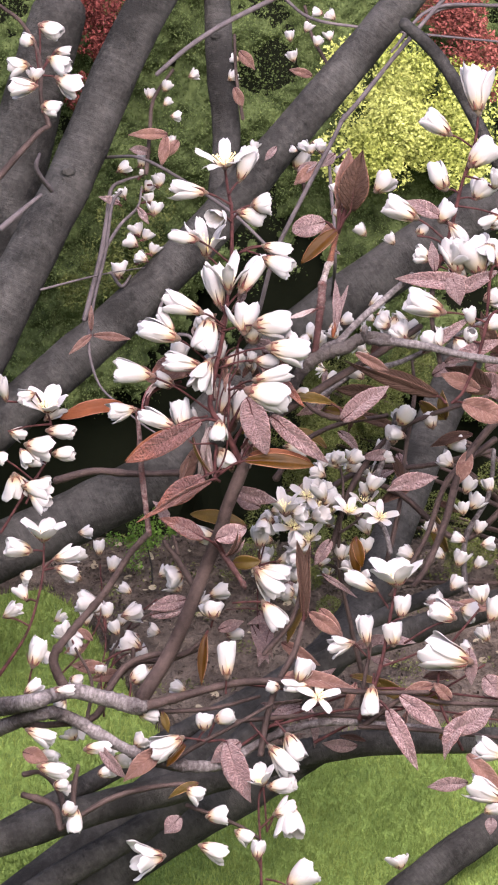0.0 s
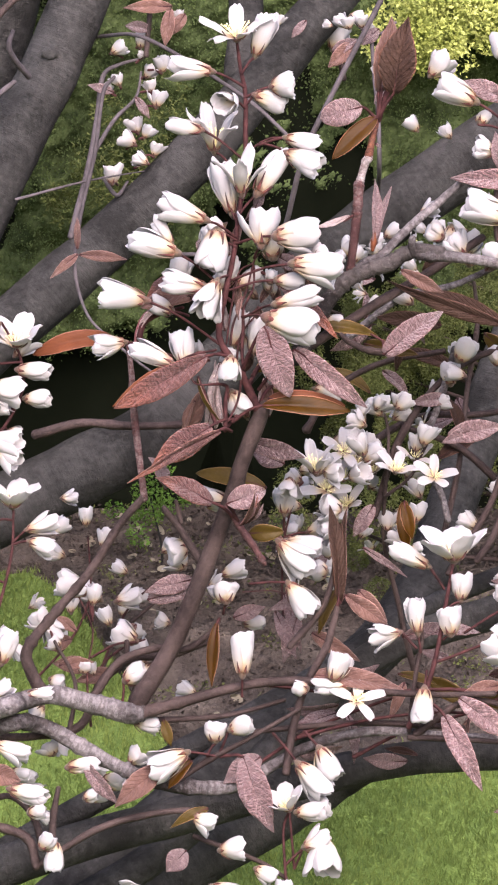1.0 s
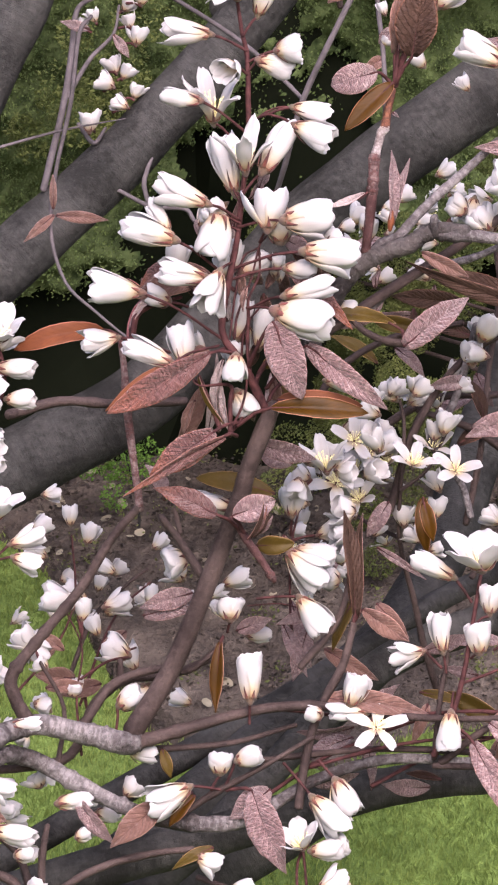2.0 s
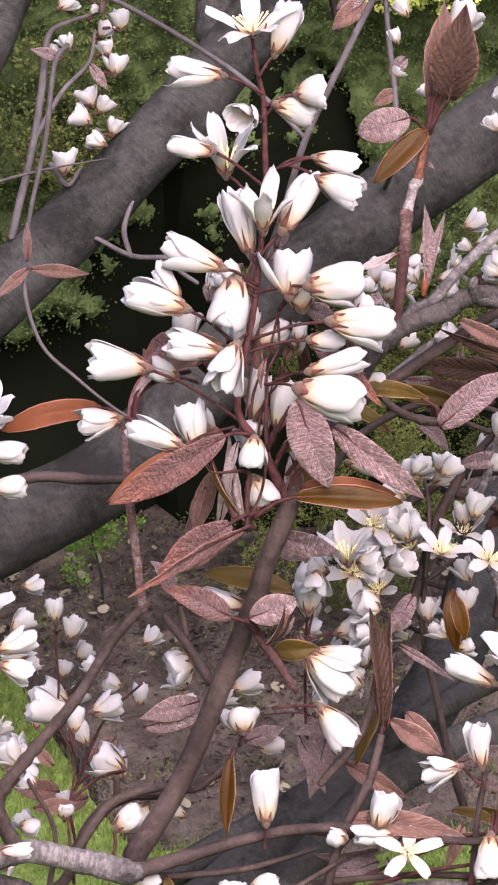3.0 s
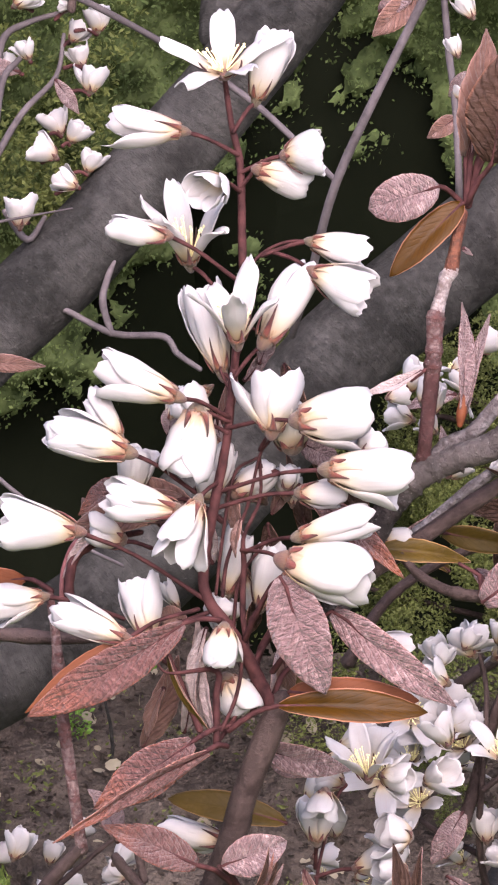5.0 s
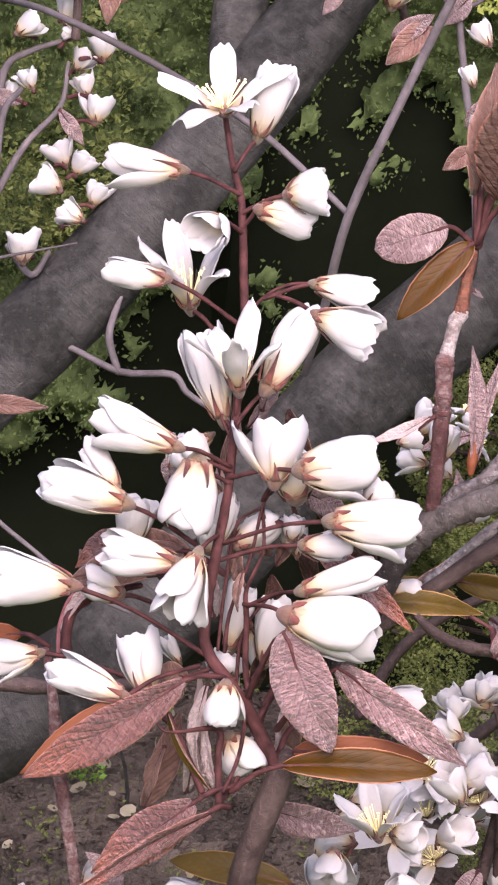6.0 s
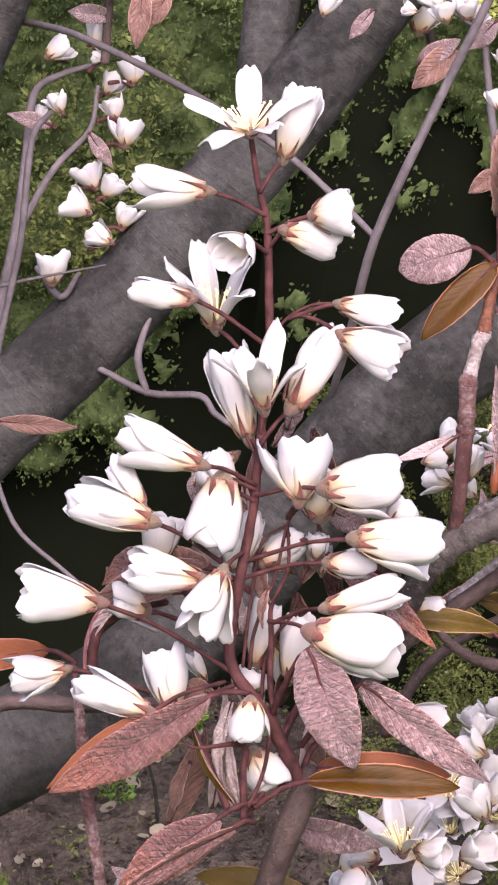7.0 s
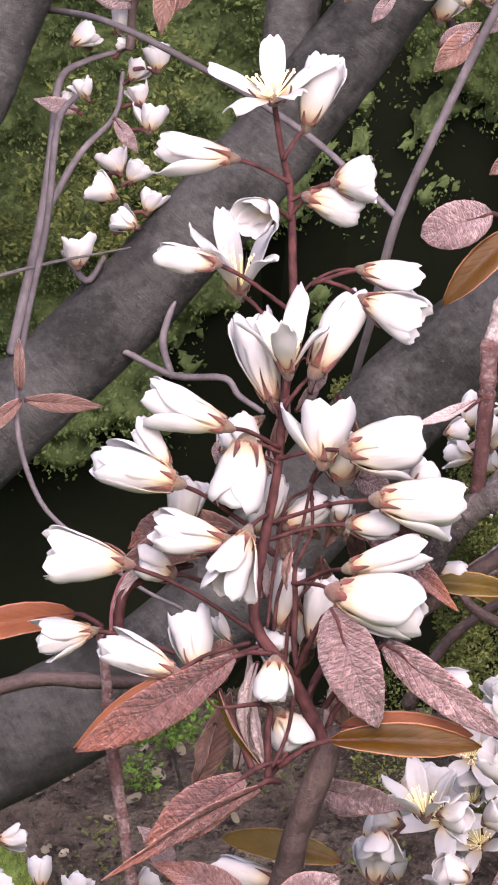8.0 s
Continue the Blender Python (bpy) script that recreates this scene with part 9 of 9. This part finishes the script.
leaf(b, (-0.0022, 0.0054, 0.2503), (-0.0038, 0.0077, 0.2639), 0.0041, ("PALE", "PALE"), 30, 50, 0.05, 0, seed=144)
leaf(b, (0.0006, 0.0034, 0.2511), (-0.0018, 0.0058, 0.2637), 0.0032, ("PALE", "PALE"), -30, 50, 0.05, 0, seed=145)
leaf(b, (0.0137, 0.0118, 0.2608), (0.0170, 0.0111, 0.2562), 0.0037, ("OLIVE", "MAUVE"), 0, 20, 0.05, 0, seed=146)
leaf(b, (0.0057, 0.0154, 0.2654), (0.0075, 0.0166, 0.2718), 0.0037, ("BRONZE", "RUST"), 30, 30, 0.06, 0, seed=147)
leaf(b, (-0.0112, 0.0238, 0.2866), (-0.0009, 0.0210, 0.2791), 0.0047, ("BRONZE", "RUST"), 20, 25, 0.06, 0, seed=148)
leaf(b, (-0.0192, 0.0240, 0.2811), (-0.0221, 0.0259, 0.2864), 0.0043, ("RUST", "BRONZE"), 20, 25, 0.06, 0, seed=149)
leaf(b, (-0.0018, 0.0174, 0.2851), (-0.0157, 0.0204, 0.2919), 0.0065, ("RUST", "BRONZE"), -10, 15, 0.03, 0, seed=150)
leaf(b, (0.0220, 0.0218, 0.2935), (0.0263, 0.0206, 0.2823), 0.0053, ("BRONZE", "RUST"), 10, 15, 0.04, 0, seed=151)
leaf(b, (-0.0152, -0.0010, 0.2690), (-0.0316, -0.0040, 0.2574), 0.0044, ("EMBER", "RUST"), 15, 8, 0.03, 0, seed=152)
flower(l, (-0.0392, 0.0663, 0.2116), (-0.0396, 0.0677, 0.2173), 0.0047, "half", whole=True)
flower(l, (-0.0491, 0.0676, 0.2090), (-0.0439, 0.0688, 0.2132), 0.0053, "half", whole=True)
flower(l, (-0.0456, 0.0764, 0.2005), (-0.0516, 0.0770, 0.2030), 0.0053, "half", whole=True)
flower(l, (-0.0348, 0.0900, 0.1854), (-0.0418, 0.0909, 0.1899), 0.0065, "half", whole=True)
flower(l, (-0.0432, 0.0652, 0.1859), (-0.0438, 0.0666, 0.1919), 0.0047, "half", whole=True)
flower(l, (-0.0299, 0.0684, 0.1888), (-0.0221, 0.0690, 0.1907), 0.0064, "half", whole=True)
flower(l, (-0.0317, 0.0595, 0.1834), (-0.0344, 0.0608, 0.1888), 0.0048, "half", whole=True)
flower(l, (-0.0466, 0.0919, 0.1694), (-0.0482, 0.0938, 0.1774), 0.0066, "half", whole=True)
flower(l, (-0.0213, 0.0863, 0.1677), (-0.0248, 0.0879, 0.1746), 0.0061, "half", whole=True)
flower(l, (-0.0361, 0.0595, 0.1685), (-0.0373, 0.0604, 0.1723), 0.0032, "half", whole=True)
flower(l, (-0.0346, 0.0865, 0.2021), (-0.0323, 0.0879, 0.2077), 0.0050, "half", whole=True)
flower(l, (-0.0175, 0.0920, 0.1843), (-0.0169, 0.0933, 0.1900), 0.0043, "half", whole=True)
flower(l, (-0.0443, 0.0536, 0.1640), (-0.0484, 0.0545, 0.1680), 0.0047, "half", whole=True)
flower(l, (-0.0167, 0.0881, 0.2005), (-0.0125, 0.0889, 0.2037), 0.0043, "half", whole=True)
flower(l, (-0.0465, 0.0710, 0.2187), (-0.0412, 0.0713, 0.2189), 0.0042, "half", whole=True)
flower(l, (-0.0101, 0.0616, 0.1928), (-0.0054, 0.0618, 0.1937), 0.0039, "half", whole=True)
flower(l, (-0.0063, 0.0866, 0.1582), (-0.0118, 0.0872, 0.1609), 0.0048, "half", whole=True)
flower(l, (-0.0225, 0.0633, 0.1643), (-0.0178, 0.0637, 0.1658), 0.0039, "half", whole=True)
flower(l, (-0.0272, 0.0826, 0.1949), (-0.0317, 0.0833, 0.1980), 0.0043, "half", whole=True)
flower(l, (-0.0594, 0.0260, 0.1514), (-0.0530, 0.0260, 0.1501), 0.0046, "half")
flower(l, (-0.0584, 0.0300, 0.1446), (-0.0516, 0.0300, 0.1426), 0.0043, "tube")
flower(l, (-0.0567, 0.0340, 0.1404), (-0.0485, 0.0340, 0.1362), 0.0061, "wide")
flower(l, (-0.0513, 0.0260, 0.1335), (-0.0470, 0.0260, 0.1315), 0.0043, "half")
flower(l, (-0.0461, 0.0300, 0.1550), (-0.0442, 0.0300, 0.1496), 0.0039, "half")
flower(l, (-0.0357, 0.0340, 0.1470), (-0.0311, 0.0340, 0.1442), 0.0039, "half")
flower(l, (-0.0356, 0.0260, 0.1375), (-0.0314, 0.0260, 0.1401), 0.0043, "half")
flower(l, (-0.0301, 0.0300, 0.1402), (-0.0263, 0.0300, 0.1435), 0.0039, "half")
flower(l, (-0.0216, 0.0340, 0.1589), (-0.0152, 0.0340, 0.1572), 0.0043, "wide")
flower(l, (-0.0192, 0.0260, 0.1779), (-0.0234, 0.0260, 0.1714), 0.0064, "half")
flower(l, (-0.0547, 0.0340, 0.1925), (-0.0501, 0.0340, 0.1959), 0.0043, "wide")
flower(l, (-0.0507, 0.0260, 0.1913), (-0.0463, 0.0260, 0.1838), 0.0060, "half")
flower(l, (-0.0501, 0.0300, 0.1849), (-0.0455, 0.0300, 0.1904), 0.0053, "tube")
flower(l, (-0.0030, 0.0340, 0.1997), (0.0022, 0.0340, 0.2038), 0.0043, "wide")
flower(l, (-0.0599, 0.0260, 0.1836), (-0.0559, 0.0260, 0.1786), 0.0043, "half")
flower(l, (-0.0439, 0.0300, 0.2013), (-0.0389, 0.0300, 0.1974), 0.0053, "tube")
flower(l, (-0.0575, 0.0260, 0.1648), (-0.0532, 0.0260, 0.1678), 0.0046, "half")
flower(l, (-0.0505, 0.0300, 0.1643), (-0.0540, 0.0300, 0.1610), 0.0043, "tube")
twig(l, [(-0.0539, 0.0678, 0.1645, 0.00040), (-0.0430, 0.0709, 0.1770, 0.00036), (-0.0378, 0.0739, 0.1897, 0.00032), (-0.0387, 0.0778, 0.2062, 0.00028)], STALK, "shoot", "", 7, 5, 0.15, 2)
twig(l, [(-0.0362, 0.0672, 0.1623, 0.00040), (-0.0309, 0.0709, 0.1772, 0.00036), (-0.0257, 0.0734, 0.1870, 0.00032), (-0.0178, 0.0752, 0.1940, 0.00028)], STALK, "shoot", "", 7, 5, 0.15, 2)
twig(l, [(-0.0334, 0.0659, 0.1568, 0.00040), (-0.0348, 0.0686, 0.1678, 0.00036), (-0.0282, 0.0703, 0.1745, 0.00032), (-0.0214, 0.0710, 0.1772, 0.00028)], STALK, "shoot", "", 7, 5, 0.15, 2)
leaf(l, (-0.0376, 0.0689, 0.1692), (-0.0484, 0.0691, 0.1700), 0.0062, ("RUST", "MAUVE"), 0, 25, 0.1, 0, seed=153, rows=10)
leaf(l, (-0.0308, 0.0686, 0.1678), (-0.0416, 0.0679, 0.1648), 0.0054, ("RUST", "MAUVE"), 0, 25, 0.1, 0, seed=154, rows=10)
leaf(l, (-0.0430, 0.0709, 0.1770), (-0.0511, 0.0701, 0.1741), 0.0049, ("RUST", "MAUVE"), 0, 25, 0.1, 0, seed=155, rows=10)
leaf(l, (-0.0242, 0.0720, 0.1813), (-0.0308, 0.0706, 0.1759), 0.0046, ("RUST", "MAUVE"), 0, 25, 0.1, 0, seed=156, rows=10)
twig(p, [(0.0500, 0.1528, 0.3514, 0.00050), (0.0449, 0.1519, 0.3479, 0.00044), (0.0397, 0.1522, 0.3494, 0.00035), (0.0366, 0.1534, 0.3534, 0.00024)], SHADETWIG, "shoot", "", 8, 5, 0.1, 0)
flower(p, (0.0359, 0.1673, 0.3482), (0.0321, 0.1683, 0.3516), 0.0042, "half", whole=True)
flower(p, (0.0364, 0.1556, 0.3528), (0.0411, 0.1557, 0.3531), 0.0038, "half", whole=True)
flower(p, (0.0402, 0.1550, 0.3487), (0.0436, 0.1556, 0.3510), 0.0033, "half", whole=True)
flower(p, (0.0482, 0.1493, 0.3415), (0.0456, 0.1504, 0.3458), 0.0042, "half", whole=True)
flower(p, (0.0453, 0.1400, 0.3365), (0.0438, 0.1411, 0.3402), 0.0033, "half", whole=True)
flower(p, (0.0311, 0.1610, 0.3491), (0.0281, 0.1613, 0.3502), 0.0025, "half", whole=True)
flower(p, (0.0145, 0.1583, 0.3492), (0.0154, 0.1594, 0.3531), 0.0034, "half", whole=True)
leaf(p, (0.0314, 0.1504, 0.3424), (0.0387, 0.1515, 0.3464), 0.0045, ("MAUVE", "RUST"), 0, 25, 0.1, 0, seed=157, rows=10)
leaf(p, (0.0449, 0.1522, 0.3494), (0.0398, 0.1509, 0.3445), 0.0042, ("MAUVE", "RUST"), 0, 25, 0.1, 0, seed=158, rows=10)
leaf(p, (0.0231, 0.1528, 0.3514), (0.0190, 0.1515, 0.3464), 0.0031, ("MAUVE", "RUST"), 0, 25, 0.1, 0, seed=159, rows=10)
leaf(p, (0.0480, 0.1473, 0.3315), (0.0439, 0.1463, 0.3275), 0.0042, ("MAUVE", "RUST"), 0, 25, 0.1, 0, seed=160, rows=10)
leaf(tangle, (0.0347, 0.0273, 0.1666), (0.0200, 0.0272, 0.1654), 0.0051, ("MAUVE", "MAUVE"), -40, 25, 0.1, 0, seed=161, rows=10)
leaf(tangle, (0.0225, 0.0222, 0.1538), (0.0363, 0.0224, 0.1554), 0.0058, ("MAUVE", "BRONZE"), 38, 25, 0.1, 0, seed=162, rows=10)
leaf(tangle, (0.0579, 0.0292, 0.1522), (0.0487, 0.0297, 0.1537), 0.0026, ("BRONZE", "MAUVE"), 18, 25, 0.1, 0, seed=163, rows=10)
leaf(tangle, (0.0343, 0.0200, 0.1656), (0.0209, 0.0184, 0.1588), 0.0058, ("MAUVE", "MAUVE"), 34, 25, 0.1, 0, seed=164, rows=10)
leaf(tangle, (0.1033, 0.0447, 0.1992), (0.0871, 0.0448, 0.1994), 0.0053, ("RUST", "MAUVE"), 17, 25, 0.1, 0, seed=165, rows=10)
leaf(tangle, (0.0619, 0.0441, 0.1852), (0.0761, 0.0441, 0.1857), 0.0049, ("MAUVE", "BRONZE"), -32, 25, 0.1, 0, seed=166, rows=10)
leaf(tangle, (0.0666, 0.0302, 0.1637), (0.0673, 0.0277, 0.1541), 0.0036, ("RUST", "MAUVE"), 4, 25, 0.1, 0, seed=167, rows=10)
leaf(tangle, (0.0845, 0.0205, 0.1555), (0.0988, 0.0215, 0.1599), 0.0055, ("OLIVE", "RUST"), -10, 25, 0.1, 0, seed=168, rows=10)
leaf(tangle, (0.0550, 0.0269, 0.1507), (0.0424, 0.0272, 0.1513), 0.0052, ("MAUVE", "MAUVE"), -20, 25, 0.1, 0, seed=169, rows=10)
leaf(tangle, (0.0669, 0.0242, 0.1816), (0.0576, 0.0249, 0.1837), 0.0030, ("MAUVE", "BRONZE"), -9, 25, 0.1, 0, seed=170, rows=10)
leaf(tangle, (0.0340, 0.0245, 0.2011), (0.0287, 0.0213, 0.1884), 0.0043, ("OLIVE", "RUST"), 21, 25, 0.1, 0, seed=171, rows=10)
leaf(tangle, (0.0227, 0.0337, 0.1917), (0.0188, 0.0301, 0.1781), 0.0059, ("MAUVE", "BRONZE"), -1, 25, 0.1, 0, seed=172, rows=10)
leaf(tangle, (0.0322, 0.0168, 0.1737), (0.0463, 0.0182, 0.1805), 0.0057, ("MAUVE", "MAUVE"), 34, 25, 0.1, 0, seed=173, rows=10)
leaf(tangle, (0.0556, 0.0169, 0.1690), (0.0650, 0.0161, 0.1664), 0.0028, ("MAUVE", "BRONZE"), -22, 25, 0.1, 0, seed=174, rows=10)
leaf(tangle, (0.0260, 0.0283, 0.1976), (0.0142, 0.0279, 0.1940), 0.0037, ("MAUVE", "MAUVE"), 8, 25, 0.1, 0, seed=175, rows=10)
leaf(tangle, (0.0378, 0.0334, 0.1627), (0.0398, 0.0297, 0.1489), 0.0041, ("MAUVE", "BRONZE"), -32, 25, 0.1, 0, seed=176, rows=10)
leaf(tangle, (0.0536, 0.0173, 0.1753), (0.0495, 0.0146, 0.1651), 0.0038, ("RUST", "MAUVE"), -3, 25, 0.1, 0, seed=177, rows=10)
leaf(tangle, (0.0894, 0.0310, 0.1608), (0.1025, 0.0310, 0.1610), 0.0052, ("RUST", "MAUVE"), -3, 25, 0.1, 0, seed=178, rows=10)
leaf(tangle, (0.0786, 0.0245, 0.1769), (0.0906, 0.0242, 0.1763), 0.0048, ("BRONZE", "MAUVE"), -31, 25, 0.1, 0, seed=179, rows=10)
leaf(tangle, (0.0749, 0.0327, 0.1701), (0.0884, 0.0314, 0.1654), 0.0048, ("OLIVE", "RUST"), 9, 25, 0.1, 0, seed=180, rows=10)
leaf(tangle, (0.0935, 0.0429, 0.1993), (0.0788, 0.0435, 0.2013), 0.0054, ("MAUVE", "BRONZE"), -10, 25, 0.1, 0, seed=181, rows=10)
leaf(tangle, (0.0533, 0.0316, 0.1864), (0.0650, 0.0325, 0.1906), 0.0047, ("MAUVE", "MAUVE"), 17, 25, 0.1, 0, seed=182, rows=10)
leaf(tangle, (0.0728, 0.0254, 0.1640), (0.0720, 0.0227, 0.1534), 0.0038, ("RUST", "MAUVE"), 38, 25, 0.1, 0, seed=183, rows=10)
leaf(tangle, (0.0522, 0.0265, 0.1763), (0.0631, 0.0257, 0.1737), 0.0033, ("OLIVE", "RUST"), -18, 25, 0.1, 0, seed=184, rows=10)
leaf(tangle, (0.0270, 0.0244, 0.1882), (0.0409, 0.0220, 0.1806), 0.0054, ("RUST", "MAUVE"), 7, 25, 0.1, 0, seed=185, rows=10)
leaf(tangle, (0.0742, 0.0384, 0.1662), (0.0599, 0.0404, 0.1734), 0.0063, ("OLIVE", "RUST"), -15, 25, 0.1, 0, seed=186, rows=10)
twig(tangle, [(0.0148, 0.0162, 0.1742, 0.00058), (0.0389, 0.0152, 0.1722, 0.00052), (0.0670, 0.0152, 0.1741, 0.00046), (0.1062, 0.0142, 0.1713, 0.00041)], STALK, "shoot", "", 8, 5, 0.15, 2)
twig(tangle, [(0.0231, 0.0110, 0.1600, 0.00050), (0.0471, 0.0123, 0.1660, 0.00045), (0.0732, 0.0124, 0.1678, 0.00040), (0.1063, 0.0112, 0.1641, 0.00035)], STALK, "shoot", "", 8, 5, 0.15, 2)
twig(tangle, [(0.0113, 0.0129, 0.1513, 0.00056), (0.0271, 0.0154, 0.1615, 0.00050), (0.0470, 0.0173, 0.1697, 0.00045), (0.0590, 0.0180, 0.1729, 0.00039)], STALK, "shoot", "", 8, 5, 0.15, 2)
twig(tangle, [(0.0394, 0.0166, 0.1535, 0.00057), (0.0552, 0.0186, 0.1615, 0.00051), (0.0753, 0.0200, 0.1678, 0.00046), (0.1000, 0.0234, 0.1820, 0.00040)], STALK, "shoot", "", 8, 5, 0.15, 2)
twig(tangle, [(0.0204, 0.0170, 0.1854, 0.00099), (0.0301, 0.0199, 0.1974, 0.00089), (0.0335, 0.0232, 0.2112, 0.00079), (0.0342, 0.0251, 0.2192, 0.00069)], TWIG, "shoot", "", 8, 5, 0.15, 2)
twig(tangle, [(0.0922, 0.0069, 0.1539, 0.00061), (0.0835, 0.0114, 0.1713, 0.00054), (0.0852, 0.0153, 0.1870, 0.00049), (0.0973, 0.0192, 0.2031, 0.00042)], STALK, "shoot", "", 8, 5, 0.15, 2)
twig(tangle, [(0.0551, 0.0093, 0.1629, 0.00080), (0.0567, 0.0133, 0.1786, 0.00072), (0.0584, 0.0158, 0.1885, 0.00064), (0.0573, 0.0172, 0.1943, 0.00056)], TWIG, "shoot", "", 8, 5, 0.15, 2)
